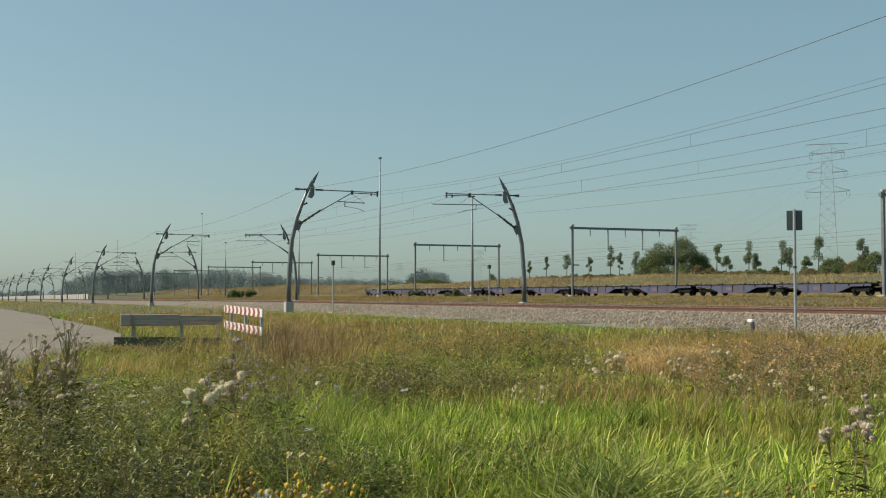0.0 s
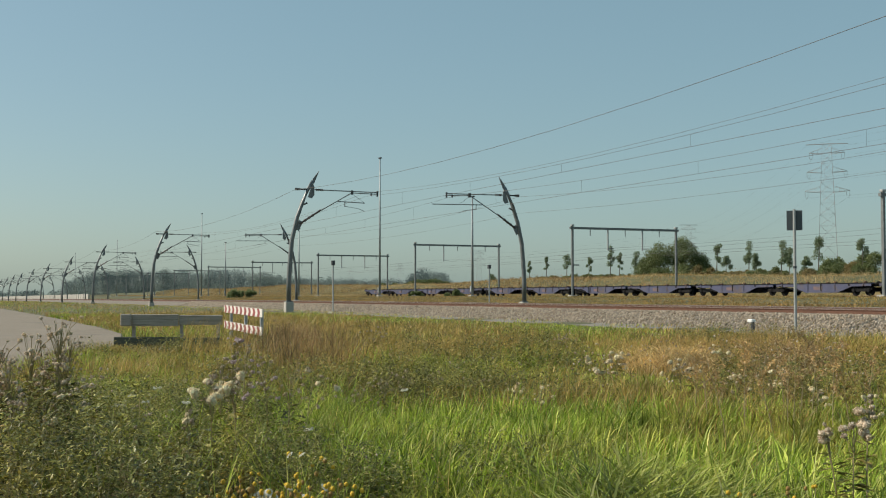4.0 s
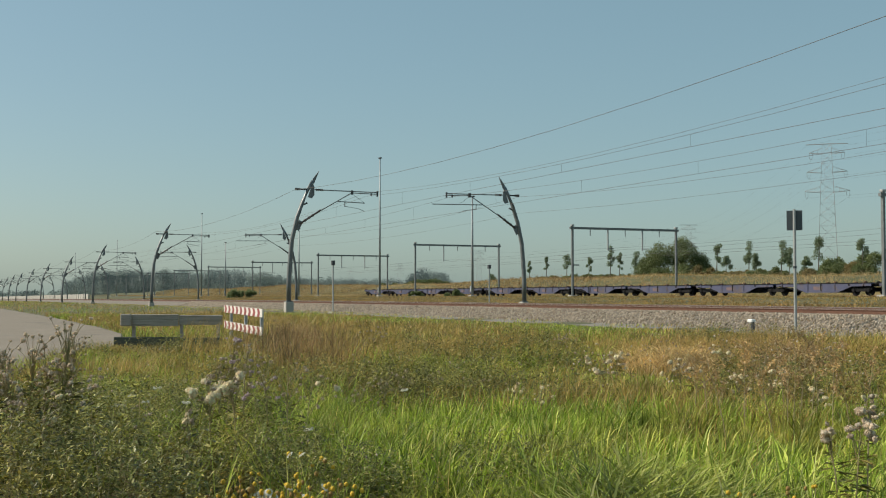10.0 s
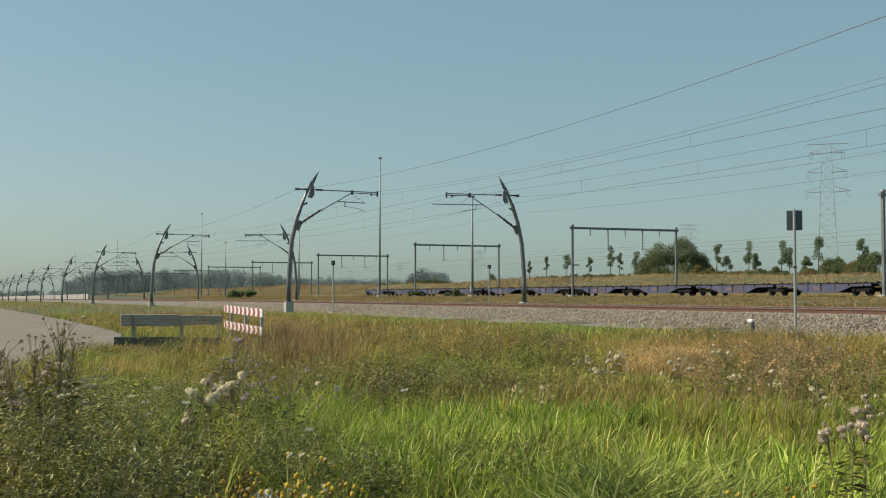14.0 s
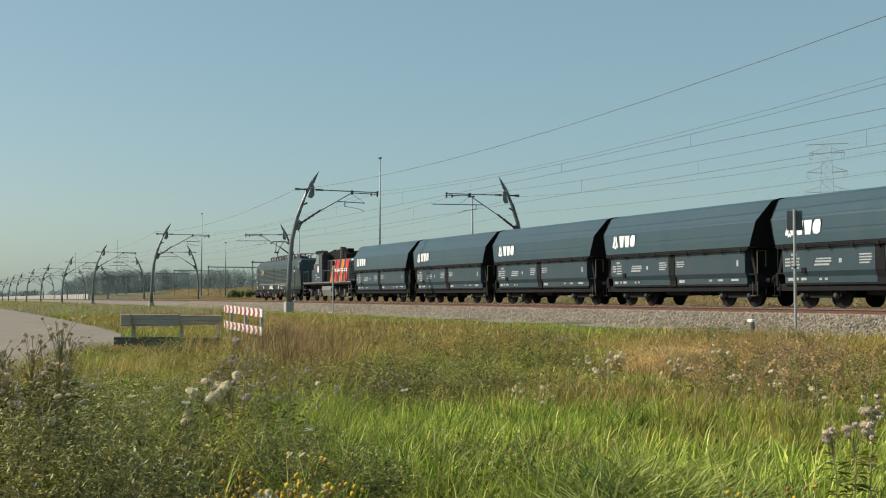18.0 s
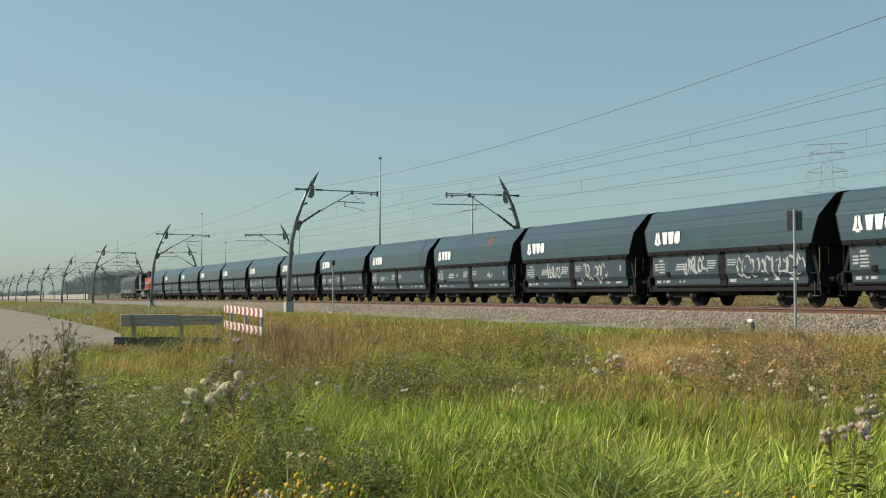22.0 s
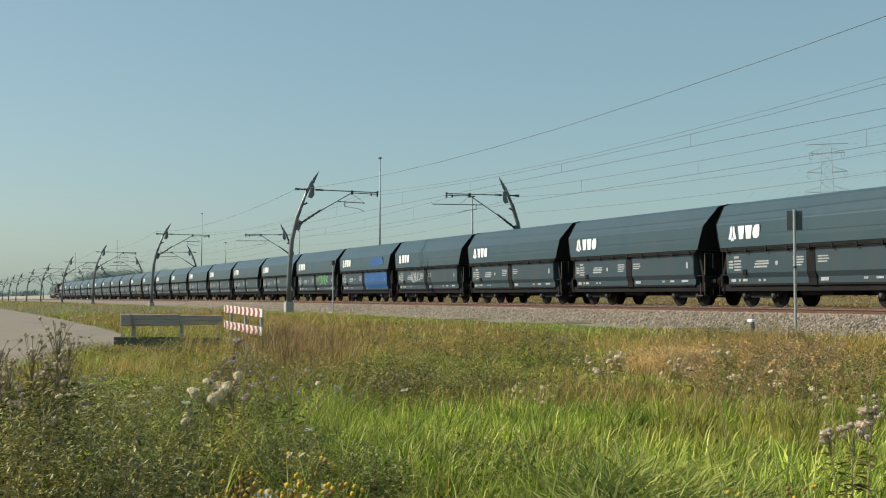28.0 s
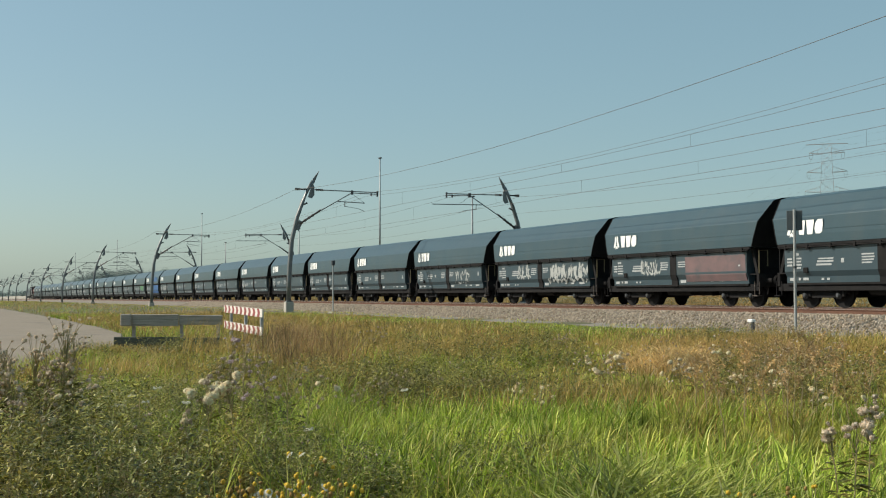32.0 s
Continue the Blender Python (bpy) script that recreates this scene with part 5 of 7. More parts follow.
rsb = np.random.RandomState(91)
for i in range(22):
    c = 930 + 29 * i + rsb.uniform(-9, 9)
    x, y, z, k = at_row(c, rsb.uniform(113, 117) + max(0, 1150 - c) * .03)
    w, h = rsb.uniform(4.0, 7.0), rsb.uniform(.9, 1.9)
    lf = "leaf_dry" if i % 3 == 1 else "leaf_bush"
    build_bush(w, h, w * .6, 140 + i, lf, count=int(700 * w * h ** .5), size=.09, label="low ragged green hedge bush" if lf == "leaf_bush" else "low brownish dry bush").matrix_basis = pose(x, y, z - .1, 0, 0, VIEW_TURN)
for i, (c, w, h) in enumerate(((1160, 6.0, 3.2), (1222, 6.5, 3.0), (1192, 8.0, 2.6))):
    x, y, z, k = at_row(c, 114)
    build_bush(w, h, 3.0, 180 + i, "leaf_bush", count=6500, size=.10, label="dense green bush at the foot of a larger one").matrix_basis = pose(x, y, z - .2, 0, 0, VIEW_TURN)


def build_far_wood():
    rs = np.random.RandomState(3)
    blobs = []
    for k in range(560):
        c = rs.uniform(112, 800)
        dist = rs.uniform(740, 900)
        x, y = along(c, 0, dist)
        h = rs.uniform(15, 19) * (1 if c > 165 else .55 + .45 * (c - 112) / 53) * float(np.interp(c, (420, 520, 715, 735, 760, 785, 800), (1, .74, .68, .95, 1.08, .9, .6)))
        r = rs.uniform(2.2, 4)
        for z in (h * .35, h * .65, h * .85):
            blobs.append((x + rs.uniform(-1, 1), y + rs.uniform(-1, 1), z, r * (1.1 - .4 * z / h), r, h * .2))
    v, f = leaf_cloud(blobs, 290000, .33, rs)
    tagged(new("far_wood", fast_mesh("far_wood", v, f, M["leaf_far"])), "blue-green wood on the horizon, haze in its colour", "wood", kind="stuff")
    blobs = []
    for k in range(420):
        c = rs.uniform(-60, 1640)
        dist = rs.uniform(900, 1500)
        x, y = along(c, 0, dist)
        h = rs.uniform(3.5, 8)
        r = rs.uniform(3, 9)
        blobs.append((x, y, h * .45, r, r, h * .5))
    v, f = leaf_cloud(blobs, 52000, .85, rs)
    tagged(new("far_hedges", fast_mesh("far_hedges", v, f, M["leaf_far"])), "low hedges and trees along the horizon, haze painted into their colour", "hedge", kind="stuff")


build_far_wood()

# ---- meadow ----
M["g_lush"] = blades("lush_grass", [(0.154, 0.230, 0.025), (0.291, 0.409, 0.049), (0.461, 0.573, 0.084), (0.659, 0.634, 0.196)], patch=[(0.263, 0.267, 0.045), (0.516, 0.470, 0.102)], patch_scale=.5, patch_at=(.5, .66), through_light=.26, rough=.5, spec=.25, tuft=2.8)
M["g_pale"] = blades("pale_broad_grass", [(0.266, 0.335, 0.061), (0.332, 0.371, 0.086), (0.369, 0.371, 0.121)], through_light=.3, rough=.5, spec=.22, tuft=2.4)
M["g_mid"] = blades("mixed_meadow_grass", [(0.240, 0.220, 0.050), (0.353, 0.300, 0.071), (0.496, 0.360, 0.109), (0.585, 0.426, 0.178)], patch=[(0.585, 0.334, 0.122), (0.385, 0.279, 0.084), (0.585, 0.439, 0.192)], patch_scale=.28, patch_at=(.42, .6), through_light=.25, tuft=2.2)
M["g_dry"] = blades("dry_grass", [(0.460, 0.304, 0.123), (0.560, 0.396, 0.180), (0.620, 0.460, 0.237), (0.420, 0.285, 0.114)], patch=[(0.500, 0.294, 0.133), (0.460, 0.322, 0.142), (0.360, 0.276, 0.085)], patch_scale=.055, patch_at=(.45, .6), through_light=.4)
M["g_yard"] = blades("short_yard_grass", [(0.285, 0.228, 0.072), (0.375, 0.268, 0.095), (0.456, 0.308, 0.126)], patch=[(0.475, 0.264, 0.108), (0.342, 0.246, 0.077)], patch_scale=.09, patch_at=(.45, .6), through_light=.3, tuft=.7)
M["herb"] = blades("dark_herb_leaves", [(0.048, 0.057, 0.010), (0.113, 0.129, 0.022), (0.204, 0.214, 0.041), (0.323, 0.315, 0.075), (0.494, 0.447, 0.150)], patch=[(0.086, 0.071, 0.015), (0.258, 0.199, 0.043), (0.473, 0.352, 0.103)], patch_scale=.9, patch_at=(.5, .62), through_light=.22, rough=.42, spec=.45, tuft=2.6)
M["scrub_rust"] = blades("rusty_scrub_leaves", [(0.19, 0.115, 0.05), (0.29, 0.185, 0.08), (0.37, 0.25, 0.12)], through_light=.25)
M["scrub_straw"] = blades("straw_scrub_leaves", [(0.36, 0.27, 0.13), (0.47, 0.36, 0.19), (0.52, 0.42, 0.25)], through_light=.3)
M["scrub_green"] = blades("olive_scrub_leaves", [(0.12, 0.14, 0.05), (0.19, 0.20, 0.07), (0.26, 0.25, 0.10)], through_light=.25)
M["cream"] = blades("cream_seed_buds", [(0.561, 0.433, 0.308), (0.732, 0.597, 0.451), (0.850, 0.760, 0.616)], through_light=.25, rough=.9, spec=.1)
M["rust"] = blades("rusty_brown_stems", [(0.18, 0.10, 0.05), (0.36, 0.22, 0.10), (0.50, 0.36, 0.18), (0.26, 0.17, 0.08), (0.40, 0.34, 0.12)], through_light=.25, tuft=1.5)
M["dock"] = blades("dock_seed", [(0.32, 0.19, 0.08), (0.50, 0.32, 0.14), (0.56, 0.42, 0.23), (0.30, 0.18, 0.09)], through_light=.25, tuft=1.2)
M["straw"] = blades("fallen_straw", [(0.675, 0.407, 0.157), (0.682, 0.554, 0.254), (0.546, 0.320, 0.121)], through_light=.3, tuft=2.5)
M["stem"] = blades("pale_dry_stems", [(0.26, 0.21, 0.10), (0.40, 0.33, 0.19), (0.20, 0.20, 0.08)], through_light=.25)
M["fluff"] = blades("seed_fluff", [(0.731, 0.546, 0.359), (0.850, 0.723, 0.500), (0.850, 0.850, 0.615)], through_light=.25, rough=.95, spec=.05)
M["bud"] = blades("tan_flower_buds", [(0.26, 0.19, 0.13), (0.46, 0.37, 0.28), (0.68, 0.60, 0.49)], through_light=.25, rough=.8)
M["purple"] = blades("faded_thistle_purple", [(0.40, 0.28, 0.32), (0.54, 0.43, 0.46), (0.58, 0.50, 0.47)], through_light=.3, rough=.8)
M["petal"] = blades("white_petals", [(0.66, 0.65, 0.58), (0.78, 0.77, 0.71)], through_light=.3, rough=.7)
M["button"] = surface("yellow_flower_button", (0.62, 0.38, 0.04), (0.74, 0.50, 0.07), 60.0, 0.8, 0.0, 0.5, 400, spec=0.2)
M["spent"] = surface("spent_brown_button", (0.26, 0.16, 0.06), (0.42, 0.27, 0.09), 60.0, 0.85, 0.0, 0.5, 400, spec=0.15)


def make_blades(x, y, h, w, bend, rs, seg=3, z0=None, wind=.25, out_dir=None):
    """Curved grass blades; arrays of root place, height, width and bend."""
    n = len(x)
    z = land(x, y) if z0 is None else z0
    a = rs.uniform(0, 2 * np.pi, n) if out_dir is None else out_dir + rs.normal(0, .5, n)
    dx, dy = np.cos(a) + wind * .4, np.sin(a) + wind * .92
    l = np.hypot(dx, dy)
    dx, dy = dx / l, dy / l
    f = rs.uniform(0, 2 * np.pi, n)          # which way the flat of the blade turns
    wx, wy = np.cos(f), np.sin(f)
    ss = {2: (0, .55, 1), 3: (0, .4, .75, 1)}[seg]
    cols = []
    for s in ss:
        out = bend * h * s ** 2
        px, py, pz = x + dx * out, y + dy * out, z + h * (s - .35 * bend * s ** 2.5) - .02
        ww = w * (1 - s ** 1.7) * (.75 + .5 * s)
        if s < 1:
            cols += [np.stack([px - wx * ww, py - wy * ww, pz], -1), np.stack([px + wx * ww, py + wy * ww, pz], -1)]
        else:
            cols.append(np.stack([px, py, pz], -1))
    m = len(cols)
    v = np.stack(cols, 1).reshape(-1, 3)
    i = np.arange(n)[:, None] * m
    tr = []
    for k in range(seg - 1):
        q = 2 * k
        tr += [i + [q, q + 1, q + 3], i + [q, q + 3, q + 2]]
    q = 2 * (seg - 1)
    tr.append(i + [q, q + 1, q + 2])
    return v, np.concatenate(tr)


def wedge(n, d0, d1, rs, a0=-26.0, a1=26.0, power=1.0):
    """Random places in a fan before the standing point, between two distances."""
    a = np.radians(rs.uniform(a0, a1, n))
    u = rs.uniform(0, 1, n)
    d = np.sqrt(d0 ** 2 + (d1 ** 2 - d0 ** 2) * u ** power)
    t = np.radians(VIEW_TURN)
    ex, ey = np.sin(a), np.cos(a)
    return -np.sin(t) * ey * d + np.cos(t) * ex * d, np.cos(t) * ey * d + np.sin(t) * ex * d, np.degrees(a), d


def fbm(x, y, s):
    return (np.sin(x * s + 1.7 * np.sin(y * s * .8 + 1)) + np.sin(y * s * 1.3 + 1.3 * np.sin(x * s * .7 + 2)) + .6 * np.sin((x + y) * s * 2.3) * np.sin((x - y) * s * 1.9)) / 2.6


def on_road(x, y):
    far = np.array([(-900, 5.6), (-120, 5.5), (-66, 5.8), (-45, 5.6), (-38, 5.3), (-33, 4.6), (-28, 3.6), (-22, 1.6), (-12, -2.2), (0, -6.5), (40, -20)])
    return (y < np.interp(x, far[:, 0], far[:, 1]) + .1) & (y > np.interp(x, far[:, 0], far[:, 1]) - 6.3)


def sow(name, label, mat, sets):
    vs, ts, o = [], [], 0
    for v, t in sets:
        vs.append(v)
        ts.append(t + o)
        o += len(v)
    tagged(new(name, fast_mesh(name, np.concatenate(vs), np.concatenate(ts), M[mat])), label, "grass", kind="stuff")


def keep(mask, *arrs):
    return [a[mask] for a in arrs]


def short_here(x, y):
    """Trodden, shorter growth before the road barrier and round the fallen straw."""
    return (1 - .86 * np.exp(-((x + 27.2) / 3.4) ** 2 - ((y - 4.6) / 2.0) ** 2)) * (1 - .6 * np.exp(-((x + 16.0) / 3.2) ** 2 - ((y - 10.6) / 2.2) ** 2))


def build_meadow():
    rs = np.random.RandomState(21)
    lush, mid, dry, broad, rust = [], [], [], [], []
    # lush tufts, nearest: blades spring outwards from each crown
    def tufts(n, per, d0, d1, radius, where, power=1.0, a0=-26.0, a1=26.0):
        x, y, a, d = wedge(n, d0, d1, rs, a0, a1, power)
        x, y = keep(where(x, y, a, d) & ~on_road(x, y) & (y < 21.4), x, y)
        k = np.repeat(np.arange(len(x)), per)
        th = rs.uniform(0, 6.283, len(k))
        r = radius * np.sqrt(rs.uniform(0, 1, len(k)))
        size = rs.uniform(.6, 1.25, len(x))[k]
        xx, yy = x[k] + np.cos(th) * r, y[k] + np.sin(th) * r
        return xx, yy, th, size, short_here(xx, yy)

    green = lambda x, y, a, d: a > -9.0 + 5 * fbm(x, y, .9) + np.clip((d - 9) * 1.2, -3, 6)
    x, y, th, sz, sh = tufts(3000, 18, 5.4, 13.5, .08, green, .9)
    n = len(x)
    lush.append(make_blades(x, y, rs.uniform(.18, .42, n) * sz * sh, rs.uniform(.0045, .0115, n), rs.uniform(.08, .75, n), rs, 3, out_dir=th, wind=.45))
    x, y, th, sz, sh = tufts(520, 9, 4.6, 11, .05, lambda x, y, a, d: a > -6 + 4 * fbm(x, y, .9))
    n = len(x)
    lush.append(make_blades(x, y, rs.uniform(.32, .52, n) * sz, rs.uniform(.007, .012, n), rs.uniform(.15, .75, n), rs, 3, out_dir=th, wind=.45))
    # dry stalks among the green
    x, y, th, sz, sh = tufts(260, 4, 6, 14, .06, lambda x, y, a, d: a > -12)
    n = len(x)
    mid.append(make_blades(x, y, rs.uniform(.35, .62, n) * sz, rs.uniform(.002, .004, n), rs.uniform(.1, .5, n), rs, 3))
    # second belt
    x, y, th, sz, sh = tufts(9500, 12, 11, 27, .10, lambda x, y, a, d: d > 0)
    n = len(x)
    d = np.hypot(x, y)
    p = fbm(x, y, .55) - .75 * ((d - 15) / 8) + .15
    g = p + np.repeat(rs.normal(0, .35, n // 12), 12) > 0
    hh = rs.uniform(.18, .46, n) * (1 + .3 * fbm(x, y, .9)) * sz * sh
    ww = rs.uniform(.004, .010, n)
    bb = rs.uniform(.10, .7, n)
    lush.append(make_blades(x[g], y[g], hh[g], ww[g], bb[g], rs, 3, out_dir=th[g]))
    mid.append(make_blades(x[~g], y[~g], hh[~g] * 1.15, ww[~g] * .8, bb[~g], rs, 3, out_dir=th[~g]))
    x, y, a, d = wedge(60000, 9, 27, rs)
    x, y, a, d = keep((y < 21.4) & ~on_road(x, y), x, y, a, d)
    n = len(x)
    mid.append(make_blades(x, y, rs.uniform(.10, .30, n) * short_here(x, y), rs.uniform(.004, .008, n), rs.uniform(.15, .9, n), rs, 2))
    # third belt up to the gravel, and along the road
    x, y, a, d = wedge(150000, 24, 75, rs, -24, 26, power=1.35)
    x, y, a, d = keep((y < 21.6) & ~on_road(x, y), x, y, a, d)
    n = len(x)
    p = fbm(x, y, .35) - .2 + .42 * (y < 9)
    g = p + rs.normal(0, .4, n) + .75 * (y > 17.0 + .8 * fbm(x, y, .5)) > .55
    hh = rs.uniform(.14, .40, n) * (1 - .6 * (y > 17.6)) * (1 + .4 * fbm(x, y, 1.3)) * short_here(x, y)
    ww = .006 + .00022 * d * rs.uniform(.6, 1.3, n)
    bb = rs.uniform(.15, .8, n)
    lush.append(make_blades(x[g], y[g], hh[g], ww[g], bb[g], rs, 2))
    mid.append(make_blades(x[~g], y[~g], hh[~g], ww[~g], bb[~g], rs, 2))
    x, y, a, d = wedge(70000, 62, 420, rs, -23, 0, power=1.5)
    x, y, a, d = keep((y < 21.0) & ~on_road(x, y), x, y, a, d)
    n = len(x)
    g = fbm(x, y, .12) + .6 * fbm(x, y, .6) + rs.normal(0, .3, n)
    hh, ww, bb = rs.uniform(.10, .32, n) * (1 + .4 * fbm(x, y, .4)), .005 + .00012 * d, rs.uniform(.1, .6, n)
    for who, m in ((lush, g > .45), (mid, (g <= .45) & (g > -.35)), (dry, g <= -.35)):
        who.append(make_blades(x[m], y[m], hh[m], ww[m], bb[m], rs, 2))
    # sparser grass round the standing point, out of view
    rr = 24 * np.sqrt(rs.uniform(0, 1, 75000)) ** 1.25
    th = rs.uniform(0, 6.283, 75000)
    x, y = rr * np.cos(th), rr * np.sin(th)
    t = np.radians(VIEW_TURN)
    ahead, side = -np.sin(t) * x + np.cos(t) * y, np.cos(t) * x + np.sin(t) * y
    x, y = keep(~on_road(x, y) & (rr > .35) & ((ahead < 4.7) | (np.abs(side) > .5 * ahead)) & (y < 21.4), x, y)
    n = len(x)
    low = np.where(np.hypot(x, y) < 4.5, .5, 1.0)
    g = fbm(x, y, .6) > -.1
    hh = rs.uniform(.15, .42, n) * low
    ww, bb = rs.uniform(.006, .013, n), rs.uniform(.2, .9, n)
    lush.append(make_blades(x[g], y[g], hh[g], ww[g], bb[g], rs, 2))
    mid.append(make_blades(x[~g], y[~g], hh[~g], ww[~g], bb[~g], rs, 2))
    x, y = rs.uniform(-30, 120, 30000), rs.uniform(8, 22, 30000)
    n = len(x)
    mid.append(make_blades(x, y, rs.uniform(.15, .35, n), rs.uniform(.01, .02, n), rs.uniform(.2, .9, n), rs, 2))
    # grass creeping over the gravel path
    x, y = -30 - 330 * rs.uniform(0, 1, 26000) ** 1.6, rs.uniform(21.3, 24.25, 26000)
    m = rs.uniform(0, 1, len(x)) < np.clip((-x - 38) / 45, .04, .9) * np.clip(1.15 - (y - 21.3) / 3.2, 0, 1) + .35 * (fbm(x, y, .7) > .45)
    x, y = x[m], y[m]
    n = len(x)
    z = np.interp(y, (21.3, 22.1, 22.3, 24.3), (.13, .2, .25, .265)) + fall(x)
    for who, q in ((lush, np.arange(n) % 2 == 0), (mid, np.arange(n) % 2 == 1)):
        who.append(make_blades(x[q], y[q], rs.uniform(.06, .2, q.sum()), rs.uniform(.008, .018, q.sum()), rs.uniform(.2, .9, q.sum()), rs, 2, z0=z[q]))
    # across the tracks
    yard = []
    x, y = rs.uniform(-330, -15, 150000), 34.9 + 38 * rs.uniform(0, 1, 150000) ** 1.3
    n = len(x)
    yard.append(make_blades(x, y, rs.uniform(.05, .17, n) * (1 + .5 * fbm(x, y, .4)), rs.uniform(.02, .045, n), rs.uniform(.3, 1.1, n), rs, 2))
    x, y = rs.uniform(-420, -20, 30000), rs.uniform(70.0, 75.0, 30000)
    n = len(x)
    yard.append(make_blades(x, y, rs.uniform(.06, .22, n), rs.uniform(.02, .04, n), rs.uniform(.2, .9, n), rs, 2))
    x, y = rs.uniform(-560, -40, 130000), rs.uniform(78.2, 118, 130000)
    n = len(x)
    dry.append(make_blades(x, y, rs.uniform(.20, .60, n) * (1 + .5 * fbm(x, y, .25)), rs.uniform(.018, .045, n), rs.uniform(.25, 1.0, n), rs, 2))
    x, y = rs.uniform(-600, -175, 40000), rs.uniform(79, 118, 40000)
    x, y = keep(fbm(x, y, .05) + .5 * fbm(x, y, .2) > -.25, x, y)
    n = len(x)
    rust.append(make_blades(x, y, rs.uniform(.3, .85, n), rs.uniform(.03, .07, n), rs.uniform(.2, .8, n), rs, 2))
    # tall rusty docks
    x, y, a, d = wedge(60000, 13, 36, rs)
    m = (.5 * fbm(x, y, 1.6) + rs.normal(0, .25, len(x)) + 1.0 * np.exp(-((a - 16.0) / 2.4) ** 2 - ((d - 20) / 4.0) ** 2) + 1.25 * np.exp(-((a + 7.4) / 1.3) ** 2 - ((d - 29) / 4) ** 2) + .9 * np.exp(-((a - 16) / 2.2) ** 2 - ((d - 19) / 2.5) ** 2) > .88) & (y < 17.6)
    x, y, a, d = keep(m & ~on_road(x, y), x, y, a, d)
    n = len(x)
    rust.append(make_blades(x, y, rs.uniform(.25, .72, n) * short_here(x, y), rs.uniform(.005, .012, n), rs.uniform(.1, .6, n), rs, 3))
    # dense upright brown stems beside the barrier, a heap of fallen straw
    x, y, a, d = wedge(12000, 18.5, 27, rs, -10.0, -2.5)
    x, y, a, d = keep((rs.uniform(0, 1, len(x)) < .55 * np.exp(-((a + 7.2) / 1.7) ** 2) * (1 + 1.2 * fbm(x, y, 1.8))) & ~on_road(x, y), x, y, a, d)
    rust.append(make_blades(x, y, rs.uniform(.32, .86, len(x)), rs.uniform(.004, .009, len(x)), rs.uniform(.05, .5, len(x)), rs, 3))
    x, y, a, d = wedge(36000, 18.5, 26, rs, 7.5, 14.0)
    x, y, a, d = keep((rs.uniform(0, 1, len(x)) < .8 * np.exp(-((a - 10.9) / 1.7) ** 2 - ((d - 22.0) / 1.5) ** 2)), x, y, a, d)
    sow("fallen_straw", "heap of fallen orange-yellow straw", "straw", [make_blades(x, y, rs.uniform(.30, .62, len(x)), rs.uniform(.004, .010, len(x)), rs.uniform(.7, 1.6, len(x)), rs, 3)])
    # tall arching stems before the barrier
    x, y, a, d = wedge(190, 20.5, 24.5, rs, -12.6, -10.2)
    mid.append(make_blades(x, y, rs.uniform(.7, 1.15, len(x)), rs.uniform(.003, .006, len(x)), rs.uniform(.15, .5, len(x)), rs, 3, wind=1.2))
    # greener growth before the barrier
    x, y, a, d = wedge(22000, 14, 23.5, rs, -17, -8.5)
    x, y, a, d = keep(~on_road(x, y) & (fbm(x, y, .8) > -.6), x, y, a, d)
    lush.append(make_blades(x, y, rs.uniform(.14, .34, len(x)), rs.uniform(.004, .009, len(x)), rs.uniform(.2, .9, len(x)), rs, 3))
    # broad pale blades that catch the light
    x, y, th, sz, sh = tufts(330, 9, 5.6, 8.2, .05, lambda x, y, a, d: fbm(x + 4, y, 1.5) > -.1, a0=6.5, a1=15.5)
    broad.append(make_blades(x, y, rs.uniform(.34, .56, len(x)) * sz, rs.uniform(.010, .018, len(x)), rs.uniform(.5, 1.2, len(x)), rs, 3, out_dir=th))
    x, y, th, sz, sh = tufts(260, 6, 5.2, 10.5, .05, lambda x, y, a, d: a > -5 + 4 * fbm(x, y, .9))
    broad.append(make_blades(x, y, rs.uniform(.30, .48, len(x)) * sz, rs.uniform(.006, .011, len(x)), rs.uniform(.2, .8, len(x)), rs, 3, out_dir=th))
    sow("broad_grass", "broad pale green grass blades", "g_pale", broad)
    sow("lush_grass", "lush bright green long grass", "g_lush", lush)
    sow("meadow_grass", "mixed green and yellowed meadow grass", "g_mid", mid)
    sow("dry_grass", "dry yellow-brown grass on banks and verges", "g_dry", dry)
    sow("yard_grass", "short patchy grass between the tracks", "g_yard", yard)
    sow("dry_docks", "rusty brown dead dock stems", "rust", rust)


def leafy(x, y, h, per, rs, leaf=.07, spread=.12):
    """Herbs: many small pointed leaves round upright stems."""
    n = len(x)
    k = np.repeat(np.arange(n), per)
    m = len(k)
    u = rs.uniform(.08, 1, m)
    a = rs.uniform(0, 6.283, m)
    r = spread * rs.uniform(.1, 1, m) * (1.15 - .6 * u)
    lean = rs.normal(0, .08, (n, 2))
    px = x[k] + np.cos(a) * r + lean[k, 0] * u
    py = y[k] + np.sin(a) * r + lean[k, 1] * u
    pz = land(x, y)[k] + h[k] * u
    s = leaf * rs.uniform(.5, 1.4, m) * (1.2 - .5 * u)
    tilt = rs.uniform(-.3, .9, m)
    d = np.stack([np.cos(a) * np.cos(tilt), np.sin(a) * np.cos(tilt), np.sin(tilt)], -1)
    t = np.stack([-np.sin(a), np.cos(a), rs.uniform(-.5, .5, m)], -1)
    c = np.stack([px, py, pz], -1)
    s = s[:, None]
    v = np.stack([c, c + d * s + t * s * .28, c + d * s * 2.1 - np.array([0, 0, .25]) * s, c + d * s - t * s * .28], 1).reshape(-1, 3)
    i = np.arange(m)[:, None] * 4
    return v, np.concatenate([i + [0, 1, 2], i + [0, 2, 3]])


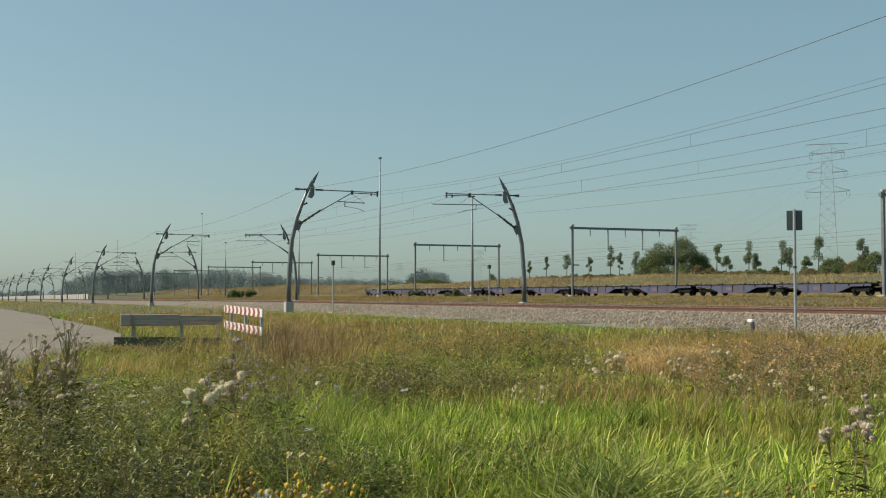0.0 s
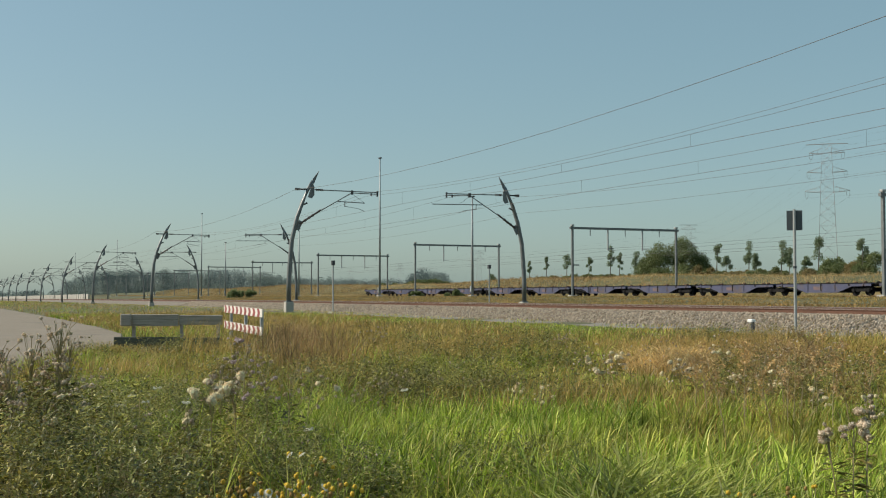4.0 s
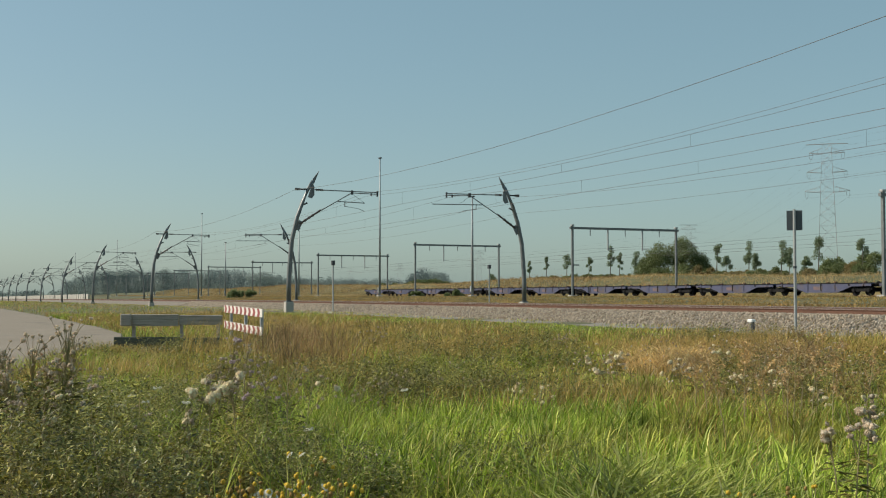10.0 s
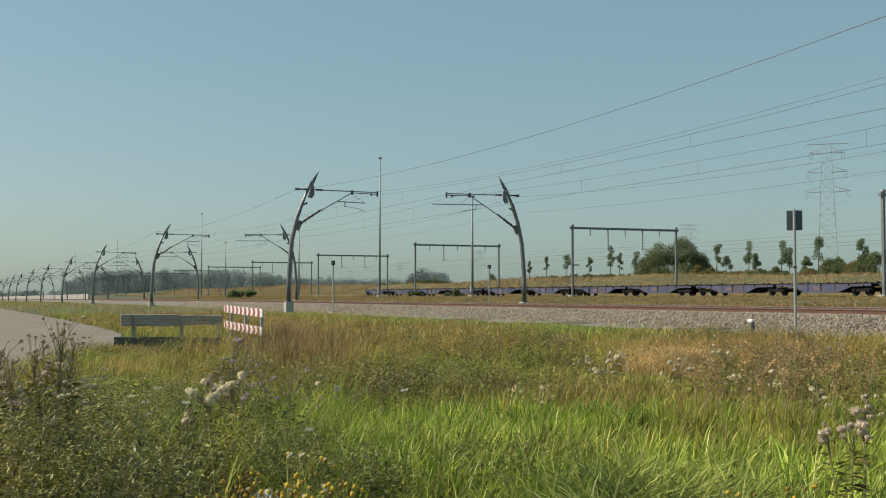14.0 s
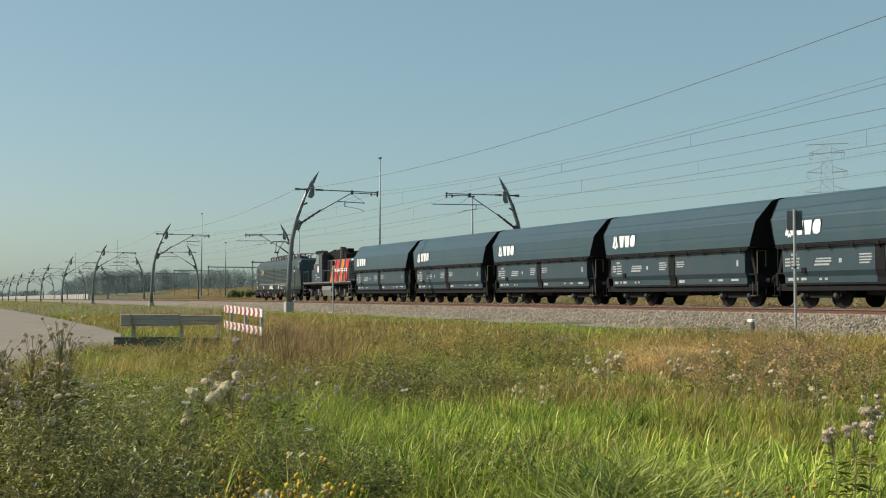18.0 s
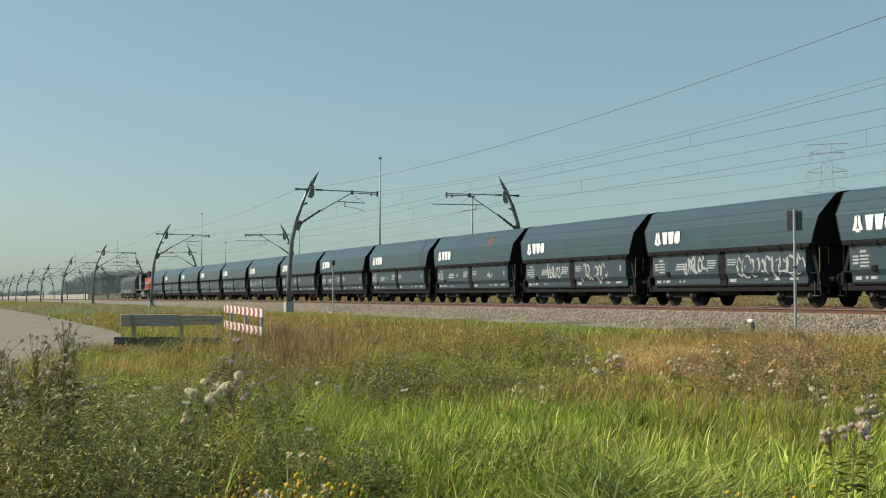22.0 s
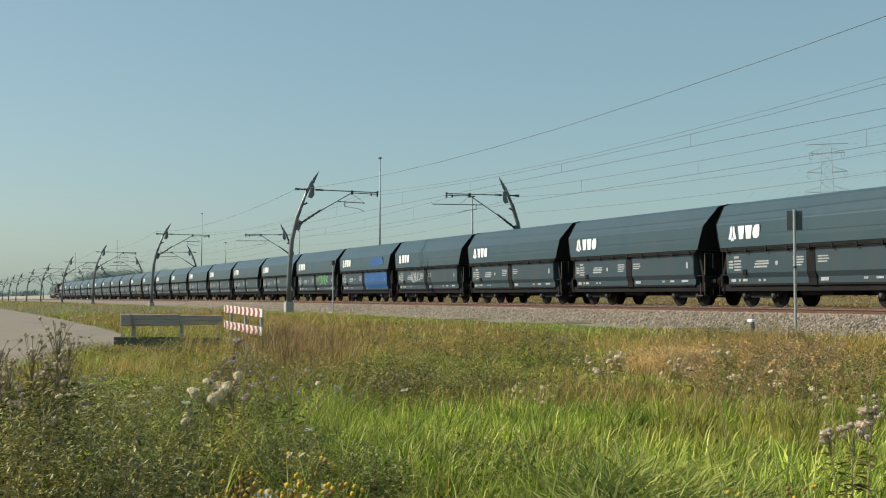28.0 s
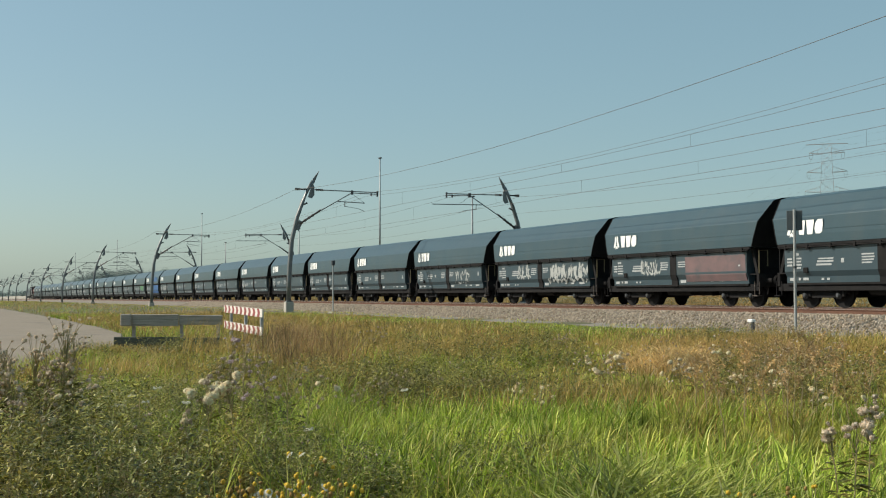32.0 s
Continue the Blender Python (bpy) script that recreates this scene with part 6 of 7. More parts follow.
def specks(x, y, h, per, rs, size=.012):
    """Small pale seed buds about the tops of the weeds."""
    k = np.repeat(np.arange(len(x)), per)
    m = len(k)
    c = np.stack([x[k] + rs.normal(0, .06, m), y[k] + rs.normal(0, .06, m), land(x, y)[k] + h[k] * rs.uniform(.82, 1.12, m)], -1)
    a = rs.normal(size=(m, 3))
    a /= np.linalg.norm(a, axis=1)[:, None]
    b = np.cross(a, rs.normal(size=(m, 3)))
    b /= np.linalg.norm(b, axis=1)[:, None]
    e = np.cross(a, b)
    s = size * rs.uniform(.5, 1.3, m)[:, None]
    v = np.stack([c + a * s, c - a * s, c + b * s * .7, c - b * s * .7, c + e * s * .7, c - e * s * .7], 1).reshape(-1, 3)
    i = np.arange(m)[:, None] * 6
    return v, np.concatenate([i + list(f) for f in ((0, 2, 4), (0, 4, 3), (0, 3, 5), (0, 5, 2), (1, 4, 2), (1, 3, 4), (1, 5, 3), (1, 2, 5))])


def build_scrub():
    """Low uneven scrub over the bank beyond the yard: rusty, straw-coloured and green clumps."""
    rs = np.random.RandomState(57)
    n = 9000
    x, y = -45 - 420 * rs.uniform(0, 1, n) ** 1.3, rs.uniform(79, 117, n)
    p = fbm(x, y, .045) + .7 * fbm(x, y, .17) + rs.normal(0, .3, n) + .7 * (x < -140) - .25 * (x > -110)
    h = rs.uniform(.25, .75, n) * (1 + .7 * fbm(x, y, .11)) + .12
    for name, label, mat, m in (("rusty_scrub", "rusty brown dead scrub on the bank", "scrub_rust", p > .35), ("straw_scrub", "pale straw-coloured scrub on the bank", "scrub_straw", p < -.15), ("green_scrub", "low olive green scrub on the bank", "scrub_green", (p > 0) & (p < .35))):
        sow(name, label, mat, [leafy(x[m], y[m], h[m] * (1.3 if mat == "scrub_green" else 1), 22, rs, .085, .42)])
    # weeds between the tracks and along the siding
    n = 2600
    x, y = -40 - 230 * rs.uniform(0, 1, n) ** 1.2, np.where(rs.uniform(0, 1, n) < .5, rs.uniform(71, 74.2, n), rs.uniform(36, 72, n))
    m = fbm(x, y, .13) + rs.normal(0, .35, n) > .25
    x, y = x[m], y[m]
    sow("siding_weeds", "low green weeds along the yard siding", "scrub_green", [leafy(x, y, rs.uniform(.10, .38, len(x)), 20, rs, .05, .25)])


def build_herbs():
    rs = np.random.RandomState(33)
    out, stems = [], []
    # dense dark weeds in the left foreground
    x, y, a, d = wedge(5200, 4.4, 13.5, rs, -26, 6)
    m = (a < -5.5 + 5 * fbm(x, y, .9) - np.clip((d - 9) * .9, -3, 5)) & ~on_road(x, y) & ((d > 7.0) | (a < -12) & (d > 5.6))
    x, y, a, d = keep(m, x, y, a, d)
    h = rs.uniform(.45, .82, len(x)) * np.clip(.80 + .22 * fbm(x, y, 1.1) + .32 * (a < -15) * (d < 10), .45, 1.4)
    out.append(leafy(x, y, h, 80, rs, .024, .14))
    few = rs.uniform(0, 1, len(x)) < .05
    buds = [specks(x[few], y[few], h[few], 3, rs, .010)]
    stems.append(make_blades(x, y, h * 1.03, np.full(len(x), .003), rs.uniform(0, .25, len(x)), rs, 2))
    x2, y2, a2, d2 = wedge(4500, 6.4, 14, rs, -26, -4)
    x2, y2 = keep(~on_road(x2, y2), x2, y2)
    tall = make_blades(x2, y2, rs.uniform(.35, .85, len(x2)), rs.uniform(.003, .006, len(x2)), rs.uniform(.2, .8, len(x2)), rs, 3)
    # scattered dark clumps farther out
    x, y, a, d = wedge(5200, 13, 30, rs, -24, 26)
    m = (fbm(x + 7, y - 3, .75) > .18 + .03 * (d - 13) / 4) & ~on_road(x, y) & (y < 21)
    x, y, a, d = keep(m, x, y, a, d)
    h = rs.uniform(.28, .6, len(x))
    out.append(leafy(x, y, h, 30, rs, .040, .14))
    stems.append(make_blades(x, y, h * 1.05, np.full(len(x), .004), rs.uniform(0, .25, len(x)), rs, 2))
    # belt of thistle leaves in the middle distance
    x, y, a, d = wedge(6400, 11.0, 20, rs, -16, 24)
    m = (.6 * fbm(x + 3, y + 5, 1.0) + np.exp(-((a + 1) / 7) ** 2 - ((d - 15) / 2.8) ** 2) + .7 * np.exp(-((a - 15) / 5) ** 2 - ((d - 15) / 2.5) ** 2) + rs.normal(0, .22, len(x)) > .66) & ((a < 7.8) | (a > 13.2))
    x, y, a, d = keep(m, x, y, a, d)
    h = rs.uniform(.32, .68, len(x))
    out.append(leafy(x, y, h, 60, rs, .027, .13))
    few = rs.uniform(0, 1, len(x)) < .06
    buds.append(specks(x[few], y[few], h[few], 3, rs, .013))
    x, y, a, d = wedge(90, 13, 20, rs, 6, 24)
    buds.append(specks(x, y, rs.uniform(.45, .75, len(x)) * (y < 17.5), 3, rs, .018))
    sow("seed_buds", "small pale seed buds on the weeds", "bud", buds)
    x, y, a, d = wedge(260, 5.7, 6.7, rs, -15.8, -14.2)
    sow("red_stems", "reddish brown dead weed stems", "rust", [leafy(x, y, rs.uniform(.35, .6, len(x)), 14, rs, .016, .05)])
    # rusty dock seed heads
    x, y, a, d = wedge(15000, 16, 36, rs, -12, 25)
    m = (.35 * fbm(x, y, 1.4) + 0.9 * np.exp(-((a - 14.8) / 1.8) ** 2 - ((d - 21) / 3) ** 2) + 1.1 * np.exp(-((a - 16.5) / 2.4) ** 2 - ((d - 20) / 5) ** 2) + 1.2 * np.exp(-((a + 7.4) / 1.3) ** 2 - ((d - 29) / 4) ** 2) > .82) & (y < 16.6) & ~on_road(x, y)
    x, y, a, d = keep(m, x, y, a, d)
    h = rs.uniform(.28, .6, len(x)) * (1 + .35 * (a < 0))
    sow("dock_seed_heads", "orange-brown seed heads of dead docks", "dock", [leafy(x, y, h, 30, rs, .026, .09)])
    x, y, a, d = wedge(3200, 6.6, 13, rs, -6, 25)
    m = fbm(x - 2, y + 9, 1.25) + .3 * rs.normal(0, 1, len(x)) > .62
    x, y = keep(m, x, y)
    out.append(leafy(x, y, rs.uniform(.16, .38, len(x)), 44, rs, .026, .13))
    sow("dark_weeds", "dense dark green leafy weeds", "herb", out)
    sow("tall_grass", "long green grass growing among the weeds", "g_lush", [tall])
    sow("weed_stems", "thin pale weed stems", "stem", stems)


build_meadow()
build_scrub()
build_herbs()

# ---- single weeds and flowers ----
def tuft(c, r, n, rs, thick=.12):
    """A ball of fine short hairs."""
    d = rs.normal(size=(n, 3))
    d /= np.linalg.norm(d, axis=1)[:, None]
    d[:, 2] = d[:, 2] * .8 + .25
    t = np.cross(d, rs.normal(size=(n, 3)))
    t /= np.linalg.norm(t, axis=1)[:, None]
    s = r * rs.uniform(.45, 1.12, n)[:, None]
    lobes = rs.normal(0, .24, (3, 3)) * r * np.array([1, 1, .8])
    c = np.array(c) + lobes[rs.randint(0, 3, n)]
    v = np.stack([c + d * s * .1, c + d * s * .75 + t * s * thick, c + d * s, c + d * s * .75 - t * s * thick], 1)
    # scales that close the ball below the hairs
    k = n // 2
    d, t = d[:k], t[:k]
    e, q = np.cross(d, t), .34 * r
    c = c[:k] + d * r * .62
    v = np.concatenate([v, np.stack([c - e * q, c + t * q, c + e * q, c - t * q], 1)]).reshape(-1, 3)
    i = np.arange(n + k)[:, None] * 4
    return v, np.concatenate([i + [0, 1, 2], i + [0, 2, 3]])


def mesh_part(name, vt, mat, parent, label=""):
    o = new(name, fast_mesh(name, vt[0], vt[1], M[mat]))
    o.parent = parent
    return tagged(o, label)


def build_thistle(h, heads, seed, kind="fluff", spread=.28, head_r=.035, leaves=46, label="tall thistle with pale fluffy seed heads", low=.62):
    rs = np.random.RandomState(seed)
    t = thing("thistle", label, "wild plant", "thistles in the verge")
    lean = rs.uniform(-.08, .08, 2)
    main = [(lean[0] * u * u, lean[1] * u * u, h * u * .92 - .05 * (u == 0)) for u in (0, .35, .7, 1)]
    part("stem", tube(main, [.006, .005, .004, .002], 5), M["stem"], t, "thin brownish stem")
    twigs = bmesh.new()
    for k in range(heads):
        u = rs.uniform(.45, .8)
        a = rs.uniform(0, 6.28)
        z = h * rs.uniform(low, 1.0)
        r = spread * rs.uniform(.15, 1)
        tip = (lean[0] + r * math.cos(a), lean[1] + r * math.sin(a), z)
        low_z = min(h * .9, z) - rs.uniform(.05, .20)
        uu = low_z / (h * .92)
        base = (lean[0] * uu * uu, lean[1] * uu * uu, low_z)
        tube([base, ((base[0] + tip[0]) / 2, (base[1] + tip[1]) / 2, (base[2] + tip[2]) / 2 + .03), tip], [.0028, .0022, .0016], 4, twigs)
        hr = head_r * rs.uniform(.45, 1.25)
        kd = kind if rs.uniform() < {"bud": .62, "cream": .66}.get(kind, .45) else "bud"
        hd = mesh_part("flower_head", tuft(tip, hr * {"fluff": .85, "purple": .62, "bud": .55, "cream": .80}[kd], {"fluff": 220, "cream": 180}.get(kd, 50), rs, {"fluff": .06, "cream": .09}.get(kd, .18)), kd, t,
                       {"fluff": "pale fluffy seed head", "purple": "faded purple thistle flower", "bud": "brown closed bud", "cream": "pale tan seed bud"}[kd])
    tagged(part("branchwork", twigs, M["stem"], t), kind="stuff")
    m = leaves
    u = rs.uniform(.05, .85, m)
    a = rs.uniform(0, 6.28, m)
    c = np.stack([lean[0] * u * u, lean[1] * u * u, h * u * .92], -1)
    d = np.stack([np.cos(a), np.sin(a), rs.uniform(-.3, .6, m)], -1)
    w = np.stack([-np.sin(a), np.cos(a), rs.uniform(-.4, .4, m)], -1)
    s = (.16 * rs.uniform(.5, 1.1, m) * (1.15 - .7 * u))[:, None]
    v = np.stack([c, c + d * s * .5 + w * s * .14, c + d * s - np.array([0, 0, .2]) * s, c + d * s * .5 - w * s * .14], 1).reshape(-1, 3)
    i = np.arange(m)[:, None] * 4
    mesh_part("leaves", (v, np.concatenate([i + [0, 1, 2], i + [0, 2, 3]])), "herb", t, "narrow spiny green leaves")
    return t


def build_chamomile(h, heads, seed, daisies):
    rs = np.random.RandomState(seed)
    t = thing("chamomile", "low clump of yellow button flowers and white daisies" if daisies else "low clump of spent yellow button flowers", "wild plant", "chamomile in the verge")
    stalks = bmesh.new()
    for k in range(heads):
        a, r = rs.uniform(0, 6.28), .16 * math.sqrt(rs.uniform())
        tip = np.array((r * math.cos(a), r * math.sin(a), h * rs.uniform(.72, 1.05)))
        tube([(tip[0] * .4, tip[1] * .4, -.03), (tip[0] * .8, tip[1] * .8, tip[2] * .6), tuple(tip)], [.003, .0025, .002], 4, stalks)
        bm = bmesh.new()
        bmesh.ops.create_uvsphere(bm, u_segments=8, v_segments=5, radius=.0115 * rs.uniform(.8, 1.3))
        bmesh.ops.scale(bm, vec=(1, 1, rs.uniform(.9, 1.35)), verts=bm.verts)
        bmesh.ops.translate(bm, vec=tip, verts=bm.verts)
        spent = rs.uniform() < (.3 if daisies else .45)
        hd = part("flower_button", bm, M["spent" if spent else "button"], t, "spent brown flower button" if spent else "yellow domed flower button", smooth=True)
        if daisies and not spent and rs.uniform() < .30:
            droop = rs.uniform(-1.0, -.1)
            n = 12
            aa = np.arange(n) * 2 * np.pi / n
            tip_turn = np.array(Euler((rs.uniform(.3, .9), rs.uniform(-.3, .5), 0)).to_matrix())
            d = np.stack([np.cos(aa), np.sin(aa), np.full(n, droop)], -1) @ tip_turn.T
            w = np.stack([-np.sin(aa), np.cos(aa), np.zeros(n)], -1) @ tip_turn.T
            v = np.stack([tip + d * .009, tip + d * .020 + w * .0065, tip + d * .028, tip + d * .020 - w * .0065], 1).reshape(-1, 3)
            i = np.arange(n)[:, None] * 4
            mesh_part("petals", (v, np.concatenate([i + [0, 1, 2], i + [0, 2, 3]])), "petal", hd, "white daisy petals")
    tagged(part("stalk_cluster", stalks, M["stem"], t, "thin greenish stalks"), kind="stuff")
    return t


SWAY = []


def stand(t, col, dist, turn=0.0, sway=0.0):
    x, y, z = ground_at(col, dist)
    t.matrix_basis = pose(x, y, z - .02, 0, 0, turn)
    if sway:
        SWAY.append((t, x, y, z - .02, turn, sway))


# column, distance, height, heads, kind, spread
for i, (c, d, h, n, kd, sp, hr, sw) in enumerate((
        (378, 7.4, .93, 18, "fluff", .12, .040, 1.6), (340, 7.2, .74, 7, "fluff", .05, .036, 1.2), (422, 7.8, .93, 13, "fluff", .13, .034, 1.4), (400, 9.5, 1.10, 24, "purple", .16, .036, 1.2), (430, 9.8, 1.06, 24, "bud", .2, .034, 1.2), (478, 9.0, .94, 18, "purple", .22, .032, 1.0), (510, 9.2, .90, 14, "bud", .2, .034, 1.0), (392, 9.2, .98, 16, "bud", .16, .034, 1.0),
        (540, 9.5, .84, 10, "fluff", .2, .035, 0), (1504, 6.6, .77, 8, "cream", .09, .042, 2.4), (1482, 6.7, .75, 5, "cream", .06, .042, 2.0), (1528, 6.7, .90, 8, "cream", .07, .042, 2.4),
        (4, 7.0, 1.16, 44, "cream", .17, .021, 1.2), (24, 7.3, 1.20, 44, "cream", .16, .021, 1.2), (50, 7.4, 1.22, 44, "cream", .17, .021, 1.3), (72, 7.5, 1.16, 44, "cream", .12, .021, 1.2), (96, 7.3, 1.33, 44, "cream", .15, .021, 1.4), (112, 7.4, 1.28, 44, "cream", .15, .021, 1.4), (34, 7.1, 1.08, 44, "cream", .12, .021, 1.0), (40, 6.6, .86, 9, "fluff", .2, .04, 0), (85, 6.8, .92, 12, "fluff", .24, .03, 1.0), (130, 7.5, 1.0, 14, "bud", .2, .03, 1.0),
        (170, 8.2, 1.02, 10, "bud", .2, .03, 1.0), (1062, 16, .62, 9, "fluff", .25, .06, .8), (1090, 16.5, .65, 9, "fluff", .22, .06, .8), (905, 13.5, .42, 7, "fluff", .12, .045, 0), (1205, 15, .60, 8, "fluff", .25, .05, 0), (1230, 15.5, .62, 8, "fluff", .25, .05, .8),
        (1280, 18, .62, 9, "fluff", .3, .05, 0), (1310, 13, .55, 6, "fluff", .2, .04, .8), (1370, 13.5, .52, 8, "fluff", .25, .045, 0), (1395, 14, .56, 8, "fluff", .25, .045, .8), (1440, 12, .50, 8, "fluff", .2, .045, 0), (1460, 17, .70, 9, "bud", .3, .05, 0), (1545, 11, .50, 6, "fluff", .2, .04, 0),
        (640, 12, .58, 10, "bud", .25, .035, 0), (680, 13, .62, 10, "bud", .25, .04, 0), (660, 22, .75, 10, "bud", .35, .05, 0), (960, 12.5, .48, 8, "fluff", .25, .035, 0), (985, 22, .62, 8, "bud", .3, .05, 0), (740, 14, .55, 8, "bud", .3, .04, 0), (850, 14, .48, 8, "bud", .3, .04, 0), (250, 8.6, .75, 6, "bud", .2, .03, 0), (225, 7.2, .55, 6, "fluff", .2, .03, 0), (180, 7.6, .68, 5, "fluff", .2, .03, 0))):
    t = build_thistle(h, n if d < 11 else n + 6, 200 + i, kd, sp, hr if d < 11 else hr * .85, low=.84 if c in (1504, 1482, 1528, 378, 340, 422) else .6 if kd == "cream" else .62, leaves=110 if kd == "cream" and c < 200 else 46, label={"fluff": "tall thistle with pale fluffy seed heads", "cream": "tall thistle with many pale tan seed buds", "bud": "tall weed with brown closed buds", "purple": "thistle with faded purple flower heads"}[kd])
    stand(t, c, d, 40.0 * i, sw)
for i, (c, d, h, n, ds) in enumerate(((365, 6.3, .30, 12, False), (405, 6.1, .30, 12, True), (430, 6.4, .34, 14, False), (460, 6.2, .32, 14, True), (500, 6.3, .33, 14, True), (535, 6.2, .34, 14, True), (570, 6.5, .33, 10, False), (605, 6.3, .33, 10, False), (640, 6.2, .28, 8, True), (680, 6.1, .28, 7, False),
                                      (550, 6.9, .38, 6, True), (1180, 6.2, .24, 4, False), (1330, 6.4, .28, 5, False), (1370, 6.3, .27, 4, False), (1420, 6.6, .28, 4, False), (220, 6.0, .3, 6, False))):
    stand(build_chamomile(h + .125, n + 3, 300 + i, ds), c, d, 30.0 * i)


# ---- white yarrow among the weeds ----
def build_yarrow(h, seed):
    rs = np.random.RandomState(seed)
    t = thing("yarrow", "wild yarrow with a flat white flower head", "wild plant", "yarrow in the verge")
    part("stem", tube([(0, 0, -.04), (.01, 0, h * .5), (0, .01, h - .03)], [.004, .003, .0025], 5), M["stem"], t)
    for k in range(7):
        a, r = k * .9, .034 * (k > 0) * rs.uniform(.7, 1.1)
        q = (r * math.cos(a), r * math.sin(a), h + rs.uniform(-.004, .006))
        tagged(mesh_part("floret", tuft(q, .013, 36, rs, .2), "petal", t), "small white flower", kind="stuff")
    return t


for i, (c, d, h) in enumerate(((167, 9.3, .56), (181, 9.4, .57), (205, 9.4, .58), (216, 9.5, .57), (236, 10.2, .60), (259, 10.0, .56), (279, 10.6, .64), (548, 8.2, .50), (715, 12.0, .5), (330, 9.0, .62))):
    stand(build_yarrow(h, 800 + i), c, d, 30.0 * i)


# ---- single dead docks with orange seed heads ----
def build_dock(h, lean, seed):
    rs = np.random.RandomState(seed)
    t = thing("dock", "dead dock with orange-brown seed clusters on bare stems", "wild plant", "dead docks in the verge")
    main = [(lean * u ** 1.3, .05 * math.sin(3 * u + seed), h * u - .05 * (u == 0)) for u in (0, .35, .7, 1)]
    part("stem", tube(main, [.006, .005, .004, .002], 5), M["stem"], t, "bare brownish stem")
    for k in range(6):
        u = .55 + .42 * k / 5
        base = np.array((lean * u ** 1.3, .05 * math.sin(3 * u + seed), h * u))
        a = rs.uniform(0, 6.28)
        tip = base + np.array((math.cos(a) * .16, math.sin(a) * .16, .16)) * rs.uniform(.5, 1.1) * (1.35 - .6 * u)
        twig = part("side_shoot", tube([tuple(base), tuple((base + tip) / 2 + np.array((0, 0, .01))), tuple(tip)], [.003, .0025, .0015], 4), M["stem"], t)
        n = 46
        w = rs.uniform(.15, 1.05, n)
        c = base + (tip - base) * w[:, None] + rs.normal(0, .016, (n, 3))
        d = rs.normal(size=(n, 3)) * .009
        e = np.cross(d, rs.normal(size=(n, 3)))
        e /= np.linalg.norm(e, axis=1)[:, None]
        e *= rs.uniform(.004, .008, n)[:, None]
        v = np.stack([c - d, c + e, c + d, c - e], 1).reshape(-1, 3)
        i = np.arange(n)[:, None] * 4
        sh = mesh_part("seed_head", (v, np.concatenate([i + [0, 1, 2], i + [0, 2, 3]])), "dock", twig)
        tagged(sh, "orange-brown seed head", kind="stuff")
    return t


for i, (c, d, h, ln) in enumerate(((1288, 10.6, .92, -.22), (1250, 11.5, .80, -.05), (1312, 11.0, .95, .04), (1372, 10.8, .98, -.24), (1392, 11.2, 1.0, .03), (1404, 10.4, .98, .0), (1412, 11.4, 1.02, .06), (1386, 12.0, .92, -.08), (1428, 11.8, .98, .12),
                                   (1468, 11.0, .96, .06), (1452, 12.2, .94, -.1), (1508, 10.8, .88, -.14), (1525, 12.0, .80, .1), (1225, 12.4, .72, .05), (1340, 12.5, .85, .1))):
    dk = build_dock(h, ln, 700 + i)
    stand(dk, c, d, VIEW_TURN, 0)


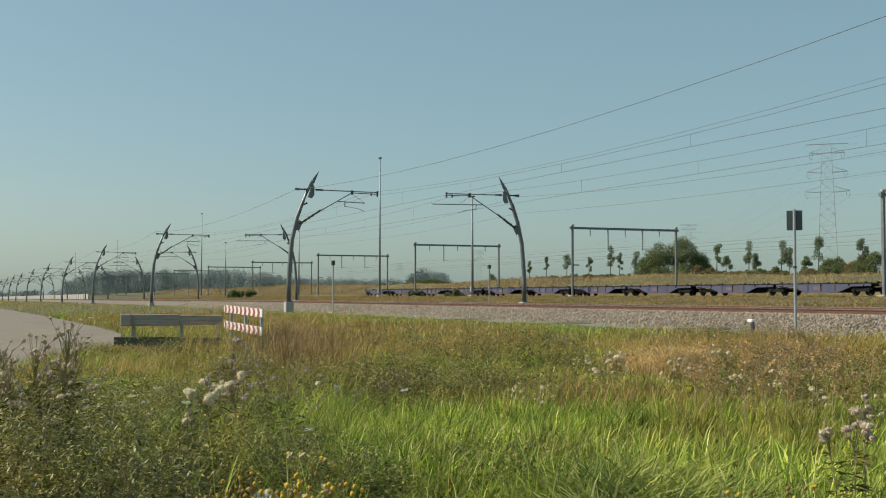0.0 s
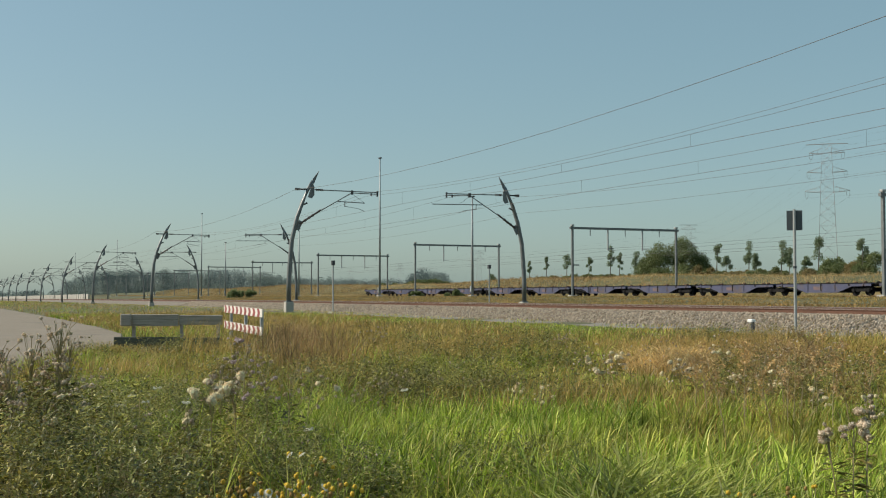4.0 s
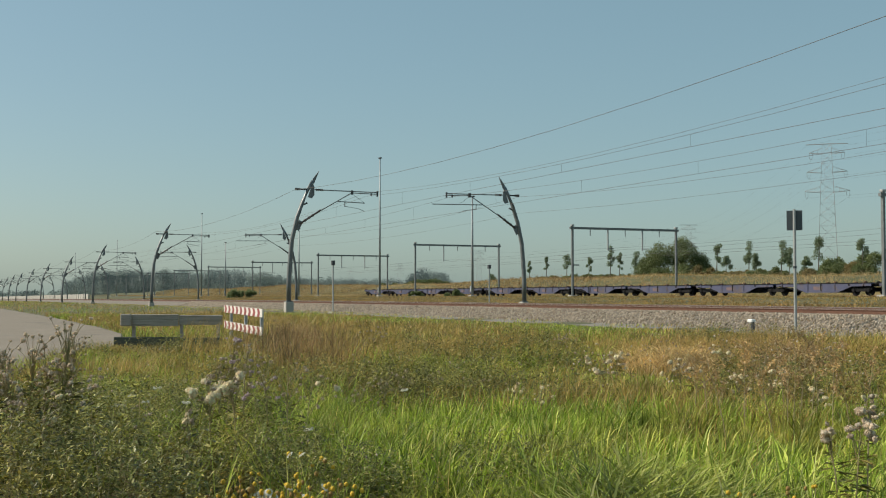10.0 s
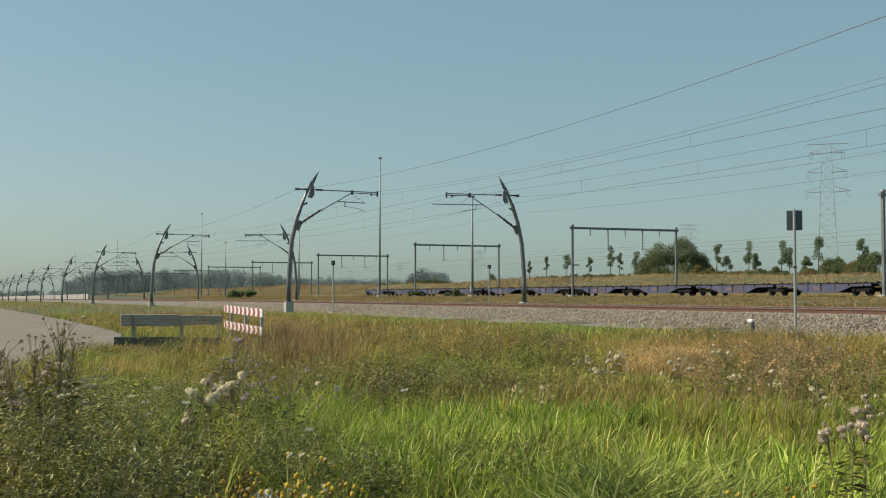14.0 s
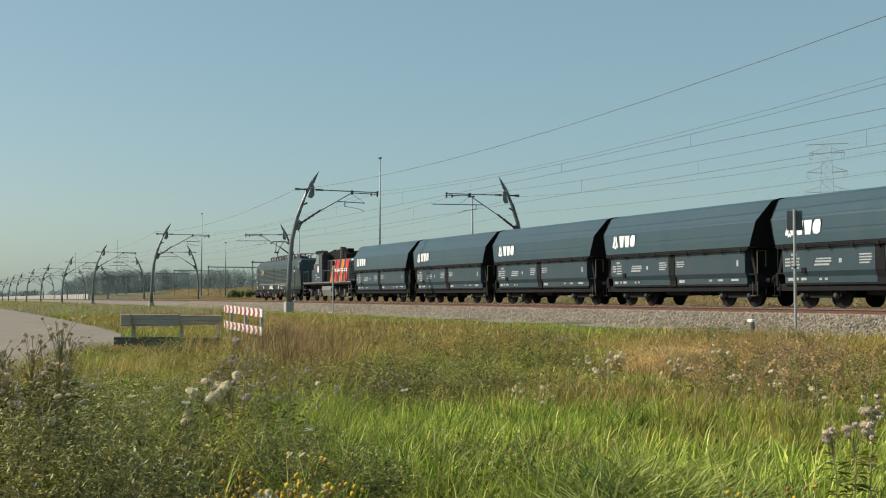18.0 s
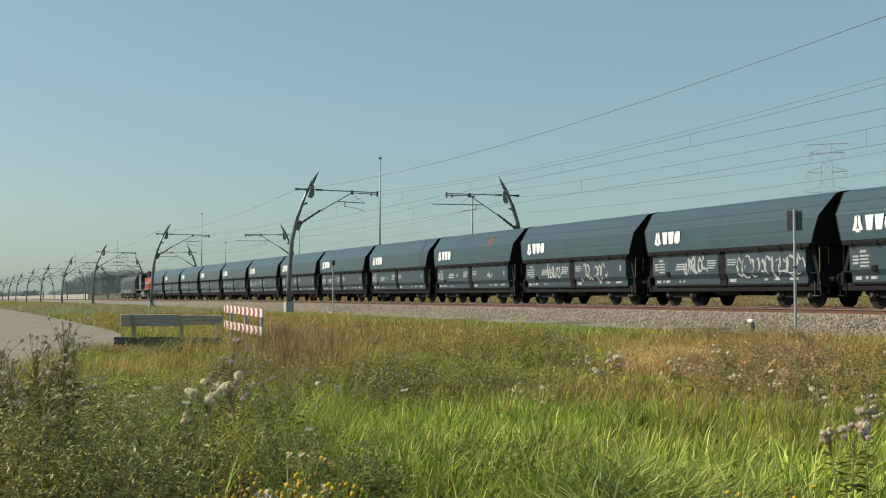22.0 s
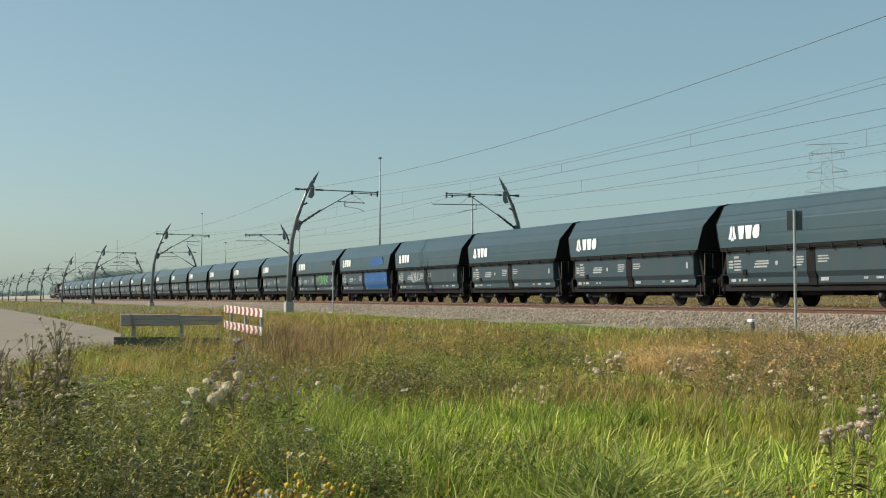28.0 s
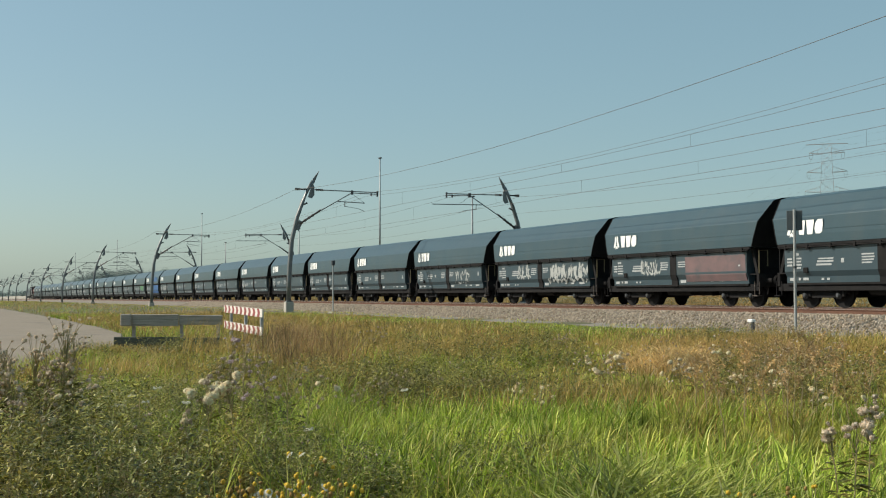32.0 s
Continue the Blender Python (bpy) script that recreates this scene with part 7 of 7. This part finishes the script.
# ---- insects ----
def build_insect(name, label, wing, size, category):
    t = thing(name, label, category)
    part("body", tube([(0, -size * .35, 0), (0, 0, 0), (0, size * .35, 0)], [size * .04, size * .07, size * .03], 6), M["bud"] if wing == "petal" else M["black"], t)
    for s in (-1, 1):
        bm = bmesh.new()
        vs = [bm.verts.new((s * size * a, size * b, size * c)) for a, b, c in ((.03, .1, 0), (.35, .38, .12), (.52, .25, .16), (.42, .0, .12), (.34, -.28, .09), (.05, -.15, 0))]
        bm.faces.new(vs)
        part("wing", bm, M[wing], t, "pale thin wing" if wing == "petal" else "")
    return t


butterfly = build_insect("butterfly", "small white butterfly in flight over the meadow", "petal", .045, "butterfly")
fly = build_insect("fly", "tiny dark flying insect against the sky", "black", .012, "insect")


def in_view(col, row, dist):
    """A point in the air at that distance, in the direction of a column and row of the view."""
    v = POSE.to_3x3() @ Vector(((col - 784) / 2070.0, (441 - row) / 2070.0, -1)) * dist
    return Vector(EYE) + v


BUTTERFLY_WAY = [(0, 3600, 500), (20.5, 3200, 560), (21.0, 1850, 600), (21.2, 1440, 650), (21.3, 1277, 722), (21.4, 1022, 722), (21.5, 860, 695), (21.6, 642, 697), (21.7, 420, 727), (21.8, 105, 715), (22.0, -420, 690), (32, -2600, 500)]
FLY_WAY = [(0, 1300, -900), (.6, 1130, -200), (.9, 594, 154), (1.0, 404, 210), (1.1, 267, 275), (1.2, 68, 377), (1.5, -500, 640), (32, -3000, 700)]



# ---- movement ----
def on_line(x):
    """A vehicle's pose on the far track, tilted with the gentle fall of the line."""
    slope = float(fall(x + 4) - fall(x - 4)) / 8
    return pose(x, FAR_TRACK, RAIL_Z + float(fall(x)), 0, -math.degrees(math.atan(slope)), 0)


def motions():
    for ob, off in TRAIN:
        walk(ob, [(t, on_line(LOGO0 + off - SPEED * t)) for t in range(0, 33)])
    for ob, way, dist in ((butterfly, BUTTERFLY_WAY, 3.0), (fly, FLY_WAY, 3.0)):
        rows = []
        for t, c, r in way:
            p = in_view(c, r, dist)
            rows.append((t, pose(p.x, p.y, max(p.z, .3), 20 * math.sin(9 * t), 25 * math.cos(7 * t), 150)))
        walk(ob, rows)
    # tall weeds rock a little in the breeze
    for i, (ob, x, y, z, turn, deg) in enumerate(SWAY):
        rows = []
        for k in range(33):
            t = float(k)
            g = math.sin(.55 * t + .35 * i) * .6 + math.sin(1.25 * t + 1.1 * i) * .4
            rows.append((t, pose(x, y, z, deg * .5 * math.cos(.8 * t + i), deg * g, turn)))
        walk(ob, rows)


motions()
